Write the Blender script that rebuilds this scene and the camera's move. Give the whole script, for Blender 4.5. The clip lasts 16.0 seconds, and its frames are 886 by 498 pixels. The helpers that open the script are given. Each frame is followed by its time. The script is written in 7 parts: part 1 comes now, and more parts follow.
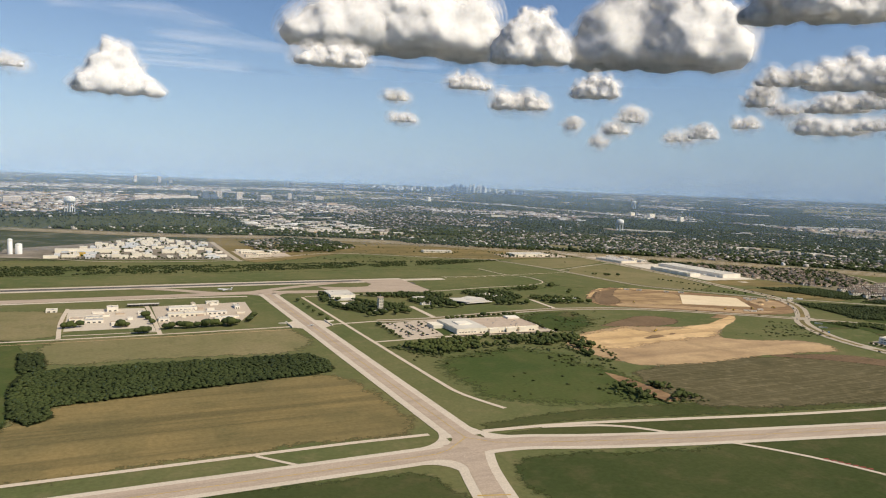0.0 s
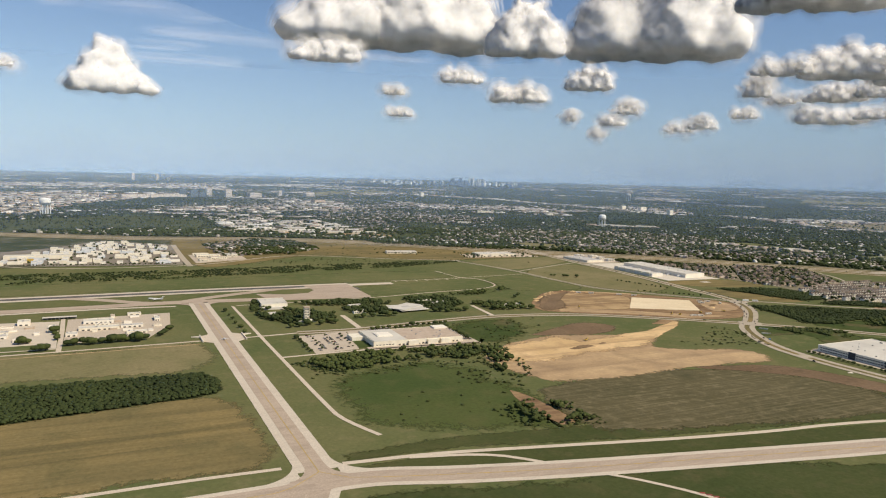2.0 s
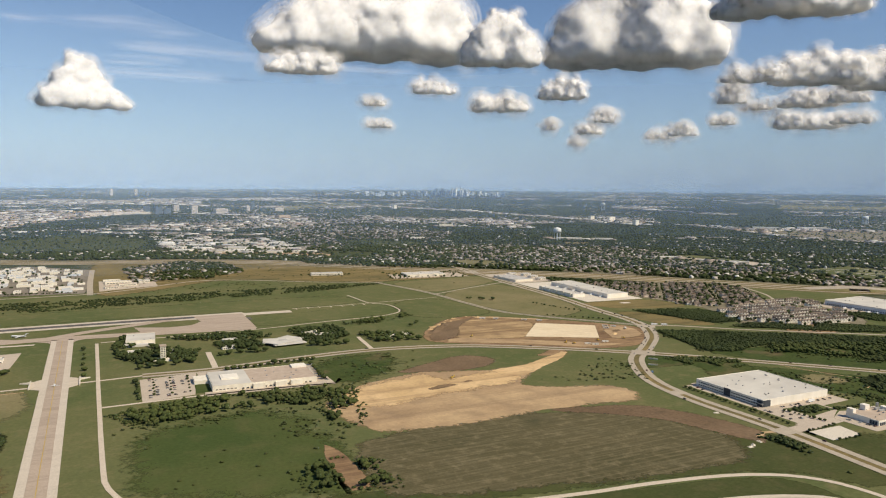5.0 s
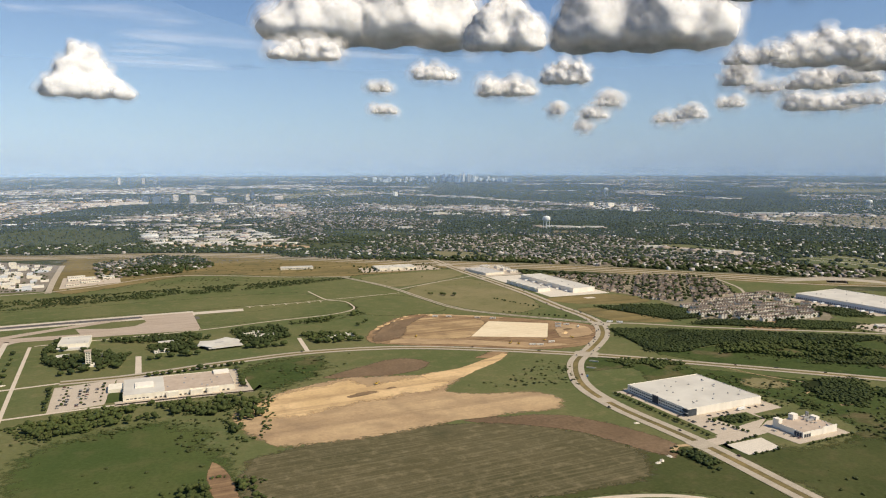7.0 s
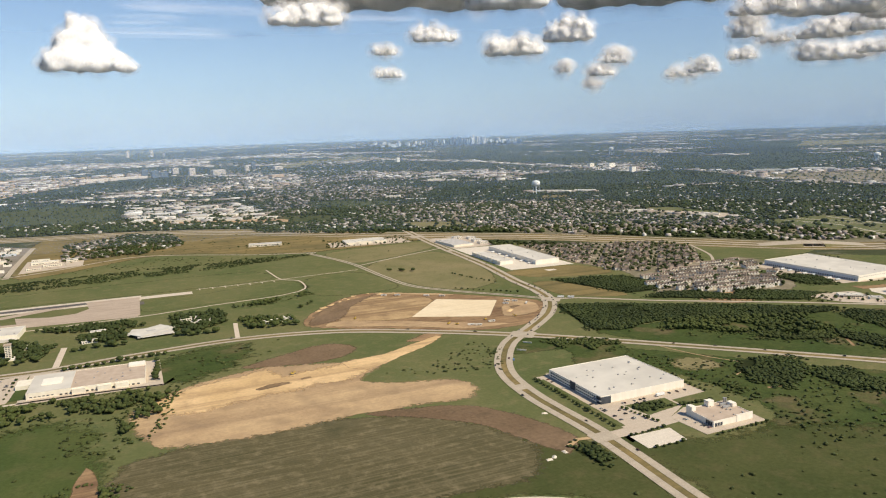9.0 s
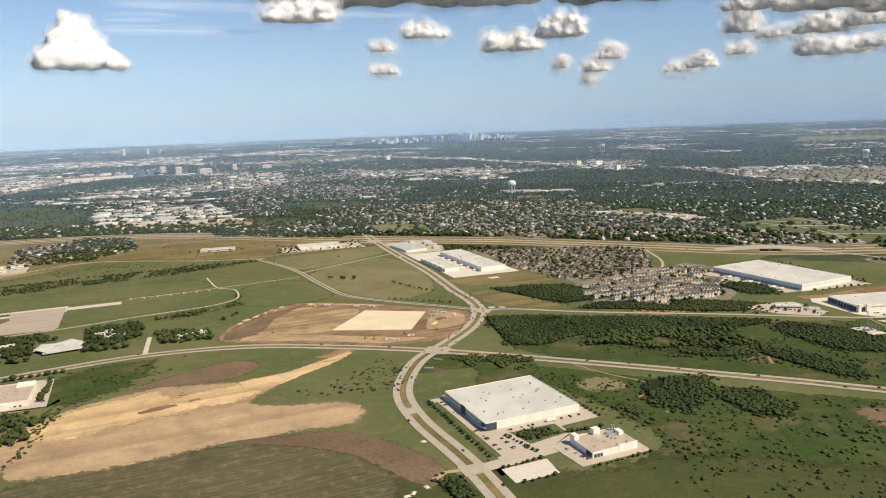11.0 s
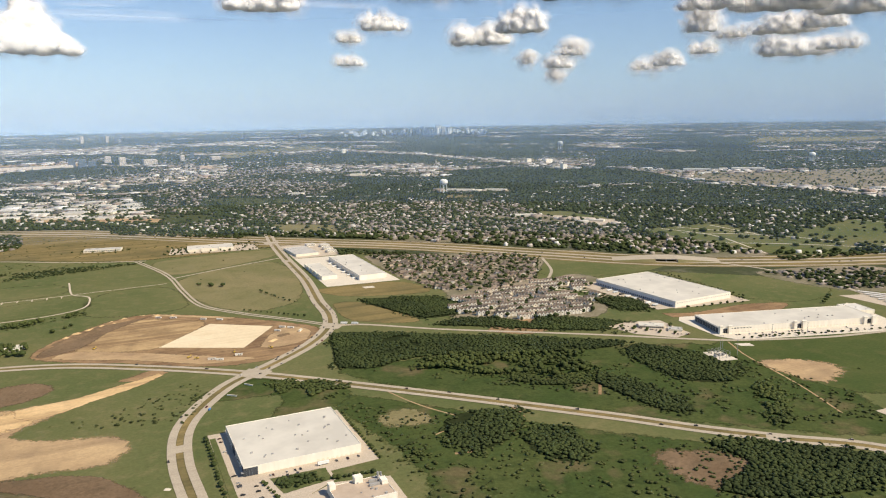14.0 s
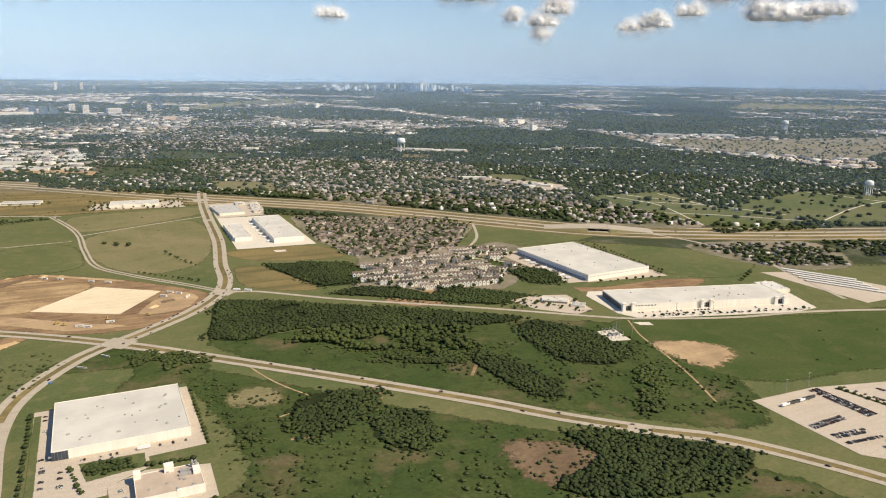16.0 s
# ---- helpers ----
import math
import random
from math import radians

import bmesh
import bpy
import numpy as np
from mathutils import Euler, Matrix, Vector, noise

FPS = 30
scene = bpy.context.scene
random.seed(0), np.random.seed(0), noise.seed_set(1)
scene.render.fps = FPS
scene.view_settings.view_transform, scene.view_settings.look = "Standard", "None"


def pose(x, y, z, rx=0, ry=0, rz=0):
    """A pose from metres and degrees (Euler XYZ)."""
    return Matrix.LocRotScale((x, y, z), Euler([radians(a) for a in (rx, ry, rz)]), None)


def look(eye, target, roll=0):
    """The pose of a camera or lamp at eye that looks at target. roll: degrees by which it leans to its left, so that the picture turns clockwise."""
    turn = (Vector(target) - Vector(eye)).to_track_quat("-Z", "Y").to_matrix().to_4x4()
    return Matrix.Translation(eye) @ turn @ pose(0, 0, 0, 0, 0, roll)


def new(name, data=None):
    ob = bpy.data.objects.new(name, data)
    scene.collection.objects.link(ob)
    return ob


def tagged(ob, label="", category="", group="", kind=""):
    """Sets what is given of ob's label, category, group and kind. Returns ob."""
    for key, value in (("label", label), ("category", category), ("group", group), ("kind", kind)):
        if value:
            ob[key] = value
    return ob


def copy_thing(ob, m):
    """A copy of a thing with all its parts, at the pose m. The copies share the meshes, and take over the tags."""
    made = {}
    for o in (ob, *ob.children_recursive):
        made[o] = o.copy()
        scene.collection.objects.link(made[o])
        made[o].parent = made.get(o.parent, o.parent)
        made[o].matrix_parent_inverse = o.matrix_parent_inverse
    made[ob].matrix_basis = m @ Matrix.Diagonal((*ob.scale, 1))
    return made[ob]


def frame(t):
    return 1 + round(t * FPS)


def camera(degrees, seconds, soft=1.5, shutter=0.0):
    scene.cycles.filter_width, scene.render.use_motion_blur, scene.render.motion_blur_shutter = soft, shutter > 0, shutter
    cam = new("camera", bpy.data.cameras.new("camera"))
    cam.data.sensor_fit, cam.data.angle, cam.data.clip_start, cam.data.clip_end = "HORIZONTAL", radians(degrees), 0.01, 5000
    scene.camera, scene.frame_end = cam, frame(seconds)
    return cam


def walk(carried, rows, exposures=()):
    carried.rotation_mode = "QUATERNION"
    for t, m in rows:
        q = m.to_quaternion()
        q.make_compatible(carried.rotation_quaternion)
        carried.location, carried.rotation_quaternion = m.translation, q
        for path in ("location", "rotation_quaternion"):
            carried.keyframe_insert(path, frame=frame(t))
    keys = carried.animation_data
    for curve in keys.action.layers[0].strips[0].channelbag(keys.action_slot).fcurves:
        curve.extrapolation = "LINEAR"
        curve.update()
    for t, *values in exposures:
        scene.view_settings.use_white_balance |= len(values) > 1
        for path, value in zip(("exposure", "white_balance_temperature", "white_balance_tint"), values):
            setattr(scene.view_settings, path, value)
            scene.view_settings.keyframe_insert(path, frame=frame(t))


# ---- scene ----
cam = camera(62.3, 16.0, 1.1)
METRES, EYE, TILT, LEAN, TURN = 8.0, 1.5, 0.0, 0.0, 9.9
PATH = [
    (0, (1.142, 1.441, 31.045), (1.998, 3.24, 30.862), 2.1),
    (0.5, (6.061, 1.417, 31.924), (6.912, 3.219, 31.758), 1.8),
    (1, (10.777, 0.806, 32.733), (11.626, 2.609, 32.566), 1.6),
    (1.5, (15.601, 0.617, 33.333), (16.448, 2.419, 33.143), 1.4),
    (2, (19.913, -0.247, 34.137), (20.755, 1.556, 33.935), 1.4),
    (2.5, (24.533, -0.325, 34.824), (25.38, 1.476, 34.628), 1.3),
    (3, (29.77, -0.494, 35.48), (30.619, 1.305, 35.277), 1.1),
    (3.5, (34.491, -1.14, 36.261), (35.343, 0.658, 36.056), 0.3),
    (4, (39.362, -1.39, 36.992), (40.222, 0.404, 36.788), 0.2),
    (4.5, (43.698, -1.728, 37.648), (44.563, 0.066, 37.457), 0.2),
    (4.7, (45.777, -1.916, 37.819), (46.642, -0.122, 37.642), 0.4),
    (6.8, (65.56, -4.447, 40.62), (66.389, -2.639, 40.414), 0.0),
    (7, (66.954, -4.572, 40.918), (67.781, -2.764, 40.7), -0.1),
    (7.5, (72.183, -5.181, 41.779), (73.002, -3.374, 41.524), -0.8),
    (8, (77.48, -5.458, 42.341), (78.286, -3.649, 42.063), -1.3),
    (8.5, (82.31, -6.063, 42.939), (83.103, -4.251, 42.648), -1.9),
    (9, (87.145, -6.383, 43.501), (87.921, -4.567, 43.183), -1.9),
    (9.2, (89.324, -6.467, 43.665), (90.1, -4.653, 43.335), -2.0),
    (11.3, (110.426, -8.435, 45.581), (111.187, -6.615, 45.253), -2.1),
    (11.5, (112.585, -8.332, 45.635), (113.344, -6.51, 45.31), -2.1),
    (12, (117.93, -8.595, 45.974), (118.699, -6.778, 45.645), -1.9),
    (12.5, (123.424, -8.934, 46.447), (124.205, -7.125, 46.104), -1.2),
    (13, (128.817, -8.929, 46.612), (129.607, -7.127, 46.25), -1.4),
    (13.5, (134.078, -9.071, 46.848), (134.879, -7.273, 46.497), -1.3),
    (14, (138.984, -9.352, 47.072), (139.808, -7.563, 46.722), -1.0),
    (14.5, (144.536, -9.366, 47.122), (145.371, -7.585, 46.759), -0.2),
    (15, (149.838, -9.395, 47.222), (150.67, -7.621, 46.825), 0.1),
    (15.5, (155.382, -9.593, 47.355), (156.222, -7.83, 46.927), 0.4),
    (16, (160.229, -9.84, 47.451), (161.076, -8.088, 46.989), 0.7),
]
walk(cam, [(t, look(eye, target, roll)) for t, eye, target, roll in PATH], [(0, -0.06), (4.7, -0.09), (7, 0.02), (9, 0.12), (12, 0.17), (16, 0.23)])

# ---- light: clear summer sky with one sun, high behind the flight path ----
SUN_FROM = Vector((0.62, -0.72, 0.98)).normalized()
world = bpy.data.worlds.new("sky")
scene.world = world
world.use_nodes = True
wn = world.node_tree
sky = wn.nodes.new("ShaderNodeTexSky")
sky.sky_type = "NISHITA"
sky.sun_disc = False
sky.sun_elevation = math.asin(SUN_FROM.z)
sky.sun_rotation = math.atan2(SUN_FROM.x, SUN_FROM.y)
sky.altitude = 300
sky.air_density, sky.dust_density, sky.ozone_density = 1.0, 0.0, 4.0
tint = wn.nodes.new("ShaderNodeMix")
tint.data_type, tint.blend_type = "RGBA", "MULTIPLY"
tint.inputs[0].default_value = 1.0
tint.inputs[7].default_value = (1.0, 1.0, 1.05, 1)
wn.links.new(sky.outputs[0], tint.inputs[6])
wn.links.new(tint.outputs[2], wn.nodes["Background"].inputs[0])
wn.nodes["Background"].inputs[1].default_value = 0.095
sun_data = bpy.data.lights.new("sun", "SUN")
sun_data.energy, sun_data.angle, sun_data.color = 5.0, radians(0.55), (1.0, 0.88, 0.68)
sun = new("sun", sun_data)
sun.matrix_world = look(SUN_FROM * 900, (0, 0, 0))
scene.cycles.transparent_max_bounces = 48

M = 0.125  # one metre: the place is laid out at an eighth of its true size


# ---- materials ----
def nodes_of(name):
    m = bpy.data.materials.new(name)
    m.use_nodes = True
    t = m.node_tree
    bsdf = t.nodes["Principled BSDF"]
    return m, t, bsdf


def add(t, kind, **inputs):
    n = t.nodes.new(kind)
    for k, v in inputs.items():
        n.inputs[k.replace("_", " ")].default_value = v
    return n


def noise_at(t, scale, detail=3.0, stretch=None, rough=0.55, local=False, turn=0.0):
    """Noise in world or object space; scale in blotches a unit."""
    if local:
        src = t.nodes.new("ShaderNodeTexCoord").outputs["Object"]
    else:
        src = t.nodes.new("ShaderNodeNewGeometry").outputs["Position"]
    mp = t.nodes.new("ShaderNodeMapping")
    mp.inputs["Rotation"].default_value = (0, 0, radians(turn))
    mp.inputs["Scale"].default_value = stretch or (1, 1, 1)
    t.links.new(src, mp.inputs[0])
    n = add(t, "ShaderNodeTexNoise", Scale=scale, Detail=detail, Roughness=rough)
    t.links.new(mp.outputs[0], n.inputs["Vector"])
    return n.outputs["Fac"]


def ramp(t, fac, stops):
    r = t.nodes.new("ShaderNodeValToRGB")
    while len(r.color_ramp.elements) < len(stops):
        r.color_ramp.elements.new(0.5)
    for e, (p, c) in zip(r.color_ramp.elements, stops):
        e.position, e.color = p, (*c, 1) if len(c) == 3 else c
    t.links.new(fac, r.inputs[0])
    return r.outputs[0]


def mixed(t, fac, a, b, blend="MIX"):
    n = t.nodes.new("ShaderNodeMix")
    n.data_type, n.blend_type = "RGBA", blend
    for v, i in ((fac, 0), (a, 6), (b, 7)):
        if isinstance(v, (int, float)):
            n.inputs[i].default_value = v
        elif isinstance(v, tuple):
            n.inputs[i].default_value = (*v, 1)
        else:
            t.links.new(v, n.inputs[i])
    return n.outputs[2]


def calc(t, op, a, b=0.0, clamp=False):
    n = t.nodes.new("ShaderNodeMath")
    n.operation, n.use_clamp = op, clamp
    for v, i in ((a, 0), (b, 1)):
        if isinstance(v, (int, float)):
            n.inputs[i].default_value = v
        else:
            t.links.new(v, n.inputs[i])
    return n.outputs[0]


def finish(t, bsdf, colour, rough=0.95, bump=None, depth=0.05, spec=0.2):
    if isinstance(colour, tuple):
        bsdf.inputs["Base Color"].default_value = (*colour, 1)
    else:
        t.links.new(colour, bsdf.inputs["Base Color"])
    bsdf.inputs["Roughness"].default_value = rough
    bsdf.inputs["Specular IOR Level"].default_value = spec
    if bump is not None:
        b = add(t, "ShaderNodeBump", Strength=0.6, Distance=depth)
        t.links.new(bump, b.inputs["Height"])
        t.links.new(b.outputs[0], bsdf.inputs["Normal"])


def land(name, a, b, c, big=0.03, small=0.6, rows=None, grain=1.6, wear=0.5, edge=True, dark=None, speck=0.3):
    """Ground cover: two tones in broad drifts, a third in spots, fine grain; the cover thins out in tufts at its edge."""
    m, t, bsdf = nodes_of(name)
    n1 = noise_at(t, big, 4)
    n2 = noise_at(t, small, 4)
    n3 = noise_at(t, grain, 5, rough=0.7)
    col = mixed(t, ramp(t, n1, [(0.38, (0, 0, 0)), (0.62, (1, 1, 1))]), a, b)
    col = mixed(t, calc(t, "MULTIPLY", ramp(t, n2, [(0.5, (0, 0, 0)), (0.72, (1, 1, 1))]), wear), col, c)
    if rows:
        turn, pitch, amount, tone = rows
        r = noise_at(t, pitch, 3, stretch=(0.035, 1, 1), turn=turn, rough=0.7)
        col = mixed(t, calc(t, "MULTIPLY", ramp(t, r, [(0.45, (0, 0, 0)), (0.65, (1, 1, 1))]), amount), col, tone)
    if dark:
        d = noise_at(t, dark[0], 3)
        col = mixed(t, calc(t, "MULTIPLY", ramp(t, d, [(0.55, (0, 0, 0)), (0.66, (1, 1, 1))]), dark[1]), col, dark[2])
    g = ramp(t, n3, [(0.28, (1 - speck,) * 3), (0.72, (1 + 0.9 * speck,) * 3)])
    col = mixed(t, 1.0, col, g, "MULTIPLY")
    finish(t, bsdf, col, 1.0, n3, 0.06, 0.05)
    if edge:
        at = t.nodes.new("ShaderNodeAttribute")
        at.attribute_name = "cover"
        n4 = noise_at(t, 0.9, 5, rough=0.7)
        f = calc(t, "ADD", at.outputs["Fac"], calc(t, "MULTIPLY", calc(t, "SUBTRACT", n4, 0.5), 1.5))
        f = calc(t, "ADD", calc(t, "MULTIPLY", calc(t, "SUBTRACT", f, 0.5), 3.0), 0.5, clamp=True)
        clear = t.nodes.new("ShaderNodeBsdfTransparent")
        mix = t.nodes.new("ShaderNodeMixShader")
        out = t.nodes["Material Output"]
        t.links.new(f, mix.inputs[0])
        t.links.new(clear.outputs[0], mix.inputs[1])
        t.links.new(bsdf.outputs[0], mix.inputs[2])
        t.links.new(mix.outputs[0], out.inputs[0])
    return m


def paving(name, a, b, stain, slab=0.0, along=0.0, spots=0.4):
    """Concrete or asphalt: broad tone drift, stains drawn out along the traffic, and a slab grid."""
    m, t, bsdf = nodes_of(name)
    n1 = noise_at(t, 0.12, 3)
    n2 = noise_at(t, 0.9, 4, stretch=(0.12, 1, 1), turn=along, rough=0.65)
    n3 = noise_at(t, 5.0, 2)
    col = mixed(t, n1, a, b)
    col = mixed(t, calc(t, "MULTIPLY", ramp(t, n2, [(0.45, (0, 0, 0)), (0.75, (1, 1, 1))]), spots), col, stain)
    col = mixed(t, 1.0, col, ramp(t, n3, [(0.3, (0.86, 0.86, 0.86)), (0.7, (1.1, 1.1, 1.1))]), "MULTIPLY")
    finish(t, bsdf, col, 0.9, n3, 0.01, 0.2)
    if slab:
        br = add(t, "ShaderNodeTexBrick", Scale=1.0)
        br.offset = 0.0
        br.inputs["Mortar Size"].default_value = 0.03 * slab
        br.inputs["Brick Width"].default_value, br.inputs["Row Height"].default_value = slab, slab
        for k in ("Color1", "Color2"):
            br.inputs[k].default_value = (1, 1, 1, 1)
        br.inputs["Mortar"].default_value = (0.94, 0.93, 0.91, 1)
        geo = t.nodes.new("ShaderNodeNewGeometry")
        t.links.new(geo.outputs["Position"], br.inputs["Vector"])
        t.links.new(mixed(t, 1.0, col, br.outputs[0], "MULTIPLY"), bsdf.inputs["Base Color"])
    return m


def plain(name, a, b=None, rough=0.7, scale=1.5, spec=0.3, metal=0.0, bump=0.0, per_object=None, per_island=None, streak=False):
    """A built surface: two tones in drifts; tones may differ from piece to piece."""
    m, t, bsdf = nodes_of(name)
    n = noise_at(t, scale, 3, local=not streak, stretch=(1, 1, 0.1) if streak else None)
    if per_object or per_island:
        if per_object:
            r = t.nodes.new("ShaderNodeObjectInfo").outputs["Random"]
            stops = per_object
        else:
            r = t.nodes.new("ShaderNodeNewGeometry").outputs["Random Per Island"]
            stops = per_island
        col = ramp(t, r, [(i / max(1, len(stops) - 1), c) for i, c in enumerate(stops)])
        col = mixed(t, 1.0, col, ramp(t, n, [(0.3, (0.8, 0.8, 0.8)), (0.7, (1.12, 1.12, 1.12))]), "MULTIPLY")
    else:
        col = mixed(t, ramp(t, n, [(0.35, (0, 0, 0)), (0.65, (1, 1, 1))]), a, b or tuple(0.86 * v for v in a))
    finish(t, bsdf, col, rough, n if bump else None, bump, spec)
    bsdf.inputs["Metallic"].default_value = metal
    return m


def leaves(name, tones, rough=0.8):
    """Foliage: each clump its own tone, mottled, letting a little light through."""
    m, t, bsdf = nodes_of(name)
    r = t.nodes.new("ShaderNodeNewGeometry").outputs["Random Per Island"]
    n = noise_at(t, 4.0, 3)
    col = ramp(t, r, [(i / (len(tones) - 1), c) for i, c in enumerate(tones)])
    big = noise_at(t, 0.06, 3)
    col = mixed(t, 1.0, col, ramp(t, big, [(0.35, (0.8, 0.8, 0.8)), (0.65, (1.25, 1.22, 1.1))]), "MULTIPLY")
    col = mixed(t, 1.0, col, ramp(t, n, [(0.3, (0.75, 0.76, 0.75)), (0.7, (1.22, 1.22, 1.15))]), "MULTIPLY")
    finish(t, bsdf, col, rough, n, 0.12, 0.1)
    return m


GRASS = land("grass", (0.098, 0.116, 0.044), (0.142, 0.141, 0.06), (0.2, 0.168, 0.085), 0.035, 0.35, speck=0.2)
GRASS_BASE = land("open_ground", (0.046, 0.058, 0.029), (0.066, 0.074, 0.037), (0.27, 0.24, 0.18), 0.012, 0.07, grain=0.5, edge=False, wear=0.5)
GRASS_DARK = land("mown_grass", (0.05, 0.065, 0.022), (0.066, 0.077, 0.028), (0.11, 0.095, 0.045), 0.05, 0.3, speck=0.2)
GRASS_MID = land("rough_grass", (0.057, 0.069, 0.024), (0.076, 0.083, 0.031), (0.11, 0.096, 0.045), 0.06, 0.35, speck=0.22)
GRASS_RICH = land("lush_grass", (0.058, 0.082, 0.025), (0.078, 0.095, 0.031), (0.105, 0.104, 0.042), 0.05, 0.22, wear=0.6, speck=0.2)
GRASS_DRY = land("dry_grass", (0.25, 0.186, 0.08), (0.175, 0.142, 0.065), (0.105, 0.1, 0.045), 0.05, 0.16, rows=(3, 0.28, 0.75, (0.115, 0.098, 0.046)), speck=0.22)
GRASS_TAN = land("tan_grass", (0.225, 0.19, 0.098), (0.17, 0.158, 0.073), (0.13, 0.13, 0.056), 0.05, 0.25, wear=0.6, speck=0.22)
SCRUB = land("scrub", (0.05, 0.074, 0.022), (0.072, 0.088, 0.029), (0.034, 0.05, 0.017), 0.09, 0.45, wear=0.85, dark=(0.11, 0.5, (0.18, 0.125, 0.075)))
CROP = land("stubble_field", (0.082, 0.074, 0.037), (0.118, 0.1, 0.053), (0.22, 0.18, 0.105), 0.05, 0.6, rows=(-12, 1.9, 0.36, (0.24, 0.2, 0.12)), grain=3.2, wear=0.6, dark=(0.05, 0.6, (0.045, 0.049, 0.024)), speck=0.2)
# darkened ground colour for the gaps between crowns in dense woods
WOOD_FLOOR_DARK = land("undergrowth", (0.02, 0.028, 0.011), (0.028, 0.036, 0.014), (0.04, 0.042, 0.019), 0.1, 0.5)
YARD = land("estate_yard", (0.2, 0.175, 0.14), (0.27, 0.235, 0.19), (0.1, 0.1, 0.07), 0.1, 0.4, wear=0.7)
GRADED = land("graded_dirt", (0.34, 0.235, 0.125), (0.47, 0.33, 0.175), (0.2, 0.135, 0.08), 0.12, 0.3, rows=(50, 0.22, 0.85, (0.19, 0.12, 0.068)), wear=0.7, speck=0.16)
DIRT = land("bare_dirt", (0.56, 0.385, 0.195), (0.68, 0.48, 0.26), (0.37, 0.25, 0.135), 0.07, 0.25, rows=(24, 0.35, 0.6, (0.34, 0.225, 0.12)), wear=0.65, speck=0.16)
DIRT_DULL = land("trodden_dirt", (0.38, 0.262, 0.15), (0.5, 0.355, 0.2), (0.25, 0.178, 0.11), 0.08, 0.2, rows=(-10, 0.3, 0.55, (0.28, 0.195, 0.118)), wear=0.7, speck=0.18)
DIRT_RED = land("red_dirt", (0.17, 0.105, 0.062), (0.29, 0.19, 0.105), (0.13, 0.085, 0.055), 0.13, 0.35, rows=(42, 0.6, 0.6, (0.36, 0.245, 0.13)), wear=0.7, speck=0.2)
DIRT_DARK = land("dark_soil", (0.15, 0.102, 0.062), (0.2, 0.138, 0.085), (0.1, 0.078, 0.048), 0.07, 0.3)
PAD = land("lime_pad", (0.74, 0.62, 0.43), (0.68, 0.55, 0.36), (0.6, 0.48, 0.31), 0.08, 0.4, rows=(58, 0.7, 0.35, (0.55, 0.43, 0.27)), wear=0.4, speck=0.1)
TOWN = land("yards", (0.25, 0.21, 0.15), (0.17, 0.155, 0.1), (0.36, 0.3, 0.225), 0.03, 0.3, dark=(0.1, 0.5, (0.07, 0.085, 0.035)))
YARD_FAR = land("distant_yards", (0.26, 0.225, 0.17), (0.36, 0.31, 0.24), (0.08, 0.085, 0.05), 0.05, 0.12, wear=0.9, grain=0.7)
CONCRETE = paving("concrete", (0.56, 0.47, 0.36), (0.62, 0.53, 0.42), (0.42, 0.34, 0.26), 0.62)
SHOULDER = paving("pale_shoulder", (0.55, 0.475, 0.375), (0.61, 0.53, 0.425), (0.44, 0.365, 0.285), 0.0, spots=0.5)
TAXI = paving("taxiway_concrete", (0.41, 0.325, 0.245), (0.47, 0.375, 0.29), (0.25, 0.2, 0.155), 0.0, spots=0.6)
TAXI_NS = paving("taxiway_concrete_cross", (0.41, 0.325, 0.245), (0.47, 0.375, 0.29), (0.25, 0.2, 0.155), 0.0, along=90, spots=0.6)
RUNWAY = paving("runway_asphalt", (0.1, 0.092, 0.085), (0.14, 0.125, 0.115), (0.025, 0.025, 0.025), 0.0, spots=0.8)
ROAD = paving("road_concrete", (0.4, 0.34, 0.26), (0.47, 0.4, 0.305), (0.29, 0.245, 0.19), 0.0, along=-40, spots=0.5)
LOT = paving("lot_concrete", (0.48, 0.4, 0.31), (0.54, 0.455, 0.355), (0.37, 0.3, 0.23), 0.6, spots=0.35)
LOT_WHITE = paving("new_concrete", (0.62, 0.55, 0.45), (0.68, 0.61, 0.5), (0.5, 0.44, 0.35), 0.6, spots=0.3)
ASPHALT = paving("asphalt", (0.1, 0.09, 0.08), (0.14, 0.125, 0.11), (0.07, 0.065, 0.06), 0.0)
PAINT_YELLOW = plain("yellow_paint", (0.55, 0.36, 0.04), (0.42, 0.3, 0.08))
PAINT_RED = plain("red_paint", (0.3, 0.06, 0.04), (0.22, 0.06, 0.05))
PAINT_WHITE = plain("white_paint", (0.75, 0.73, 0.68), (0.6, 0.58, 0.52))
LEAF = leaves("oak_leaves", [(0.042, 0.058, 0.02), (0.06, 0.074, 0.026), (0.049, 0.064, 0.022), (0.076, 0.086, 0.03)])
LEAF_DARK = leaves("cedar_leaves", [(0.032, 0.045, 0.017), (0.044, 0.058, 0.022), (0.037, 0.05, 0.019), (0.054, 0.066, 0.025)])
LEAF_SCRUB = leaves("scrub_leaves", [(0.045, 0.057, 0.02), (0.075, 0.084, 0.032), (0.056, 0.068, 0.025)])
BARK = plain("bark", (0.09, 0.065, 0.045), (0.06, 0.045, 0.03), 0.95)
WHITE_WALL = plain("white_wall", (0.84, 0.78, 0.67), (0.77, 0.71, 0.6), 0.75, 1.2, streak=True)
CREAM_WALL = plain("cream_wall", (0.8, 0.74, 0.6), (0.72, 0.65, 0.52), 0.8, 1.2, streak=True)
BLUE_WALL = plain("blue_grey_wall", (0.62, 0.64, 0.66), (0.54, 0.56, 0.58), 0.6, 1.2, streak=True)
WHITE_ROOF = plain("white_membrane_roof", (0.62, 0.58, 0.5), (0.52, 0.485, 0.42), 0.8, 0.22, streak=False)
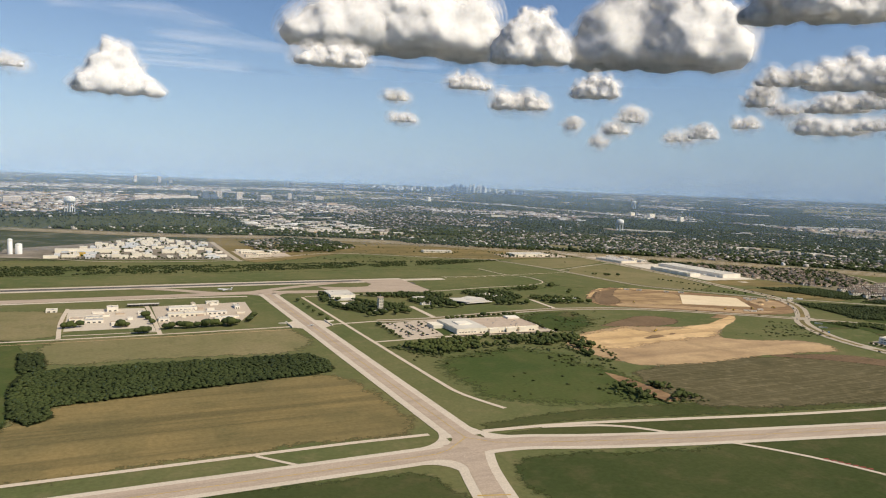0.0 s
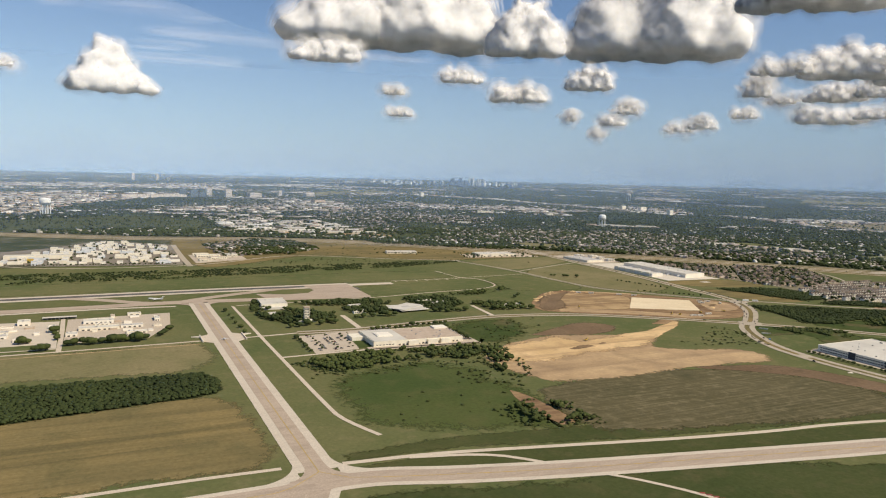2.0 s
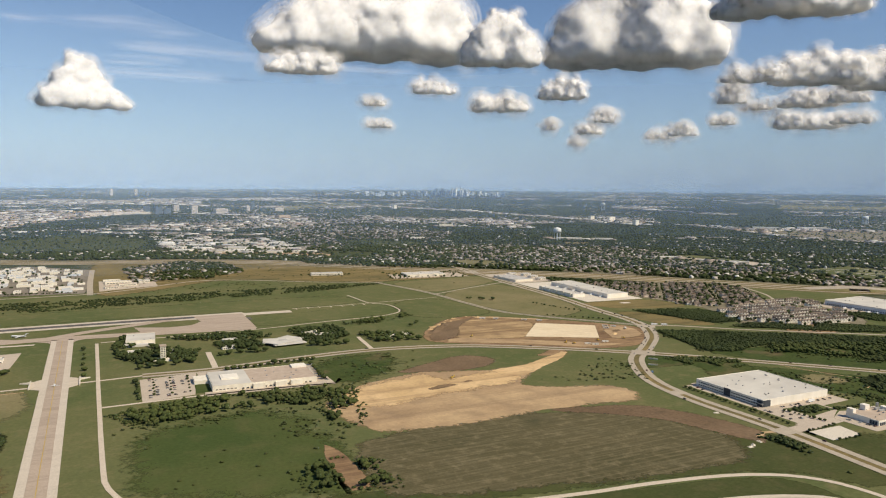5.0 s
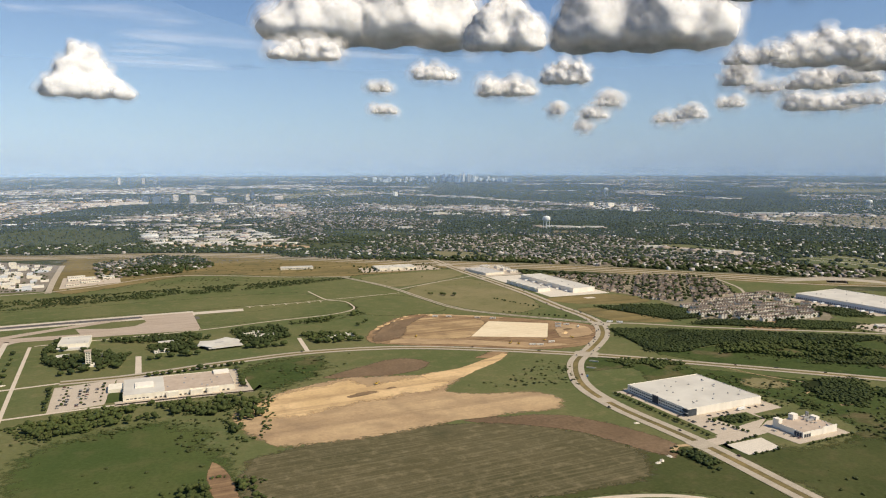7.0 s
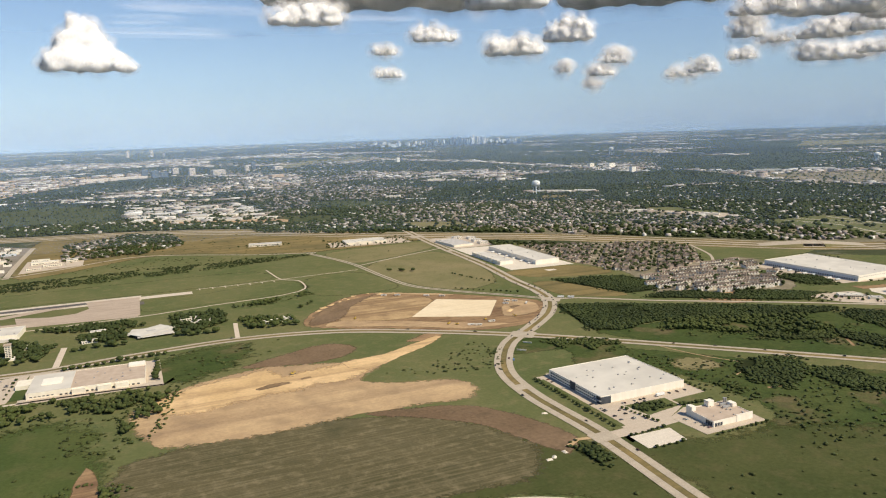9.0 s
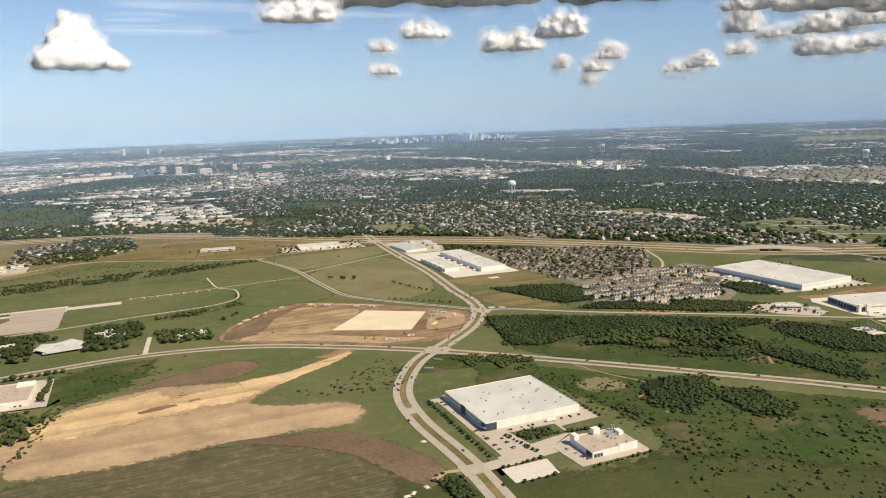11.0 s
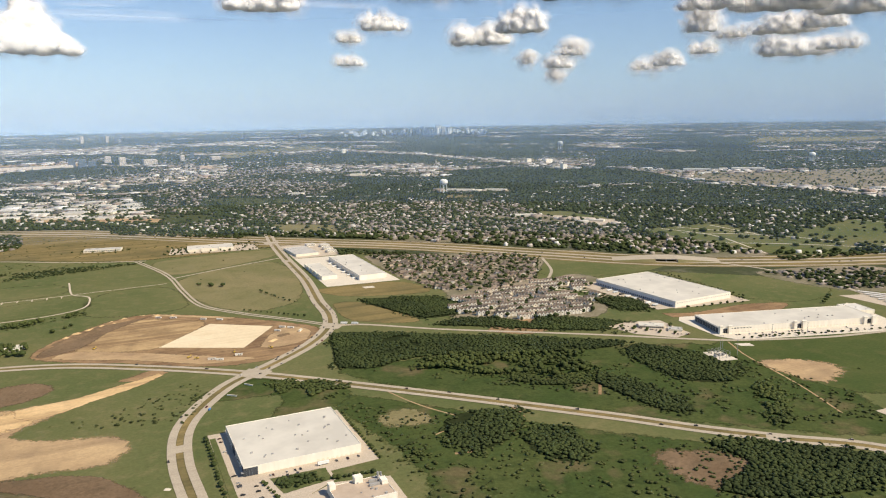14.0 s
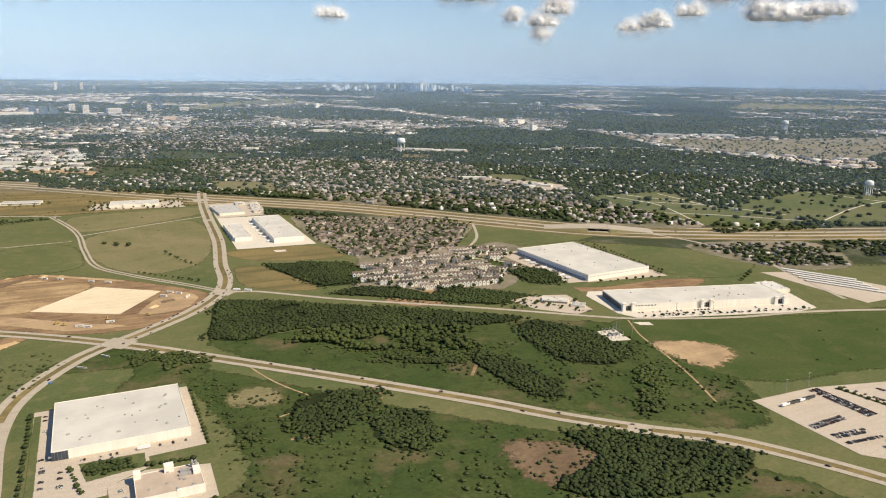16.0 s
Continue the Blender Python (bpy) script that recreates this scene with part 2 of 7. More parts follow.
TAN_ROOF = plain("gravel_roof", (0.42, 0.33, 0.25), (0.49, 0.39, 0.3), 0.95, 0.8)
GREY_ROOF = plain("grey_membrane_roof", (0.42, 0.4, 0.37), (0.5, 0.47, 0.43), 0.9, 0.8)
METAL_ROOF = plain("pale_metal_roof", (0.7, 0.66, 0.59), (0.6, 0.56, 0.5), 0.6, 0.9)
GLASS_DARK = plain("window_glass", (0.03, 0.032, 0.035), (0.05, 0.052, 0.056), 0.5, spec=0.06)
GLASS_BLUE = plain("blue_curtain_glass", (0.05, 0.056, 0.064), (0.08, 0.088, 0.1), 0.45, spec=0.1)
STEEL = plain("galvanised_steel", (0.4, 0.39, 0.37), (0.3, 0.29, 0.28), 0.6, metal=0.1)
DARK_METAL = plain("dark_metal", (0.07, 0.067, 0.065), (0.1, 0.097, 0.09), 0.8, spec=0.08)
TANK_WHITE = plain("tank_paint", (0.82, 0.81, 0.78), (0.74, 0.73, 0.7), 0.5, 0.8, streak=True)
SHINGLE = plain("shingle_roof", None, rough=0.95, scale=3.0, per_object=[(0.1, 0.082, 0.068), (0.22, 0.17, 0.13), (0.13, 0.107, 0.088), (0.3, 0.235, 0.18), (0.085, 0.075, 0.068)])
BRICK_WALL = plain("house_wall", None, rough=0.9, scale=3.0, per_object=[(0.78, 0.66, 0.52), (0.58, 0.43, 0.32), (0.85, 0.79, 0.7), (0.7, 0.56, 0.43)])
FAR_ROOF = plain("far_roofs", None, rough=0.9, scale=0.5, per_island=[(0.13, 0.113, 0.1), (0.22, 0.185, 0.16), (0.36, 0.31, 0.26), (0.16, 0.135, 0.115), (0.7, 0.66, 0.6), (0.19, 0.165, 0.145), (0.29, 0.24, 0.2), (0.15, 0.13, 0.12), (0.46, 0.4, 0.34)])
FAR_PALE = plain("pale_roofs", None, rough=0.9, scale=0.5, per_island=[(0.5, 0.45, 0.4), (0.28, 0.24, 0.2), (0.7, 0.67, 0.62), (0.4, 0.36, 0.31)])
FAR_SHED = plain("far_sheds", None, rough=0.8, scale=0.3, per_island=[(0.7, 0.66, 0.6), (0.2, 0.17, 0.14), (0.8, 0.78, 0.74), (0.34, 0.25, 0.19), (0.3, 0.27, 0.24), (0.74, 0.7, 0.62), (0.15, 0.14, 0.13), (0.42, 0.34, 0.27)])
CAR_PAINT = plain("car_paint", None, rough=0.5, scale=1.0, spec=0.15, per_object=[(0.6, 0.6, 0.58), (0.02, 0.02, 0.02), (0.2, 0.2, 0.2), (0.05, 0.05, 0.05), (0.03, 0.035, 0.05), (0.65, 0.64, 0.6), (0.14, 0.03, 0.025), (0.03, 0.03, 0.03), (0.09, 0.085, 0.08)])


def cloud_stuff(name, fringe=False):
    """Cloud: bright scattering droplets, lit by the sun and sky alone; the fringe thins out in shreds."""
    m, t, bsdf = nodes_of(name)
    t.nodes.remove(bsdf)
    geo = t.nodes.new("ShaderNodeNewGeometry")
    front = add(t, "ShaderNodeBsdfDiffuse", Color=(0.94, 0.94, 0.96, 1))
    back = add(t, "ShaderNodeBsdfTranslucent", Color=(0.94, 0.94, 0.96, 1))
    # light scattered many times inside the cloud evens out the shading of its billows
    even = t.nodes.new("ShaderNodeVectorMath")
    even.operation = "ADD"
    even.inputs[1].default_value = tuple(SUN_FROM * 2.4)
    t.links.new(geo.outputs["Normal"], even.inputs[0])
    unit = t.nodes.new("ShaderNodeVectorMath")
    unit.operation = "NORMALIZE"
    t.links.new(even.outputs[0], unit.inputs[0])
    t.links.new(unit.outputs[0], front.inputs["Normal"])
    mix = add(t, "ShaderNodeMixShader", Fac=0.22)
    t.links.new(front.outputs[0], mix.inputs[1])
    t.links.new(back.outputs[0], mix.inputs[2])
    deep = add(t, "ShaderNodeSubsurfaceScattering", Color=(0.98, 0.98, 0.98, 1), Scale=140.0, Radius=(1, 1, 1))
    both = add(t, "ShaderNodeMixShader", Fac=0.0 if fringe else 0.5)
    t.links.new(mix.outputs[0], both.inputs[1])
    t.links.new(deep.outputs[0], both.inputs[2])
    out = both.outputs[0]
    if fringe:
        at = t.nodes.new("ShaderNodeAttribute")
        at.attribute_name = "cover"
        n = noise_at(t, 11.0, 5, local=True, rough=0.62)
        f = calc(t, "MULTIPLY", ramp(t, n, [(0.36, (0, 0, 0)), (0.66, (1, 1, 1))]), at.outputs["Fac"])
        veil = t.nodes.new("ShaderNodeMixShader")
        t.links.new(f, veil.inputs[0])
        t.links.new(t.nodes.new("ShaderNodeBsdfTransparent").outputs[0], veil.inputs[1])
        t.links.new(out, veil.inputs[2])
        out = veil.outputs[0]
    t.links.new(out, t.nodes["Material Output"].inputs[0])
    return m


CLOUD = cloud_stuff("cumulus")
WISP = cloud_stuff("cloud_shreds", True)


def bank_stuff(name, thick, fade):
    """See-through sheet tinted blue to stand in for distant haze, thinning out upwards."""
    m, t, bsdf = nodes_of(name)
    t.nodes.remove(bsdf)
    geo = t.nodes.new("ShaderNodeNewGeometry")
    sep = t.nodes.new("ShaderNodeSeparateXYZ")
    t.links.new(geo.outputs["Position"], sep.inputs[0])
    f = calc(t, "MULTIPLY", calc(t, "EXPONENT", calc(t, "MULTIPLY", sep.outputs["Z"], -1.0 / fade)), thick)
    # fixed normals light every sheet alike, whichever way it faces the sun
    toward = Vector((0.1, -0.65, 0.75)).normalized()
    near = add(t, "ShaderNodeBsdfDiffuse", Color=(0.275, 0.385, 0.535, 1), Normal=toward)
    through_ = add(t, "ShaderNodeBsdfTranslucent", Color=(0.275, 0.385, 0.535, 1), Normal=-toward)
    a = t.nodes.new("ShaderNodeAddShader")
    t.links.new(near.outputs[0], a.inputs[0])
    t.links.new(through_.outputs[0], a.inputs[1])
    c = t.nodes.new("ShaderNodeBsdfTransparent")
    mix = t.nodes.new("ShaderNodeMixShader")
    t.links.new(f, mix.inputs[0])
    t.links.new(c.outputs[0], mix.inputs[1])
    t.links.new(a.outputs[0], mix.inputs[2])
    t.links.new(mix.outputs[0], t.nodes["Material Output"].inputs[0])
    return m


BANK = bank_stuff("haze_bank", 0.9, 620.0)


# ---- mesh helpers ----
def mesh_from(name, verts, faces, mat, smooth=False):
    me = bpy.data.meshes.new(name)
    me.from_pydata([tuple(v) for v in verts], [], [tuple(f) for f in faces])
    me.materials.append(mat)
    if smooth:
        me.polygons.foreach_set("use_smooth", [True] * len(me.polygons))
    me.update()
    return me


def tri_mesh(name, v, f, mat, smooth=False):
    """A large triangle mesh from arrays."""
    me = bpy.data.meshes.new(name)
    me.vertices.add(len(v))
    me.vertices.foreach_set("co", np.asarray(v, dtype=np.float32).ravel())
    me.loops.add(len(f) * 3)
    me.loops.foreach_set("vertex_index", np.asarray(f, dtype=np.int32).ravel())
    me.polygons.add(len(f))
    me.polygons.foreach_set("loop_start", np.arange(0, len(f) * 3, 3, dtype=np.int32))
    me.polygons.foreach_set("loop_total", np.full(len(f), 3, dtype=np.int32))
    if smooth:
        me.polygons.foreach_set("use_smooth", np.ones(len(f), dtype=bool))
    me.materials.append(mat)
    me.update(calc_edges=True)
    return me


def thing(name, x, y, z=0.0, turn=0.0, label="", category="", group="", kind=""):
    e = new(name)
    e.empty_display_size = 0.2
    e.matrix_basis = pose(x, y, z, 0, 0, turn)
    return tagged(e, label, category, group, kind)


def part(name, geo, mat, parent=None, label="", smooth=False):
    ob = new(name, geo if isinstance(geo, bpy.types.Mesh) else mesh_from(name, geo[0], geo[1], mat, smooth))
    if parent is not None:
        ob.parent = parent
    return tagged(ob, label)


def join(*geos):
    vs, fs = [], []
    for v, f in geos:
        k = len(vs)
        vs += [tuple(p) for p in v]
        fs += [tuple(i + k for i in q) for q in f]
    return vs, fs


def box(x0, y0, z0, x1, y1, z1, turn=0.0, at=(0, 0)):
    c, s = math.cos(radians(turn)), math.sin(radians(turn))
    pts = [(x0, y0), (x1, y0), (x1, y1), (x0, y1)]
    pts = [(at[0] + c * a - s * b, at[1] + s * a + c * b) for a, b in pts]
    v = [(a, b, z0) for a, b in pts] + [(a, b, z1) for a, b in pts]
    return v, [(3, 2, 1, 0), (4, 5, 6, 7), (0, 1, 5, 4), (1, 2, 6, 5), (2, 3, 7, 6), (3, 0, 4, 7)]


def prism(pts, z0, z1):
    n = len(pts)
    v = [(*p, z0) for p in pts] + [(*p, z1) for p in pts]
    return v, [tuple(range(n - 1, -1, -1)), tuple(range(n, 2 * n))] + [(i, (i + 1) % n, n + (i + 1) % n, n + i) for i in range(n)]


def tube(x, y, z0, z1, r0, r1, n=12):
    v, f = [], []
    for k, (z, r) in enumerate(((z0, r0), (z1, r1))):
        v += [(x + r * math.cos(2 * math.pi * i / n), y + r * math.sin(2 * math.pi * i / n), z) for i in range(n)]
    f = [(i, (i + 1) % n, n + (i + 1) % n, n + i) for i in range(n)] + [tuple(range(n - 1, -1, -1)), tuple(range(n, 2 * n))]
    return v, f


def lathe(profile, n=20, x=0.0, y=0.0):
    v, f = [], []
    for r, z in profile:
        v += [(x + r * math.cos(2 * math.pi * i / n), y + r * math.sin(2 * math.pi * i / n), z) for i in range(n)]
    for k in range(len(profile) - 1):
        f += [(k * n + i, k * n + (i + 1) % n, (k + 1) * n + (i + 1) % n, (k + 1) * n + i) for i in range(n)]
    return v, f


def spline(pts, step=2.0, closed=False):
    """A smooth line through plan points."""
    p = [Vector((a[0], a[1])) for a in pts]
    n = len(p)
    out = []
    for i in range(n if closed else n - 1):
        a, b = p[i], p[(i + 1) % n]
        before = p[i - 1] if (closed or i > 0) else a * 2 - b
        after = p[(i + 2) % n] if (closed or i + 2 < n) else b * 2 - a
        k = max(1, int((b - a).length / step))
        ta, tb = (b - before) * 0.5, (after - a) * 0.5
        # keep bends tight where spans differ in length
        d = (b - a).length
        for tn in (ta, tb):
            if tn.length > d:
                tn *= d / tn.length
        for j in range(k):
            s = j / k
            out.append(a * (2 * s**3 - 3 * s**2 + 1) + ta * (s**3 - 2 * s**2 + s) + b * (-2 * s**3 + 3 * s**2) + tb * (s**3 - s**2))
    if not closed:
        out.append(p[-1])
    return out


def strip(pts, width, z, off=0.0, step=2.0, thick=0.02, taper=None):
    """A paved strip along a plan line, with low sides."""
    line = spline(pts, step)
    v, f = [], []
    for i, p in enumerate(line):
        d = (line[min(i + 1, len(line) - 1)] - line[max(i - 1, 0)]).normalized()
        nrm = Vector((-d.y, d.x))
        w = width / 2
        for o, h in ((off - w, z - thick), (off - w, z), (off + w, z), (off + w, z - thick)):
            q = p + nrm * o
            v.append((q.x, q.y, h))
    for i in range(len(line) - 1):
        for k in range(3):
            a = 4 * i + k
            f.append((a, a + 4, a + 5, a + 1))
    return v, f


def sheet(name, pts, z, mat, soft=0.7, step=2.5, smooth=True, label=""):
    """A stretch of ground cover lying on the ground; it thins out over its soft edge."""
    line = spline(pts, step, True) if smooth else [Vector(q) for q in pts]
    n = len(line)
    area = sum(line[i].x * line[(i + 1) % n].y - line[(i + 1) % n].x * line[i].y for i in range(n))
    sgn = 1 if area > 0 else -1
    inner, outer = [], []
    for i, p in enumerate(line):
        d = (line[(i + 1) % n] - line[i - 1]).normalized()
        nrm = Vector((d.y, -d.x)) * sgn
        w = soft * (0.75 + 0.6 * noise.noise((p.x * 0.4, p.y * 0.4, z * 50)))
        j = 0.5 * soft * noise.noise((p.x * 0.25, p.y * 0.25, 7 + z * 50))
        inner.append(p + nrm * (j - w))
        outer.append(p + nrm * (j + w))
    v = [(p.x, p.y, z) for p in inner] + [(p.x, p.y, z) for p in outer]
    f = [tuple(range(n)) if sgn > 0 else tuple(range(n - 1, -1, -1))]
    for i in range(n):
        k = (i + 1) % n
        f.append((i, n + i, n + k, k) if sgn > 0 else (k, n + k, n + i, i))
    me = mesh_from(name, v, f, mat)
    at = me.attributes.new("cover", "FLOAT", "POINT")
    at.data.foreach_set("value", [1.0] * n + [0.0] * n)
    return tagged(new(name, me), label, "ground", kind="structure")


def inside(x, y, poly):
    hit, n = False, len(poly)
    for i in range(n):
        (xa, ya), (xb, yb) = poly[i], poly[i - 1]
        if (ya > y) != (yb > y) and x < (xb - xa) * (y - ya) / (yb - ya) + xa:
            hit = not hit
    return hit


def spread(poly, gap, jitter=0.45, ragged=0.0, seed=1, keep=1.0, turn=0.0):
    """Points strewn over a plan polygon, at about that gap; ragged: clearings and a broken edge."""
    rnd = random.Random(seed)
    cx, cy = sum(p[0] for p in poly) / len(poly), sum(p[1] for p in poly) / len(poly)
    rad = max(math.hypot(p[0] - cx, p[1] - cy) for p in poly)
    c, s = math.cos(radians(turn)), math.sin(radians(turn))
    out = []
    k = int(rad / gap) + 1
    for i in range(-k, k + 1):
        for j in range(-k, k + 1):
            u, w = (i + rnd.uniform(-jitter, jitter)) * gap, (j + rnd.uniform(-jitter, jitter)) * gap
            x, y = cx + c * u - s * w, cy + s * u + c * w
            q = rnd.random()
            if not inside(x, y, poly) or q > keep:
                continue
            if ragged and noise.noise((x * 0.22 + seed, y * 0.22, 3.3)) < ragged - 0.6:
                continue
            out.append((x, y))
    return out


# ---- the ground and what covers it ----
ring = [(80 + 4880 * math.cos(a * math.pi / 48), -5 + 4880 * math.sin(a * math.pi / 48)) for a in range(96)]
ground = part("ground", ([(x, y, 0.0) for x, y in ring], [tuple(range(96))]), GRASS_BASE)
tagged(ground, "flat prairie and wooded suburb reaching the horizon", "ground", kind="structure")

sheet("grassland", [(-140, -60), (60, -70), (330, -60), (420, 60), (330, 120), (262, 195), (196, 268), (150, 266), (100, 292), (60, 276), (-60, 272), (-140, 200)], 0.008, GRASS, 6, 12, label="open green and tan prairie grass beside the airfield")
sheet("field", [(-9, 83), (20, 83), (37, 84), (36.6, 108), (33, 112), (-2, 107), (-9, 100)], 0.02, GRASS_DRY, 2.6, label="dry golden mown field between wood and taxiway")
sheet("field", [(-6, 131), (10, 130), (34, 129), (36, 147.5), (15, 147.5), (-5, 148)], 0.02, GRASS_TAN, 2.6, label="brown dry grass field beside the perimeter road")
sheet("field", [(-40, 84), (-12, 84), (-12, 148), (-40, 148)], 0.02, GRASS_RICH, 0.8, label="green grass field beside the wood")
sheet("field", [(-60, 151.5), (-7, 151.5), (-7, 178), (-60, 180)], 0.02, GRASS_TAN, 0.8, label="tan grass field beside the works compound")
sheet("meadow", [(53, 98), (54, 91), (66, 86), (79, 82), (82, 88), (80, 100), (76, 116), (62, 118), (54, 112)], 0.02, GRASS_RICH, 5.0, label="lush green meadow")
sheet("field", [(46, -40), (110, -40), (118, 40), (98, 59.5), (60, 67.4), (46, 70.6), (42, 66), (40, 30)], 0.02, GRASS_DARK, 2.0, label="dark mown grass inside the taxiways")
sheet("field", [(-60, 20), (32, 20), (34, 66), (31, 71), (-60, 71)], 0.02, GRASS_DARK, 2.0, label="dark mown grass inside the taxiways")
sheet("field", [(-80, 198.3), (20, 198), (44, 204), (30, 207), (-80, 207)], 0.02, GRASS, 0.3, label="mown grass between runway and taxiway")
sheet("field", [(-80, 218), (60, 218), (90, 217), (125, 220), (120, 236), (40, 236), (-80, 234)], 0.02, GRASS, 1.5, label="mown grass beyond the runway")
sheet("field", [(89, 206), (104, 208), (128, 214), (131, 198), (104, 194), (89, 193)], 0.02, GRASS, 0.8, label="green grass at the runway end")
sheet("field", [(136, 214), (153, 214), (156, 188), (145, 184), (132, 190)], 0.02, GRASS, 1.5, label="green grass beside the access road")
sheet("field", [(157, 232), (190, 247), (197, 262), (170, 262), (152, 256)], 0.02, GRASS_TAN, 1.0, label="tan meadow beside the avenue")
sheet("field", [(158, 224), (188, 238), (190, 206), (183, 180), (170, 174), (160, 190)], 0.02, GRASS_TAN, 1.5, label="tan meadow beside the avenue")
sheet("field", [(192, 190), (215, 188), (218, 172), (196, 178)], 0.02, GRASS_DRY, 0.6, label="dry field beside the warehouses")
sheet("field", [(191, 172), (199, 168), (204, 146), (190, 154)], 0.02, GRASS_DRY, 0.6, label="dry field beside the avenue")
sheet("field", [(252, 101), (292, 87.5), (320, 79), (322, 40), (280, 62), (256, 66), (250, 76)], 0.02, GRASS_RICH, 1.5, label="wide smooth green field")
sheet("scrubland", [(178, 121), (248, 102), (252, 70), (240, 56), (205, 86)], 0.016, SCRUB, 2.0, label="scrubby pasture with scattered bushes")
sheet("scrubland", [(172, 108), (198, 82), (222, 58), (236, 40), (230, 5), (150, 0), (150, 60), (174, 72)], 0.016, SCRUB, 1.5, label="scrubby pasture with scattered bushes")
sheet("scrubland", [(90, 130), (100, 133), (106, 141), (108, 149), (96, 149), (89, 142)], 0.016, SCRUB, 5.0, label="scrubby pasture with scattered bushes")
sheet("field", [(266, 208), (300, 172), (290, 165), (262, 168), (258, 186)], 0.02, GRASS, 1.2, label="green field beside the motorway")
sheet("field", [(291, 160), (312, 142), (316, 124), (300, 116), (288, 124), (288, 150)], 0.02, GRASS, 1.2, label="green field beside the motorway")

sheet("field", [(50, 268), (95, 290), (130, 272), (150, 264), (196, 270), (194, 288), (140, 336), (92, 376), (52, 376)], 0.014, GRASS_DRY, 3.0, 5, label="tan grassland before the motorway")
sheet("field", [(46, 80.4), (60, 79.6), (82, 74.6), (100, 71.4), (113, 69.2), (126, 66.4), (134, 62), (137.4, 56), (142.6, 56), (143.6, 74), (140, 78), (128, 82), (90, 80), (62, 83), (46, 82.4)], 0.018, GRASS_MID, 1.2, label="dark rough grass along the service road")
sheet("field", [(147, 74), (147, 40), (148, -20), (200, -20), (200, 40), (172, 66), (158, 67.5)], 0.022, GRASS_MID, 4.0, label="dark rough grass beside the avenue")
sheet("field", [(164, 113), (150, 116), (153, 121), (161, 124), (175, 112), (171, 104), (160, 104)], 0.018, SCRUB, 1.2, label="dark rough grass beside the warehouse")

sheet("field", [(44, 78.2), (60, 77.6), (80, 73.4), (100, 69.4), (124, 65), (131, 60), (131, 40), (127, 54), (118, 60.4), (100, 64.8), (70, 71.4), (52, 75)], 0.019, GRASS_MID, 0.5, label="dark mown strip between taxiway and service road")

# worked earth
sheet("bare_earth", [(85, 118), (92, 126), (101, 129.5), (109, 131), (118, 128), (126, 127.3), (131, 127.6), (131.5, 124.5), (124, 118.5), (122.5, 115), (127, 111.5), (137, 107), (139, 102), (136, 98.5), (126, 99), (113, 100), (100, 99), (89, 101), (85.4, 108)], 0.03, DIRT_DULL, 1.6, label="bare tan earth scraped clear of grass")
sheet("bare_earth", [(87, 119), (93, 125.5), (102, 128), (108, 129.5), (110, 124), (118, 126), (124, 126), (127.5, 124.5), (126, 121.6), (121, 117.5), (112, 116.5), (100, 114), (92, 113)], 0.034, DIRT, 2.4, label="pale sandy earth freshly scraped")
sheet("bare_earth", [(122, 126.6), (131, 128.2), (139, 132), (145.4, 135.4), (146, 134), (141.5, 129.8), (134.5, 125.6), (125, 120.6)], 0.037, DIRT, 0.6, label="pale sandy earth freshly scraped")
sheet("dark_earth", [(123, 157.5), (128.5, 169), (139, 180.5), (146, 181), (137, 171), (131, 160)], 0.038, DIRT_DARK, 0.9, label="dark brown earth bank on the building site")
sheet("dark_earth", [(104, 133), (114, 138), (122, 141), (127, 137.5), (126, 132), (118, 129.5), (110, 131)], 0.027, DIRT_DARK, 1.1, label="dark turned soil")
sheet("dark_earth", [(138, 134), (145, 138), (147, 135), (142, 132)], 0.026, DIRT_RED, 0.8, label="dark turned soil")
sheet("earth_bank", [(104.5, 119.6), (110, 120.6), (111, 119.8), (105, 118.6)], 0.04, DIRT_DARK, 0.25, label="dark spoil heap on the bare earth")
sheet("stubble_field", [(81, 80), (83, 96), (92, 99.5), (103, 100), (121, 97.5), (131, 89), (136, 78), (131, 69.5), (113, 70.5), (92, 75)], 0.028, CROP, 2.2, label="dark stubble field with rows of straw")
sheet("bare_earth", [(118, 99.5), (126, 98.5), (135, 94.5), (140, 86), (142.5, 77), (138.5, 73), (136, 79), (132, 88), (124, 95)], 0.033, DIRT_DARK, 0.9, label="brown churned track beside the stubble field")
sheet("bare_earth", [(77.2, 82), (77.4, 95), (78.6, 99), (80.2, 93), (79.8, 82)], 0.032, DIRT_RED, 0.4, label="red earth track along the hedge")
sheet("building_site", [(122, 158), (127, 170), (141, 183), (152, 180), (166, 169.5), (178, 157), (181, 150), (173, 138), (165, 133.5), (154, 135), (140, 144.5), (128, 152)], 0.03, DIRT_RED, 0.9, label="reddish brown graded building site")
sheet("graded_earth", [(130, 159), (141, 178), (150, 176), (158, 168.5), (146, 152.5), (138, 154)], 0.035, GRADED, 1.2, label="tan graded earth on the building site")
sheet("building_pad", [(146.5, 152.8), (158.8, 167), (172, 157.8), (162.8, 144)], 0.05, PAD, 0.25, smooth=False, label="pale lime-stabilised building pad")
sheet("graded_earth", [(126, 155), (140, 147), (154, 137), (164, 136), (158, 140), (144, 150), (130, 158)], 0.036, DIRT_DULL, 0.6, label="tan haul track on the building site")
sheet("graded_earth", [(166, 143), (174, 142), (179, 150), (174, 156)], 0.036, DIRT_DULL, 0.8, label="trodden site yard")
sheet("bare_earth", [(250.5, 88), (249, 79), (252, 75), (260, 76.5), (261.5, 80), (258, 85)], 0.03, DIRT_DULL, 2.4, label="bare tan patch in the green field")
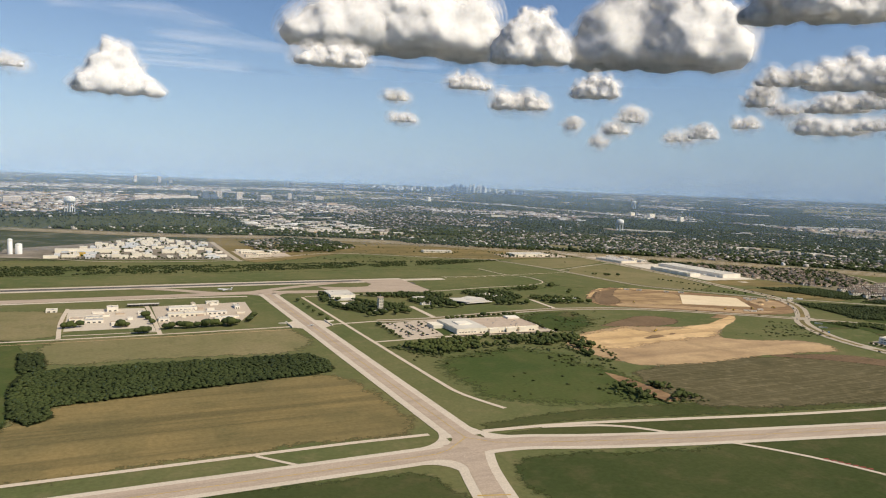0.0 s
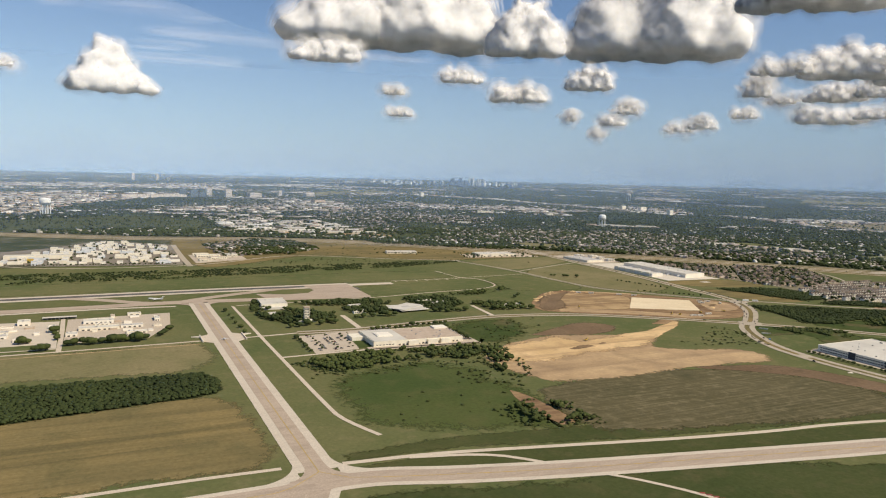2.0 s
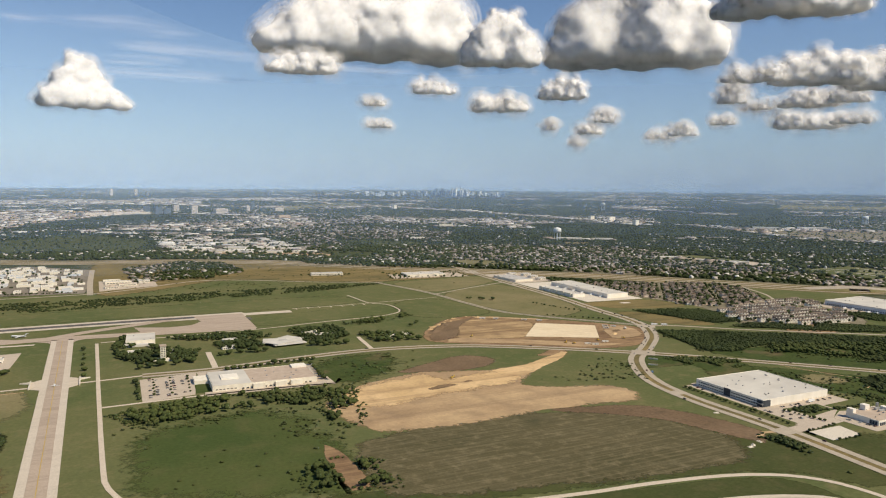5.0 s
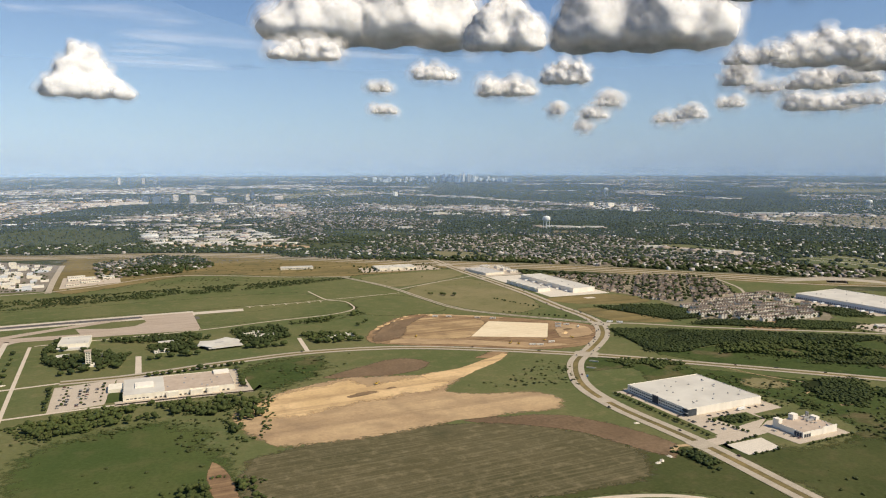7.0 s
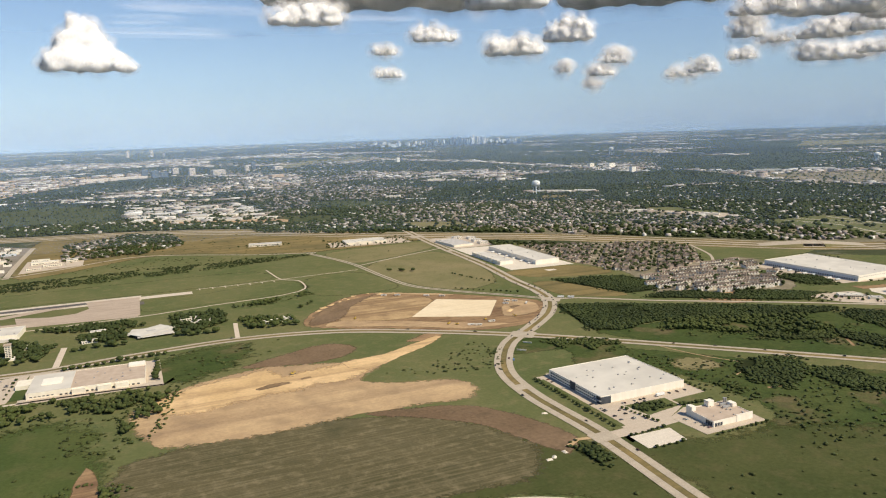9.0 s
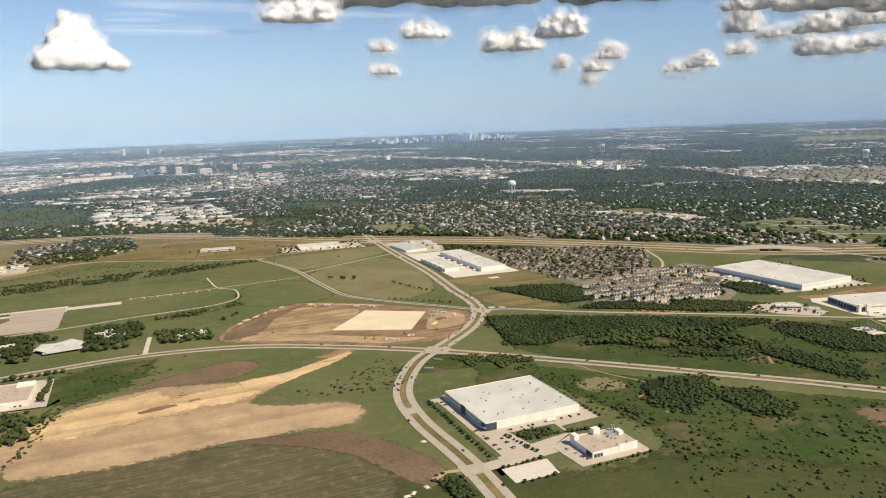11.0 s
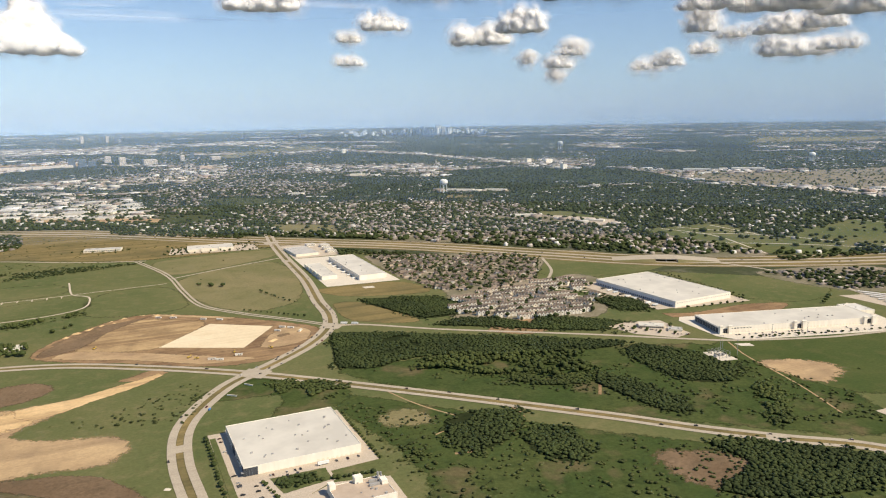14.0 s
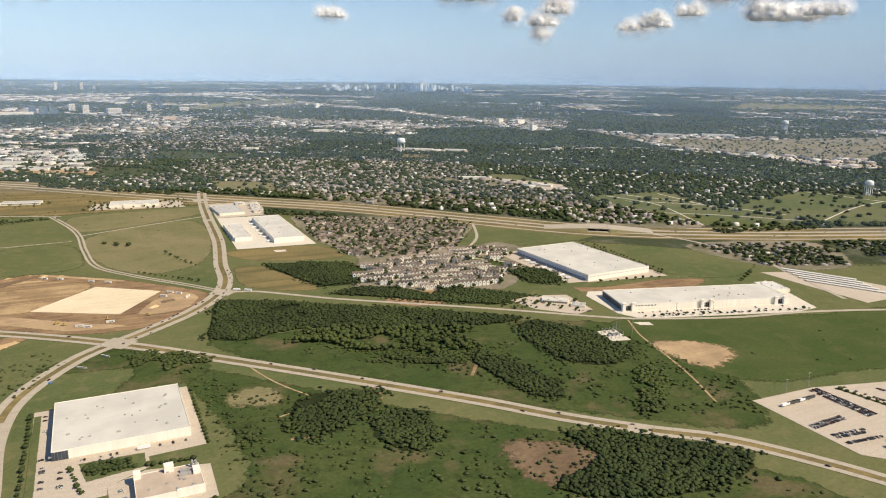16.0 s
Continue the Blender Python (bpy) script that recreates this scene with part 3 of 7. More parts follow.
sheet("bare_earth", [(207, 66), (214, 63), (216, 57), (210, 53), (205, 58)], 0.022, DIRT_DARK, 2.6, label="bare reddish patch among bushes")
sheet("bare_earth", [(220, 134), (228, 136), (231, 128), (222, 124), (214, 131)], 0.03, DIRT_RED, 0.8, label="bare reddish patch among trees")
sheet("bare_earth", [(258, 124), (266, 121), (282, 121), (292, 117), (284, 113), (270, 117), (258, 120)], 0.026, DIRT_RED, 0.8, label="brown earth between the warehouses")
sheet("bare_earth", [(176, 97), (182, 96), (182, 91), (176, 92)], 0.026, GRASS_TAN, 2.2, label="worn tan patch in the grass")
sheet("yards", [(220, 232), (234, 228), (268, 212), (273, 200), (252, 170), (266, 172), (268, 160), (250, 134), (240, 129), (219, 133), (212, 150), (222, 170), (218, 196)], 0.024, TOWN, 1.2, label="small lawns and drives among the houses")
sheet("yards", [(315, 147), (352, 136), (338, 111), (317, 119)], 0.024, TOWN, 1.2, label="lawns and drives of a trailer park")
sheet("yards", [(-30, 287), (6, 277), (46, 273), (49, 345), (20, 372), (0, 340), (-30, 318)], 0.02, YARD, 2.0, smooth=False, label="pale gravel yards of an industrial estate")

# ---- airfield paving ----
def fillet(corner, a, b, r, z, n=10):
    """The concave corner between two paved edges, filled with an arc of radius r."""
    c = Vector(corner)
    da, db = Vector(a).normalized(), Vector(b).normalized()
    half = da.angle(db) / 2
    t = r / math.tan(half)
    centre = c + (da + db).normalized() * (r / math.sin(half))
    p0, p1 = c + da * t, c + db * t
    a0 = math.atan2(p0.y - centre.y, p0.x - centre.x)
    a1 = math.atan2(p1.y - centre.y, p1.x - centre.x)
    d = (a1 - a0 + math.pi) % (2 * math.pi) - math.pi
    pts = [(centre.x + r * math.cos(a0 + d * k / n), centre.y + r * math.sin(a0 + d * k / n)) for k in range(n + 1)]
    pts = [tuple(c)] + pts
    ar = sum(pts[i][0] * pts[(i + 1) % len(pts)][1] - pts[(i + 1) % len(pts)][0] * pts[i][1] for i in range(len(pts)))
    if ar < 0:
        pts.reverse()
    return [(x, y, z) for x, y in pts], [tuple(range(len(pts)))]


def paved(name, geo, mat, label, category="pavement"):
    ob = part(name, geo, mat)
    at = ob.data.attributes.new("cover", "FLOAT", "POINT")
    at.data.foreach_set("value", [1.0] * len(ob.data.vertices))
    return tagged(ob, label, category, kind="structure")


EW_LEFT = [(-90, 74.7), (0, 74.7), (30, 74.7), (41, 74.8)]
EW_RIGHT = [(38, 75.4), (47, 75.0), (56, 72.2), (70, 68.6), (100, 62.2), (120, 58.0), (128, 54.5), (131, 50), (131, 20), (131, -60)]
SOUTH = [(41.5, 76), (39, 70), (36.8, 62), (34, 50), (30, 20)]
paved("taxiway_shoulder", strip([(41.75, 79), (41.75, 194)], 4.8, 0.05), SHOULDER, "pale concrete taxiway shoulders across the field")
paved("taxiway_shoulder", strip(EW_LEFT, 4.9, 0.051), SHOULDER, "pale concrete taxiway shoulders")
paved("taxiway_shoulder", strip(EW_RIGHT, 5.0, 0.049), SHOULDER, "pale concrete taxiway shoulders")
paved("taxiway_shoulder", strip(SOUTH, 4.6, 0.048), SHOULDER, "pale concrete taxiway shoulders")
paved("taxiway_fillet", fillet((39.4, 77.1), (0, 1), (-1, 0), 5.0, 0.052), SHOULDER, "pale curved taxiway corner")
paved("taxiway_fillet", fillet((44.1, 77.6), (0, 1), (1, -0.14), 6.0, 0.0525), SHOULDER, "pale curved taxiway corner")
paved("taxiway_fillet", fillet((38.0, 72.3), (-1, 0), (-0.35, -1), 3.6, 0.053), SHOULDER, "pale curved taxiway corner")
paved("taxiway_fillet", fillet((41.3, 73.2), (1, -0.12), (-0.3, -1), 3.2, 0.0535), SHOULDER, "pale curved taxiway corner")
paved("taxiway", strip([(41.75, 74), (41.75, 194)], 2.5, 0.062), TAXI_NS, "pinkish tan concrete taxiway across the field")
paved("taxiway", strip(EW_LEFT, 3.1, 0.061), TAXI, "pinkish tan concrete taxiway")
paved("taxiway", strip(EW_RIGHT, 3.2, 0.060), TAXI, "pinkish tan concrete taxiway")
paved("taxiway", strip(SOUTH, 2.4, 0.059), TAXI_NS, "pinkish tan concrete taxiway")
paved("taxiway_fillet", fillet((40.5, 76.2), (0, 1), (-1, 0), 4.4, 0.063), TAXI, "pinkish tan taxiway corner")
paved("taxiway_fillet", fillet((43.0, 76.6), (0, 1), (1, -0.2), 5.0, 0.0635), TAXI, "pinkish tan taxiway corner")
paved("taxiway_fillet", fillet((38.9, 73.2), (-1, 0), (-0.35, -1), 2.8, 0.064), TAXI, "pinkish tan taxiway corner")
paved("taxiway_fillet", fillet((40.6, 73.9), (1, -0.12), (-0.3, -1), 2.6, 0.0645), TAXI, "pinkish tan taxiway corner")
for pts in ([(41.75, 78.5), (41.75, 192)], [(-90, 74.7), (36, 74.7), (41.75, 78.5)], [(41.75, 78.5), (44.5, 75.8), (56, 72.2), (70, 68.6), (100, 62.2), (120, 58)]):
    paved("centre_line", strip(pts, 0.09, 0.072, thick=0.004), PAINT_YELLOW, "worn yellow taxiway centre line", "marking")
paved("hold_line", strip([(35.3, 63.2), (38.6, 62.2)], 0.22, 0.072, thick=0.004), PAINT_YELLOW, "yellow holding position line", "marking")
for i in range(7):
    q = Vector((78.9, 57.6)) + Vector((0.48, -0.88)) * (0.75 * i)
    paved("marker_board", box(-0.32, -0.16, 0.05, 0.32, 0.16, 0.075, -28, (q.x + 0.2, q.y)), PAINT_RED, "red painted block beside the service road", "marking")

SERVICE = [(-90, 81.4), (8, 81.4), (27, 81.4), (38, 81.0)]
paved("service_road", strip(SERVICE, 0.75, 0.045), CONCRETE, "pale narrow airfield service road", "road")
paved("service_road", strip([(45, 79.9), (56.7, 78.7), (72, 75.5), (90, 71.6), (104, 69.2), (113, 68.2), (124, 66), (131, 62.8), (135, 58), (136.5, 50), (136.5, -40)], 0.9, 0.045), CONCRETE, "pale narrow airfield service road", "road")
paved("service_road", strip([(17, 81), (20.6, 77)], 0.5, 0.046), CONCRETE, "short link from service road to taxiway", "road")
paved("service_road", strip([(53, 78.8), (60, 77), (64, 75), (67.5, 71.5)], 0.7, 0.046), CONCRETE, "short link from service road to taxiway", "road")
paved("service_road", strip([(71, 67.4), (75, 63), (79, 57), (82, 50), (84, 40)], 0.6, 0.045), CONCRETE, "narrow road leaving the taxiway", "road")
paved("service_road", strip([(49.1, 186), (49.1, 160), (49.1, 137), (49.4, 97.5), (50.6, 92.2), (52.4, 87.2)], 0.72, 0.045), CONCRETE, "pale service road ending in the grass", "road")
paved("service_road", strip([(-60, 149.3), (4, 148.7), (37, 149.6), (47, 150.0), (57, 150.8)], 0.7, 0.042), CONCRETE, "pale perimeter road", "road")
paved("service_road", strip([(-60, 146.6), (4, 146.2), (37, 147.0)], 0.3, 0.04), DIRT_DULL, "worn track beside the perimeter road", "road")
# far taxiway, runway and apron
paved("taxiway", strip([(-140, 191.5), (-20, 193), (20, 194.6), (38, 195.6), (60, 193.6), (87, 191)], 4.6, 0.05), TAXI, "pinkish tan concrete taxiway along the runway")
paved("taxiway_shoulder", strip([(-140, 188), (-20, 189.6), (20, 191.0), (36, 190)], 1.3, 0.052), SHOULDER, "pale concrete taxiway shoulders")
paved("taxiway_fillet", fillet((39.3, 193), (0, -1), (-1, -0.05), 4.0, 0.055), TAXI, "pinkish tan taxiway corner")
paved("taxiway_fillet", fillet((44.1, 193), (0, -1), (1, -0.05), 4.0, 0.0555), TAXI, "pinkish tan taxiway corner")
paved("taxiway", strip([(34, 194.5), (26, 199), (20, 204), (10, 210)], 3.2, 0.054), TAXI, "pinkish tan link between taxiway and runway")
paved("taxiway", strip([(38, 196), (46, 201), (58, 206.5), (70, 212)], 3.2, 0.053), TAXI, "pinkish tan link between taxiway and runway")
paved("runway", strip([(-140, 209.4), (-20, 210.4), (50, 212.2), (88, 212.2)], 7.0, 0.045), SHOULDER, "pale runway shoulders")
paved("runway", strip([(-140, 209.4), (-20, 210.4), (50, 212.2), (76, 212.3)], 2.8, 0.055), RUNWAY, "dark asphalt runway streaked with tyre rubber")
paved("apron", prism([(60, 191.5), (87.3, 190.2), (87.6, 213.5), (74, 213.6), (75, 205), (72, 200.5), (66, 199.8), (58, 203)], 0.03, 0.066), TAXI, "pinkish tan concrete apron at the runway end")
paved("blast_pad", strip([(86, 211.8), (94, 211.8), (101.6, 211.6)], 3.6, 0.062), SHOULDER, "pale concrete pad beyond the runway end")
paved("apron_patch", box(87.2, 203, 0.03, 88.6, 207, 0.064), ASPHALT, "dark asphalt square beside the apron")

# ---- public roads ----
AVENUE = [(206, 334), (201, 305), (196.5, 270), (194, 240), (191.5, 204), (187.7, 176), (186.5, 162), (183.5, 151.3), (176.5, 140.4), (166.2, 130.6), (156.6, 122.8), (149.6, 112.4), (146.4, 104), (145.3, 92.8), (145.9, 76), (144.7, 56), (143, 20), (141, -40)]
PARKWAY = [(57, 150.8), (70, 150.2), (87.5, 152.8), (107, 154), (126.6, 149.6), (144, 139.6), (161.6, 126.4), (177, 112.0), (192, 97.2), (209.6, 79.1), (218.3, 69.3), (226.7, 61.2), (235, 54), (244.3, 39), (252, 20), (260, -10)]
for line, gap, w, lab in ((AVENUE, 1.15, 1.22, "pale concrete carriageway of the avenue"), (PARKWAY, 1.05, 0.95, "pale concrete carriageway of the parkway")):
    for sd in (-1, 1):
        paved("road", strip(line, w, 0.07, sd * gap, 1.2), ROAD, lab, "road")
    paved("median", strip(line, gap * 2 - w - 0.1, 0.062, 0, 1.2), GRASS_DRY, "dry grass median strip", "median")
for x, y, a, r in ((161.8, 126.6, -42, 2.6), (184.2, 151.4, -40, 2.4), (225.5, 62.0, -44, 1.6), (145.6, 75.2, 0, 1.7), (145.6, 98.5, 0, 1.5), (193.6, 236.5, 0, 1.8), (197, 278, 0, 3.0)):
    paved("crossing", box(-r, -r * 0.85, 0.05, r, r * 0.85, 0.079, a, (x, y)), ROAD, "pale concrete road junction", "road")
paved("road", strip([(184, 151.4), (191, 149.2), (206, 136.6), (231.2, 118.9), (248.8, 105.4), (256.5, 100.2), (275.8, 92.6), (293, 89), (312, 82.4), (350, 66)], 1.05, 0.06, 0, 1.5), ROAD, "pale two-lane road along the woods", "road")
for sd in (-0.55, 0.55):
    paved("road", strip([(147, 262), (153, 240), (155.4, 226), (156.8, 205), (159.5, 186), (167.6, 173), (178, 160.4), (184, 152.4)], 0.6, 0.06, sd), ROAD, "curving pale access road", "road")
paved("road", strip([(155.4, 226), (173.5, 235.2), (193, 244)], 0.75, 0.055), ROAD, "straight pale track through the meadow", "road")
paved("road", strip([(126.8, 235), (128.2, 217), (132.4, 212), (132.2, 201.5), (129.5, 197), (122, 193.6), (105, 191.6), (88, 188.5), (50, 186.6)], 0.5, 0.055), CONCRETE, "narrow pale perimeter track", "road")
paved("road", strip([(103, 216), (115, 215.8), (128.2, 217), (153.4, 219.5)], 0.3, 0.055), CONCRETE, "thin pale track past the approach lights", "road")
for i in range(7):
    paved("light_pad", box(-0.15, -1.2, 0.02, 0.15, 1.2, 0.06, 0, (104 + 3.6 * i, 215.2)), CONCRETE, "small pale pad of an approach light", "pavement")
paved("road", strip([(71.6, 166.5), (71.0, 151.5)], 1.2, 0.055), CONCRETE, "short pale drive", "road")
paved("road", strip([(107.8, 169), (106.4, 154.5)], 1.0, 0.055), CONCRETE, "short pale drive", "road")
paved("road", strip([(49.4, 131.4), (64.7, 132.0), (78, 131.6), (90, 130.4)], 0.7, 0.05), CONCRETE, "pale drive in front of the plant", "road")
paved("road", strip([(47.6, 268), (47.6, 300), (48.4, 345)], 2.0, 0.05), ROAD, "straight pale street", "road")
paved("road", strip([(-90, 294), (-28, 290), (6, 271.5), (44, 270), (60, 276), (90, 292), (130, 270), (150, 262)], 1.0, 0.05), ROAD, "pale two-lane road behind the airfield", "road")
# motorway: broad dry verges, two carriageways and frontage roads
MOTORWAY = [(-260, 560), (-120, 462), (-40, 421), (33, 382), (80, 370), (125, 349), (196.5, 283), (241, 245.5), (277, 203.5), (303, 175), (340, 153.5), (387, 135), (460, 112), (700, 40)]
paved("verge", strip(MOTORWAY, 19, 0.03, 0, 6, 0.02), GRASS_DRY, "broad dry grass verge of the motorway", "ground")
for off, w in ((-7.6, 1.1), (-2.4, 1.9), (2.4, 1.9), (7.6, 1.1)):
    paved("road", strip(MOTORWAY, w, 0.055 + 0.001 * abs(off), off, 5), ROAD, "pale concrete motorway carriageway", "road")
paved("road", strip([(303, 182), (318, 158), (322, 130), (316, 112), (309, 92)], 1.1, 0.062), ROAD, "pale road from the motorway bridge", "road")
paved("road", strip([(253, 200), (250, 168), (262, 178), (272, 199)], 0.9, 0.05), ROAD, "street into the houses", "road")
# tracks in the scrub
paved("track", strip([(197, 91), (196.5, 86), (191, 81), (184, 78.5), (181, 79)], 0.6, 0.03), DIRT_RED, "reddish dirt track between thickets", "path")
paved("track", strip([(181, 106.5), (182.5, 101), (184.5, 96), (187.5, 90), (185.8, 88), (181, 86)], 0.28, 0.03), DIRT_DULL, "thin trodden trail through the grass", "path")
paved("track", strip([(219.8, 98), (216, 92), (213, 88)], 0.55, 0.03), DIRT_RED, "reddish dirt track between thickets", "path")
paved("track", strip([(254.8, 100), (251.5, 93), (250.5, 90), (249, 84), (246, 74), (242, 64)], 0.35, 0.03), DIRT_DULL, "curving dirt track", "path")
paved("track", strip([(145.5, 75.5), (142, 76.2), (139.5, 74.8)], 0.8, 0.05), DIRT_DULL, "dirt site entrance", "path")

# summer haze as blue-tinted sheets: thin curtains in depth, a bank along the horizon
def bank_wall(away, top):
    """A layer of haze round the far side of the plain, leaning away with height."""
    arc = [radians(a) for a in range(-45, 96, 3)]
    foot = [(80 + away * math.sin(a), -5 + away * math.cos(a)) for a in arc]
    n, lean = len(foot), 1 + top / away
    return [(x, y, 0) for x, y in foot] + [(80 + (x - 80) * lean, -5 + (y + 5) * lean, top) for x, y in foot], [(i, i + 1, n + i + 1, n + i) for i in range(n - 1)]


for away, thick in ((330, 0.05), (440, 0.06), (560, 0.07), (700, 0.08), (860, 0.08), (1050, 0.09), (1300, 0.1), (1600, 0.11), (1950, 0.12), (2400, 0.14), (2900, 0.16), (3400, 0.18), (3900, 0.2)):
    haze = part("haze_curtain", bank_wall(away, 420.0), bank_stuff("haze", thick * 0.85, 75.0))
    tagged(haze, "thin blue-tinted sheet for summer haze over the plain", "haze", kind="structure")
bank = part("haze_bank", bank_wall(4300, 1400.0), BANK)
tagged(bank, "blue-tinted sheet for haze along the horizon", "haze", kind="structure")


# ---- trees ----
def ball(level):
    bm = bmesh.new()
    bmesh.ops.create_icosphere(bm, subdivisions=level, radius=1.0)
    v = np.array([p.co[:] for p in bm.verts])
    f = np.array([[p.index for p in q.verts] for q in bm.faces])
    bm.free()
    return v, f


BALLS = {k: ball(k) for k in (1, 2, 3)}


def clump(rng, lobes, level, rough=0.2, width=0.5, low=0.25):
    """A crown of leafy lobes, one unit high, about as wide; uneven outline."""
    v0, f0 = BALLS[level]
    vs, fs, k = [], [], 0
    for i in range(lobes):
        r = rng.uniform(0.24, 0.4) if lobes > 1 else 0.5
        a, d = rng.uniform(0, 6.283), (rng.uniform(0.1, 1.0) ** 0.5 * (width - r * 0.6) if i else 0)
        c = np.array([d * math.cos(a), d * math.sin(a), low + r + (1 - low - 2 * r) * (1 - (d / width) ** 2) * rng.uniform(0.5, 1.0)])
        s = np.array([r * rng.uniform(0.9, 1.25), r * rng.uniform(0.9, 1.25), r * rng.uniform(0.8, 1.0)])
        v = v0 * (1 + rng.uniform(-rough, rough, (len(v0), 1))) * s + c
        vs.append(v)
        fs.append(f0 + k)
        k += len(v)
    return np.vstack(vs), np.vstack(fs)


def scatter(name, templates, places, size, mat, seed, label, category, tall=1.0):
    """Many plants too close to tell apart, as one mesh."""
    rng = np.random.default_rng(seed)
    vs, fs, k = [], [], 0
    for x, y in places:
        v, f = templates[rng.integers(len(templates))]
        s = rng.uniform(size[0], size[1])
        a = rng.uniform(0, 6.283)
        c, w = math.cos(a), math.sin(a)
        q = np.empty_like(v)
        q[:, 0] = (v[:, 0] * c - v[:, 1] * w) * s + x
        q[:, 1] = (v[:, 0] * w + v[:, 1] * c) * s + y
        q[:, 2] = v[:, 2] * s * tall * rng.uniform(0.8, 1.15) - 0.05 * s
        vs.append(q)
        fs.append(f + k)
        k += len(v)
    if not vs:
        return None
    ob = new(name, tri_mesh(name, np.vstack(vs), np.vstack(fs), mat, True))
    return tagged(ob, label, category, kind="stuff")


rng = np.random.default_rng(5)
COPSE = [clump(rng, 4, 1, 0.2) for i in range(7)]
CANOPY = [clump(rng, 2, 1, 0.2, low=0.05) for i in range(9)]
BUSHES = [clump(rng, 3, 1, 0.25, low=0.0) for i in range(6)]
FARS = [clump(rng, 2, 1, 0.25, low=0.0) for i in range(6)]
LUMPS = [clump(rng, 1, 1, 0.3, low=0.0) for i in range(6)]

WOODS = [
    ([(-7.5, 126), (14, 125.5), (34.5, 125), (36.5, 119), (35.2, 113), (24, 111), (4, 108), (-4.5, 106.5), (-4, 102), (-6.5, 99.5), (-9, 104), (-10, 117)], LEAF_DARK, "dense dark green wood in a strip across the fields"),
    ([(-10.5, 138), (-7, 138), (-6.3, 126), (-9.5, 125)], LEAF_DARK, "dense dark green wood in a strip across the fields"),
    ([(182.5, 145), (195, 139), (214, 126), (227, 117), (236, 110), (231, 108.5), (222, 110.5), (212, 113), (204, 117), (196, 121), (189, 121), (183, 119), (177, 122.5), (178.5, 130)], LEAF_DARK, "dense dark green wood beside the road"),
    ([(196, 121), (204, 117), (212, 113), (222, 110.5), (224, 107), (219.5, 104.5), (220.5, 98.5), (212, 98), (205, 104), (199, 106), (196, 112), (190, 114)], LEAF, "open green scrub wood with clearings", 0.5),
    ([(205, 104), (212, 100), (216, 98), (215, 93), (209, 95), (202, 99)], LEAF, "dense green thicket"),
    ([(236.5, 107.5), (241, 103), (244, 93), (243.5, 87), (237.5, 82.5), (231, 87), (230, 98), (232, 105)], LEAF_DARK, "dense green thicket"),
    ([(219.8, 97.5), (222.5, 90), (224, 82), (222, 75), (218, 77), (216.5, 86), (216, 93)], LEAF_DARK, "dense green thicket"),
    ([(184.5, 90), (190, 91.5), (197, 88.5), (196, 84.5), (190, 80), (184, 78), (182, 82)], LEAF_DARK, "dense green thicket"),
    ([(192.5, 80.5), (197, 82), (200.2, 79), (199.5, 72.5), (195.5, 69), (192, 73)], LEAF_DARK, "dense green thicket"),
    ([(215.5, 65.5), (222, 63), (231, 54.5), (234.5, 50), (228, 47), (219, 47), (209, 51), (206.5, 54.5), (212, 56.5), (216, 58)], LEAF_DARK, "dense green thicket beside the parkway"),
    ([(198, 171.5), (206, 171), (217, 165.5), (221, 154), (215, 147), (206, 147.5), (202.5, 155)], LEAF_DARK, "dense dark wood beside the housing"),
    ([(206, 140.5), (214, 143.5), (221, 139), (226, 131.5), (231, 136), (240, 128.5), (246, 122), (236, 119.6), (223, 128), (212, 136.5)], LEAF_DARK, "dense dark wood along the road"),
    ([(252, 142), (257, 143), (261, 139), (260, 130), (256, 128.5), (251.5, 131)], LEAF_DARK, "dense dark wood beside the warehouse"),
    ([(239, 79), (242.5, 79), (239, 72), (232, 64.5), (229.5, 66), (234, 72)], LEAF, "bushy hollow along a creek"),
    ([(52, 126), (58, 128), (66, 129.4), (80, 129), (90, 128.5), (91, 124), (88, 118), (82, 119), (74, 122), (64, 120), (56, 118)], LEAF, "dense trees behind the plant", 0.6),
    ([(83.5, 118), (88, 122), (89, 114), (86, 106), (83, 108)], LEAF, "dense hedge along the field edge", 0.58),
    ([(73, 90), (79, 93), (83, 89), (82.5, 81.5), (74, 84)], LEAF, "dense bushes at the meadow corner", 0.62),
    ([(55, 191), (63, 175), (70, 168), (68, 160), (57, 160), (53, 168), (51.5, 176)], LEAF_DARK, "dark trees round the airport offices"),
    ([(64, 185), (84, 184), (88, 178), (84, 176), (70, 180)], LEAF_DARK, "dark trees round the airport offices"),
    ([(73, 175), (84, 176), (84, 166), (75, 168)], LEAF_DARK, "dark trees round the airport offices"),
    ([(94, 184), (106, 184), (107, 172), (100, 166), (94, 168)], LEAF_DARK, "dark trees round the airport offices"),
    ([(109, 172), (119, 172), (122, 163), (110, 162)], LEAF, "dark trees round the airport offices"),
    ([(106, 186), (124, 190), (131, 193), (130, 190), (118, 185)], LEAF, "row of trees along the track"),
    ([(164, 120), (172, 117.5), (176, 111), (170, 109), (163, 114)], LEAF, "bushy green patch beside the warehouse"),
    ([(155.8, 82.6), (161, 82.6), (162, 79.8), (156.4, 79.6)], LEAF_DARK, "round clump of trees in the car park"),
    ([(176, 84), (182, 84), (182, 81), (176, 80)], LEAF, "low green thicket"),
    ([(140.2, 74), (142.5, 74), (143, 69), (140.5, 68.5)], LEAF_DARK, "bushes at the road bend"),
    ([(215.5, 104), (219.5, 103), (219, 100), (213.5, 101)], LEAF, "green thicket"),
]
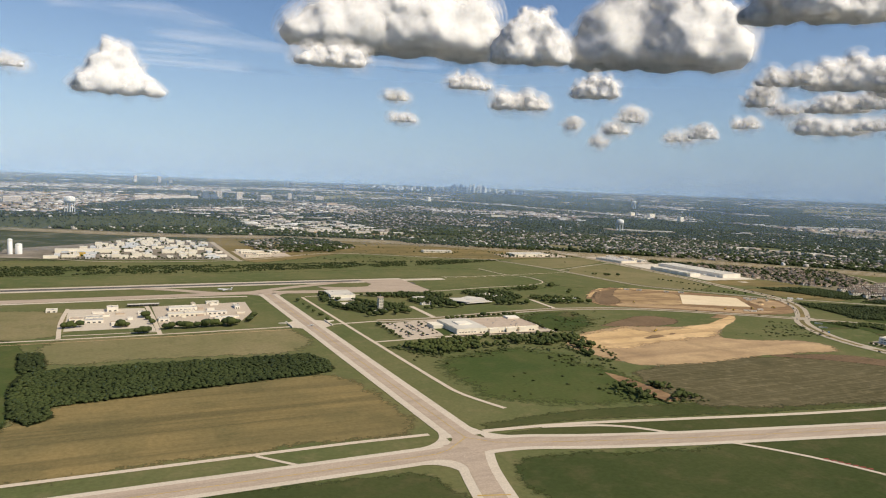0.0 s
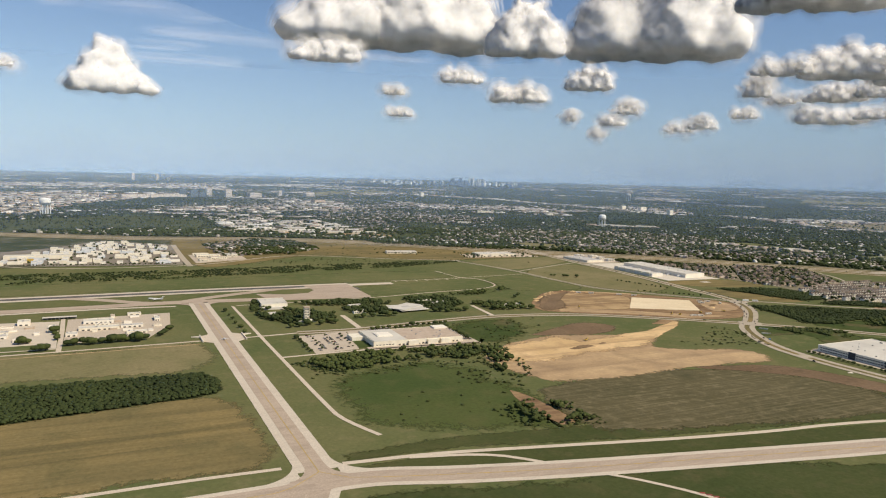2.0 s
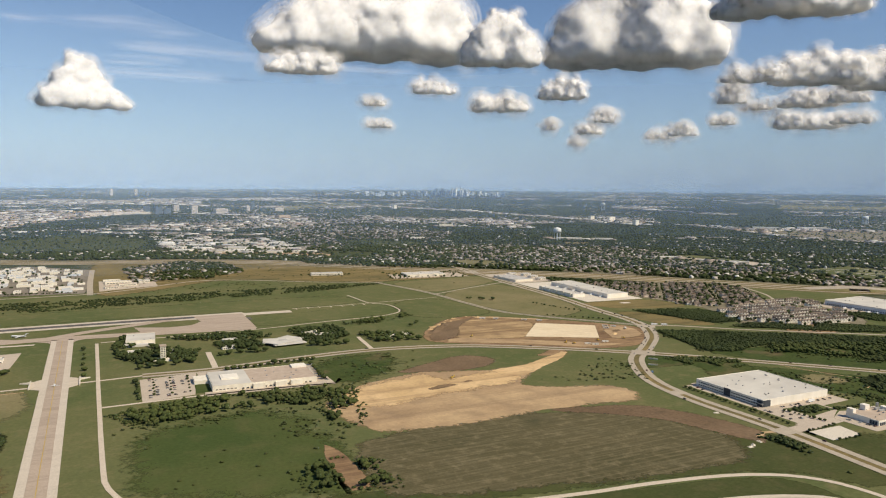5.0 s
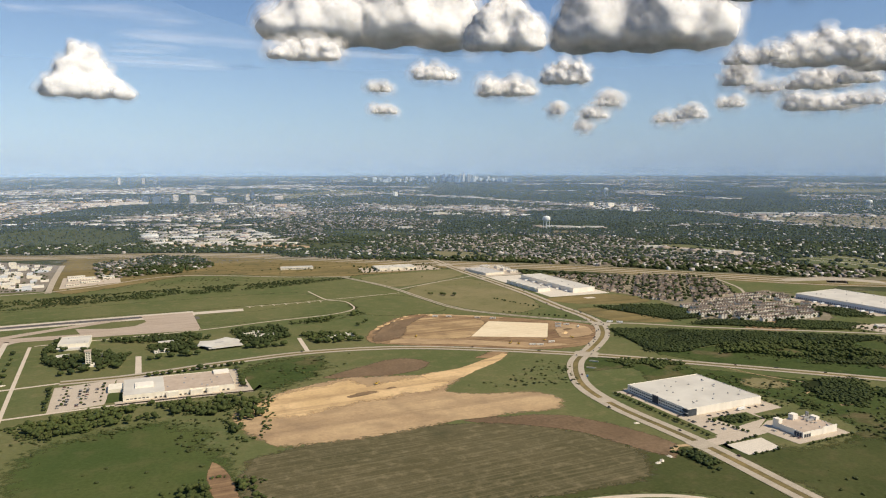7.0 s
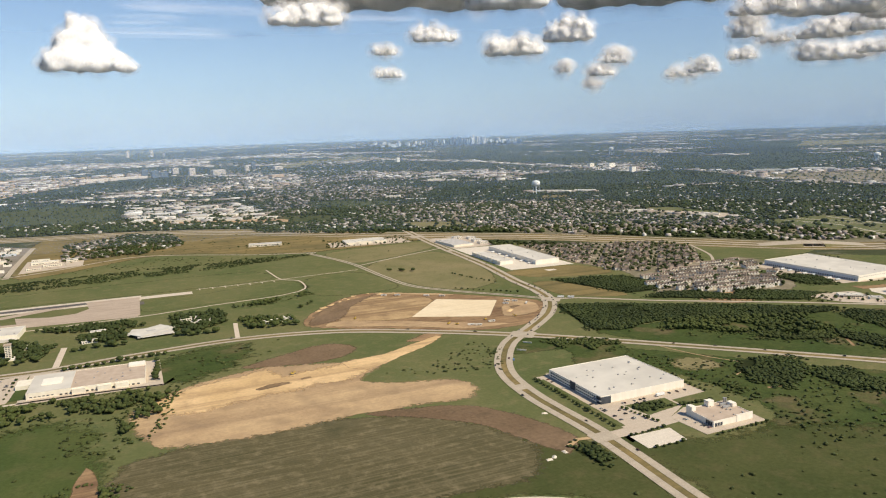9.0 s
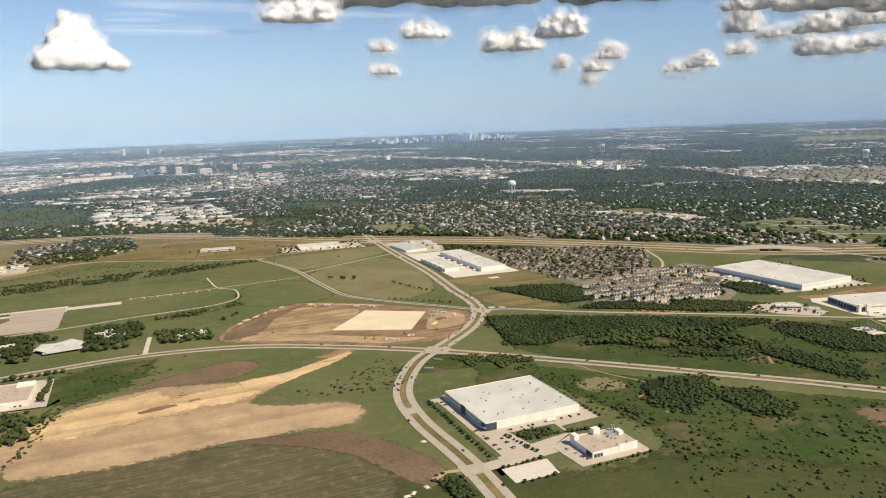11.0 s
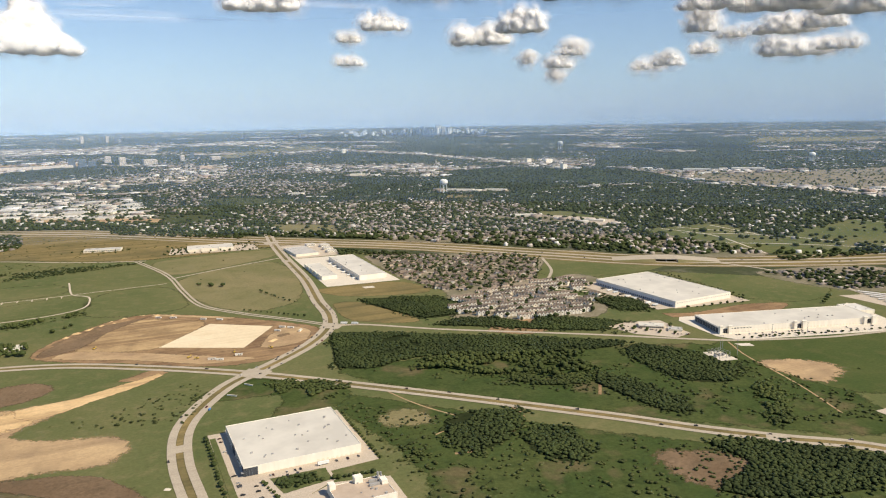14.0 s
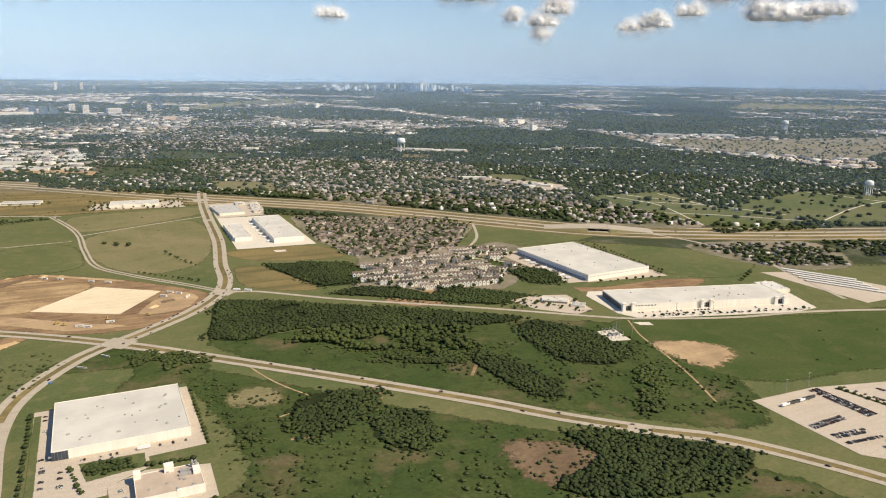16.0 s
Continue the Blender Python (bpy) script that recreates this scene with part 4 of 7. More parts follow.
for k, (poly, mat, lab, *open_) in enumerate(WOODS):
    if "airport" in lab or open_ or "row of" in lab:
        scatter("wood", COPSE, spread(poly, 0.75, 0.5, open_[0] - 0.15 if open_ else 0.3, k, 0.85), (0.55, 1.3), mat, k, lab, "trees")
        continue
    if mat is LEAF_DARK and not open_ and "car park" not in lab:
        # dark sheet added so that gaps between the crowns don't show bright ground
        sheet("undergrowth", poly, 0.0385, WOOD_FLOOR_DARK, 0.9, label="dark ground sheet added beneath the trees")
    scatter("wood", CANOPY, spread(poly, 0.5, 0.5, open_[0] if open_ else (0.08 if mat is LEAF_DARK else 0.42), k), (0.65, 1.2), mat, k, lab, "trees", 0.6)

for k, (poly, mat, lab, *open_) in enumerate(WOODS):
    if "airport" in lab or "car park" in lab or "strip" in lab:
        continue
    cx, cy = sum(q[0] for q in poly) / len(poly), sum(q[1] for q in poly) / len(poly)
    rim = [(cx + (x - cx) * (1 + 2.2 / math.hypot(x - cx, y - cy)), cy + (y - cy) * (1 + 2.2 / math.hypot(x - cx, y - cy))) for x, y in poly]
    scatter("bushes", BUSHES, [q for q in spread(rim, 0.75, 0.5, 0.5, 140 + k, 0.8) if not inside(*q, poly)], (0.3, 0.85), mat, 140 + k, "ragged green scrub along a wood's edge", "bushes", 0.55)

BUSHLAND = [
    ([(172, 106), (198, 80), (222, 58), (240, 36), (225, 10), (172, 30), (172, 70)], 1.0, 0.6, 0.5),
    ([(178, 121), (200, 100), (228, 70), (244, 56), (252, 70), (248, 100), (236, 108), (220, 98), (198, 108)], 0.95, 0.65, 0.5),
    ([(52, 124), (62, 121), (84, 118), (88, 120), (82, 100), (76, 104), (72, 114), (54, 116)], 0.95, 0.6, 0.45),
    ([(92, 126), (104, 131), (118, 150), (92, 150)], 1.5, 0.5, 0.45),
    ([(126, 116.5), (136, 117), (150, 128), (154, 121), (147, 108), (136, 112)], 1.1, 0.6, 0.5),
    ([(50.5, 118), (80, 118), (82, 96), (79, 84), (66, 88), (54, 92)], 3.0, 0.35, 0.45),
    ([(50, 270), (90, 292), (128, 274), (150, 266), (180, 272), (140, 330), (60, 372)], 3.0, 0.6, 0.4),
    ([(132, 64), (140, 62), (141, 20), (132, 20)], 3.0, 0.3, 0.3),
    ([(255, 66), (300, 50), (310, 75), (260, 92)], 5.0, 0.4, 0.3),
    ([(135, 250), (150, 262), (120, 276), (96, 284), (60, 268)], 2.0, 0.8, 0.5),
    ([(150, 200), (190, 210), (194, 250), (150, 256)], 9.0, 0.5, 0.4),
    ([(150, 60), (172, 66), (172, 10), (150, 10)], 2.0, 0.4, 0.4),
]
for k, (poly, gap, keep, rag) in enumerate(BUSHLAND):
    scatter("bushes", BUSHES, spread(poly, gap, 0.5, rag, 40 + k, keep), (0.25, 0.9), LEAF_SCRUB, 40 + k, "scattered low green bushes in the grass", "bushes", 0.45)

# tree belt behind the runway and the wooded town beyond the motorway
BELTS = [
    ([(-140, 236), (40, 238), (120, 248), (150, 258), (120, 262), (44, 256), (-140, 266)], 1.0, 0.9, LEAF_DARK, 0.36),
    ([(70, 300), (84, 366), (104, 352), (108, 318), (90, 296)], 1.7, 0.75, LEAF_DARK, 0.1),
    ([(-200, 400), (-60, 345), (-30, 330), (-32, 292), (-200, 310)], 3.2, 0.95, LEAF_DARK, 0.05),
    ([(140, 352), (192, 300), (188, 294), (140, 336)], 1.8, 0.95, LEAF_DARK, 0.0),
    ([(215, 250), (236, 230), (232, 226), (213, 240)], 1.6, 0.95, LEAF_DARK, 0.0),
    ([(336, 160), (380, 150), (382, 146), (338, 155)], 1.6, 0.9, LEAF_DARK, 0.0),
    ([(318, 140), (340, 132), (354, 128), (338, 112), (318, 120)], 1.9, 0.7, LEAF_DARK, 0.1),
    ([(356, 134), (390, 122), (384, 100), (352, 116)], 2.0, 0.7, LEAF_DARK, 0.1),
]
for k, (poly, gap, keep, mat, rag) in enumerate(BELTS):
    scatter("woodland", FARS, spread(poly, gap, 0.5, rag, 70 + k, keep), (1.2, 2.4) if k else (0.5, 1.3), mat, 70 + k, "dark belt of trees seen from afar", "trees", 0.62)


def build_tree(seed, h):
    """One oak: tapered trunk, limbs, crown of leafy lobes."""
    r = np.random.default_rng(seed)
    e = thing("tree", 0, 0, 0, 0, "round dark green oak on the grass", "tree", "single trees")
    limbs = [tube(0, 0, -0.05, 0.45 * h, 0.05 * h, 0.028 * h, 6)]
    for i in range(4):
        a = i * 1.57 + r.uniform(-0.4, 0.4)
        tip = (0.22 * h * math.cos(a), 0.22 * h * math.sin(a))
        v, f = tube(0, 0, 0.32 * h, 0.62 * h, 0.024 * h, 0.01 * h, 5)
        limbs.append(([(x + (tip[0] if z > 0.5 * h else 0), y + (tip[1] if z > 0.5 * h else 0), z) for x, y, z in v], f))
    part("trunk", join(*limbs), BARK, e)
    v, f = clump(r, 8, 2, 0.2, 0.5, 0.2)
    part("crown", tri_mesh("crown", v * h * np.array([1.1, 1.1, 1.0]), f, LEAF_DARK if seed % 2 else LEAF), None, e)
    return e


tree_kinds = [build_tree(100 + k, 1.0 + 0.12 * k) for k in range(4)]
tree_used = [False] * 4


def plant(x, y, s=1.0):
    k = int((x * 7.3 + y * 3.1)) % 4
    m = pose(x, y, 0, 0, 0, (x * 37 + y * 91) % 360) @ Matrix.Scale(1.0, 4)
    if tree_used[k]:
        t = copy_thing(tree_kinds[k], m)
    else:
        t, tree_used[k] = tree_kinds[k], True
        t.matrix_basis = m
    t.scale = (s, s, s * (0.9 + 0.2 * ((x * 13 + y * 7) % 1)))


far_rows = []


def row(x0, y0, x1, y1, n, s=0.8, jit=0.15, far=False):
    rnd = random.Random(x0 * 3 + y1)
    for i in range(n):
        u = (i + 0.5) / n
        if far:
            far_rows.append((x0 + (x1 - x0) * u + rnd.uniform(-jit, jit), y0 + (y1 - y0) * u + rnd.uniform(-jit, jit)))
            continue
        plant(x0 + (x1 - x0) * u + rnd.uniform(-jit, jit), y0 + (y1 - y0) * u + rnd.uniform(-jit, jit), s * rnd.uniform(0.8, 1.2))


row(72, 148.4, 92, 150.4, 14, 0.7)          # along the parkway beside the plant
row(88.8, 133, 89.6, 147, 7, 0.9)
row(55.4, 133, 55.6, 148.5, 8, 0.55)
row(46.3, 182, 46.6, 152, 6, 0.6)
row(13, 153.6, 28, 153.8, 13, 1.3, 0.4)      # works compound
row(-5, 159, -1.5, 159.5, 4, 1.2)
row(4.5, 157.5, 7, 157.6, 3, 1.1)
row(8, 150.6, 10.4, 150.6, 3, 1.1)
row(30, 156, 33, 164, 6, 0.9)
row(11.5, 158, 10.6, 168, 4, 1.0)
row(56, 157, 68, 158.5, 9, 1.0, 0.8)         # airport offices
row(74, 163, 84, 162.5, 8, 0.95, 0.8)
row(94, 163.6, 103, 162.5, 8, 0.95, 0.6)
row(110, 161.5, 121, 160.5, 8, 0.9, 0.6)
row(149.6, 101, 149.4, 77, 22, 0.42, 0.12)   # warehouse car park
row(171.0, 101, 171.0, 82, 17, 0.38, 0.05)
row(154.5, 83.0, 156, 75.5, 9, 0.38, 0.1)
row(162.8, 79.5, 169, 78.8, 8, 0.42, 0.15)
row(148.9, 73.8, 155.8, 73.9, 7, 0.36)
row(149.4, 68.9, 155.2, 68.8, 5, 0.36)
row(160, 68.5, 170, 68.5, 11, 0.34)
row(287.4, 160, 285.6, 124, 26, 0.55, 0.2, True)   # along the far warehouse
row(289.6, 158, 287.6, 126, 20, 0.5, 0.2, True)
row(266, 124.8, 284, 122.4, 8, 0.5, 0.2, True)
row(250.8, 160, 258.6, 129.5, 20, 0.7, 0.2, True)
row(299, 112, 310, 118, 5, 0.7, 0.5)
row(258.5, 100.2, 296, 89.6, 22, 0.33, 0.2, True)
row(160, 214, 168, 206, 5, 0.8, 0.8)
row(176, 196, 182, 178, 12, 0.8, 0.7, True)
row(168, 176, 181, 162, 12, 0.75, 0.4, True)
row(272, 201, 253, 172, 22, 1.1, 0.7, True)
row(125, 176, 130, 182, 3, 0.7, 0.5)
row(-10, 281.5, 44, 274.5, 60, 0.9, 0.3, True)
scatter("street_trees", COPSE, far_rows, (0.5, 0.9), LEAF_DARK, 98, "rows of small planted trees", "trees")


# ---- buildings ----
def rect_ring(sx, sy, h, t=0.06, lip=0.1):
    """Outer walls with a parapet."""
    a, b = sx / 2, sy / 2
    v = []
    for (p, q), z in (((a, b), 0.0), ((a, b), h), ((a - t, b - t), h), ((a - t, b - t), h - lip)):
        v += [(-p, -q, z), (p, -q, z), (p, q, z), (-p, q, z)]
    f = []
    for k in range(3):
        f += [(4 * k + i, 4 * k + (i + 1) % 4, 4 * k + 4 + (i + 1) % 4, 4 * k + 4 + i) for i in range(4)]
    return v, f


def panes(e, side, sx, sy, u0, u1, z0, z1, n, mat, name="window", fill=0.8, proud=0.012, label=""):
    """A row of panes set on one wall of a hall."""
    w = (u1 - u0) / n
    for i in range(n):
        a = u0 + w * (i + 0.5 - fill / 2)
        b = a + w * fill
        if side == "s":
            g = box(a, -sy / 2 - proud, z0, b, -sy / 2 + 0.01, z1)
        elif side == "n":
            g = box(a, sy / 2 - 0.01, z0, b, sy / 2 + proud, z1)
        elif side == "w":
            g = box(-sx / 2 - proud, a, z0, -sx / 2 + 0.01, b, z1)
        else:
            g = box(sx / 2 - 0.01, a, z0, sx / 2 + proud, b, z1)
        part(name, g, mat, e, label)


def roof_units(e, sx, sy, h, n, seed, big=0.3):
    rnd = random.Random(seed)
    for i in range(n):
        x, y = rnd.uniform(-0.44, 0.44) * sx, rnd.uniform(-0.42, 0.42) * sy
        s = big * rnd.uniform(0.6, 1.2)
        part("roof_unit", join(box(x - s / 2, y - s / 3, h - 0.09, x + s / 2, y + s / 3, h + s * 0.35), box(x - s / 3, y - s / 4, h + s * 0.35, x, y + s / 4, h + s * 0.45)), STEEL, e, "grey rooftop air handler")


def hall(name, x, y, sx, sy, h, turn, wall, roof, label, category="building", units=0, seed=1, group=""):
    e = thing(name, x, y, 0, turn, label, category, group)
    part("wall", rect_ring(sx, sy, h), wall, e)
    part("roof", box(-sx / 2 + 0.05, -sy / 2 + 0.05, h - 0.14, sx / 2 - 0.05, sy / 2 - 0.05, h - 0.07), roof, e)
    if units:
        roof_units(e, sx, sy, h, units, seed)
    return e


def lot(pts, mat, label, z=0.055):
    return paved("parking_lot", prism(pts, 0.01, z), mat, label, "pavement")


# distribution warehouse by the avenue
lot([(149.9, 101.5), (152.6, 101.5), (152.6, 102.3), (170.6, 102.3), (170.7, 82.4), (163.6, 82.0), (163.6, 79.4), (158.6, 76.4), (155.0, 75.0), (150.2, 75.0)], LOT, "pale concrete car park round the warehouse")
lot([(148.9, 69.3), (155.4, 69.2), (156.0, 73.5), (149.0, 73.5)], LOT_WHITE, "square of bright new concrete")
lot([(158.6, 76.4), (159.0, 69.2), (170.2, 69.2), (170.4, 77.0), (163.0, 78.6)], LOT, "pale concrete yard round the small plant")
lot([(146.6, 74.0), (150.4, 74.0), (158.6, 74.6), (158.6, 76.6), (150.2, 76.4), (146.6, 76.2)], LOT, "pale concrete drive", 0.052)
sheet("planting_strip", [(150.0, 100), (150.9, 100), (150.9, 77), (150.0, 77)], 0.06, GRASS, 0.12, smooth=False, label="planted verge with small trees")
sheet("planting_strip", [(155.6, 83.4), (163.2, 83.2), (163.2, 79.6), (156.4, 78.6)], 0.06, GRASS, 0.3, smooth=False, label="grassy island with trees")
SX, SY, H = 16.6, 15.4, 1.35
wh = hall("warehouse", 160.9, 93.2, SX, SY, H, 0, WHITE_WALL, WHITE_ROOF, "huge flat white warehouse with glazed office corner", "warehouse", 24, 4)
for z in (0.28, 0.78):
    panes(wh, "w", SX, SY, -7.4, 7.2, z, z + 0.19, 26, GLASS_DARK, fill=0.72)
panes(wh, "w", SX, SY, -7.7, -6.6, 0.05, 1.2, 3, GLASS_BLUE, "curtain_wall", 0.94, 0.06, "blue glass curtain wall")
panes(wh, "s", SX, SY, -8.3, -6.4, 0.05, 1.2, 5, GLASS_BLUE, "curtain_wall", 0.94, 0.06, "blue glass curtain wall")
panes(wh, "w", SX, SY, -0.6, 0.9, 0.05, 1.42, 4, GLASS_BLUE, "curtain_wall", 0.94, 0.1, "blue glass curtain wall")
panes(wh, "s", SX, SY, 1.6, 7.8, 0.06, 0.34, 9, CREAM_WALL, "dock_door", 0.5, 0.014, "cream dock door")
part("canopy", box(-SX / 2 - 0.35, -7.9, 0.62, -SX / 2, -5.8, 0.68), STEEL, wh)
part("dock_office", box(-2.2, SY / 2, 0, 1.2, SY / 2 + 0.5, 0.5), WHITE_WALL, wh)

pl = hall("plant_building", 165.2, 73.4, 7.4, 5.6, 0.95, 0, WHITE_WALL, TAN_ROOF, "white laboratory block with raised roof boxes", "building", 8, 9)
part("stair_tower", box(-3.72, 1.7, 0, -2.9, 2.82, 1.55), WHITE_WALL, pl, "white windowless tower")
part("stair_tower", box(-0.3, 1.9, 0, 0.8, 2.85, 1.75), WHITE_WALL, pl, "white windowless tower")
part("stair_tower", box(2.8, 0.2, 0.9, 3.6, 1.4, 1.45), WHITE_WALL, pl, "white windowless tower")
part("duct", join(box(1.2, 0.4, 0.9, 2.6, 0.7, 1.2), box(1.4, 1.2, 0.9, 2.5, 1.5, 1.3), tube(2.9, 2.1, 0.9, 1.8, 0.14, 0.14), tube(3.3, 2.1, 0.9, 1.7, 0.14, 0.14)), STEEL, pl, "bundle of steel ducts and stacks")
part("screen_wall", box(0.6, -2.84, 0.0, 3.74, -2.7, 1.15), WHITE_WALL, pl, "tall white screen wall")
panes(pl, "w", 7.4, 5.6, -2.6, -1.2, 0.1, 0.75, 3, GLASS_BLUE, fill=0.8, proud=0.03)
panes(pl, "s", 7.4, 5.6, -3.5, -2.0, 0.1, 0.6, 3, GLASS_BLUE, fill=0.8, proud=0.03)

# two great warehouses beyond the scrub
lot([(258.6, 157), (262.4, 158.5), (264.4, 126.6), (259.6, 127.2)], LOT, "pale truck court beside the warehouse")
lot([(262, 160), (287, 158), (286, 123), (264, 126)], LOT, "pale apron round the warehouse", 0.045)
wb = hall("warehouse", 273.6, 142.2, 19.2, 30.4, 1.6, 2.5, WHITE_WALL, WHITE_ROOF, "vast white-roofed warehouse with blue-grey dock wall", "warehouse", 16, 5)
part("dock_wall", box(-9.66, -15.0, 0.02, -9.59, 15.0, 1.25), BLUE_WALL, wb, "blue-grey dock wall")
panes(wb, "w", 19.32, 30.4, -14.5, 14.5, 0.15, 0.6, 40, DARK_METAL, "dock_door", 0.45, 0.02, "dark dock door")
panes(wb, "s", 19.2, 30.4, -9.2, 9.2, 0.95, 1.15, 24, STEEL, "clerestory", 0.4)
lot([(257, 117), (259.4, 119.5), (299, 108.5), (305, 110), (297.5, 90.2), (291, 89.8), (258, 99.4), (255.6, 104)], LOT_WHITE, "bright new concrete car park")
wc = hall("warehouse", 277.3, 105.0, 38.6, 10.6, 1.5, -15.5, WHITE_WALL, WHITE_ROOF, "long cream-white warehouse with a new car park", "warehouse", 12, 6)
for u in (-19.3, -1.6, 15.6):
    for du in (0.0, 1.3):
        part("entrance_tower", join(box(u + du * 1.6, -5.75, 0, u + du * 1.6 + 0.7, -5.25, 1.75), box(u + du * 1.6 - 0.1, -5.85, 1.7, u + du * 1.6 + 0.8, -5.2, 1.85)), WHITE_WALL, wc, "raised white entrance tower")
    panes(wc, "s", 38.6, 10.6, u + 0.75, u + 2.0, 0.1, 1.1, 3, GLASS_DARK, fill=0.85, proud=0.03)
panes(wc, "s", 38.6, 10.6, -16.6, -11.5, 0.95, 1.15, 7, GLASS_DARK, fill=0.55, proud=0.02)
panes(wc, "s", 38.6, 10.6, -16.6, 15.2, 0.12, 0.5, 40, CREAM_WALL, "dock_door", 0.45, 0.015, "cream dock door")
panes(wc, "w", 38.6, 10.6, -5.0, 5.0, 0.1, 1.2, 9, GLASS_BLUE, fill=0.9, proud=0.02)
hall("annexe", 300.5, 104.5, 5.0, 6.5, 0.8, -15.5, CREAM_WALL, METAL_ROOF, "cream yard annexe behind the warehouse", "building", 5, 8)
lot([(310, 116), (322, 112), (330, 88), (311, 88)], LOT, "pale yard with stored goods", 0.045)
for i in range(5):
    sh = thing("storage_shed", 322.5 + 1.6 * i * 0.6 - 4.5, 103.5 + i * 2.6 - 5, 0, -62, "long low white storage shed", "shed", "storage sheds")
    part("wall", box(-8.5, -0.42, 0, 8.5, 0.42, 0.28), CREAM_WALL, sh)
    part("roof", ([(-8.6, -0.55, 0.28), (8.6, -0.55, 0.28), (8.6, 0.55, 0.28), (-8.6, 0.55, 0.28), (-8.6, 0, 0.4), (8.6, 0, 0.4)], [(0, 1, 5, 4), (2, 3, 4, 5), (1, 2, 5), (3, 0, 4), (3, 2, 1, 0)]), METAL_ROOF, sh)

# substation
lot([(244.9, 97.0), (243.6, 91.6), (247.8, 90.7), (248.6, 96.4)], LOT_WHITE, "white gravel yard of a substation")
sub = thing("substation", 246.2, 94, 0, 0, "steel gantries and transformers on white gravel", "substation")
for i in range(4):
    part("gantry", join(box(-1.5 + i * 0.9, -1.6, 0, -1.44 + i * 0.9, -1.54, 1.2), box(-1.5 + i * 0.9, 1.4, 0, -1.44 + i * 0.9, 1.46, 1.2), box(-1.5 + i * 0.9, -1.6, 1.14, -1.44 + i * 0.9, 1.46, 1.2)), STEEL, sub)
for i in range(3):
    part("transformer", join(box(-1.2 + i, -0.4, 0, -0.7 + i, 0.2, 0.4), tube(-1.05 + i, -0.1, 0.4, 0.65, 0.05, 0.04, 6), tube(-0.85 + i, -0.1, 0.4, 0.65, 0.05, 0.04, 6)), STEEL, sub)
lot([(254.8, 98.4), (257.8, 97.2), (257.4, 95.4), (255.0, 96.6)], LOT_WHITE, "small white gravel patch")

# warehouses along the avenue
lot([(194.6, 191.6), (216.6, 190.2), (217, 238), (196.6, 239)], LOT_WHITE, "bright concrete truck court")
lot([(196.6, 239.4), (214, 240), (216, 268), (198, 268)], LOT, "pale car park")
lot([(203.5, 186.6), (206.6, 186.2), (206.6, 184.2), (203.7, 184.4)], LOT_WHITE, "white slab in the field")
w1 = hall("warehouse", 210.3, 212.6, 8.6, 34.5, 1.5, -1, WHITE_WALL, WHITE_ROOF, "long white warehouse beside the truck court", "warehouse", 8, 7)
panes(w1, "w", 8.6, 34.5, -16, 16, 0.1, 0.5, 34, CREAM_WALL, "dock_door", 0.5, 0.015, "cream dock door")
w2 = hall("warehouse", 198.4, 212.0, 4.8, 21.5, 1.15, -1, WHITE_WALL, WHITE_ROOF, "white workshop block with stepped bays", "warehouse", 6, 8)
for i in range(5):
    part("bay", box(-2.7, -9.6 + i * 4.4, 0, -2.36, -7.4 + i * 4.4, 1.3), CREAM_WALL, w2)
hall("warehouse", 202.0, 251.0, 8.5, 16.0, 0.9, 3, CREAM_WALL, GREY_ROOF, "low depot with a grey roof", "warehouse", 10, 12)
for i, (x, y) in enumerate(((211.8, 246), (212.2, 252.5), (213, 259), (208.5, 263))):
    o = hall("office_block", x, y, 3.4, 2.6, 0.95, 3, WHITE_WALL, GREY_ROOF, "white two-storey office block", "building", 3, 20 + i, "office blocks")
    for z in (0.18, 0.58):
        panes(o, "s", 3.4, 2.6, -1.6, 1.6, z, z + 0.22, 8, GLASS_DARK, fill=0.7)
lot([(160, 283), (190, 280), (190, 266), (158, 270)], LOT, "pale car park with planted trees", 0.045)
st = hall("superstore", 173.5, 276.5, 16.5, 9.5, 0.95, -6, CREAM_WALL, WHITE_ROOF, "cream superstore with a white roof", "shop", 9, 31)
part("porch", box(-3.5, -5.3, 0, 0.5, -4.7, 1.2), CREAM_WALL, st)
part("porch", box(3.0, -5.3, 0, 5.0, -4.7, 1.2), CREAM_WALL, st)
sc = hall("school", 136.6, 292.5, 13.0, 4.5, 0.9, -10, CREAM_WALL, GREY_ROOF, "low cream school block", "building", 4, 32)
panes(sc, "s", 13.0, 4.5, -6.2, 6.2, 0.3, 0.6, 20, GLASS_DARK, fill=0.6)

scatter("street_trees", COPSE, spread([(158, 286), (192, 283), (191, 264), (156, 268)], 2.0, 0.5, 0.1, 33, 0.6) + spread([(126, 298), (148, 294), (146, 284), (126, 288)], 2.4, 0.5, 0.1, 34, 0.6), (0.5, 1.1), LEAF_DARK, 33, "dark trees on shop and school grounds", "trees")

# plant beside the meadow
lot([(55.9, 131.9), (64.8, 133.2), (66.9, 149.0), (56.3, 147.6)], LOT, "pale car park with planted islands")
lot([(66.4, 131.2), (90.0, 130.2), (90.0, 147), (86.6, 147.2), (67, 149)], LOT, "pale concrete yard round the plant", 0.05)
sheet("lawn", [(65.0, 133.8), (68.0, 133.8), (68.0, 139.6), (65.5, 140)], 0.062, GRASS_RICH, 0.15, smooth=False, label="small square lawn")
bg = hall("plant_building", 77.6, 138.4, 19.2, 10.6, 1.1, -2, CREAM_WALL, TAN_ROOF, "large cream works building with brown gravel roof", "building", 10, 41)
part("roof_white", box(-9.5, -5.2, 1.04, -2.6, 5.2, 1.16), WHITE_ROOF, bg, "white roof over the office end")
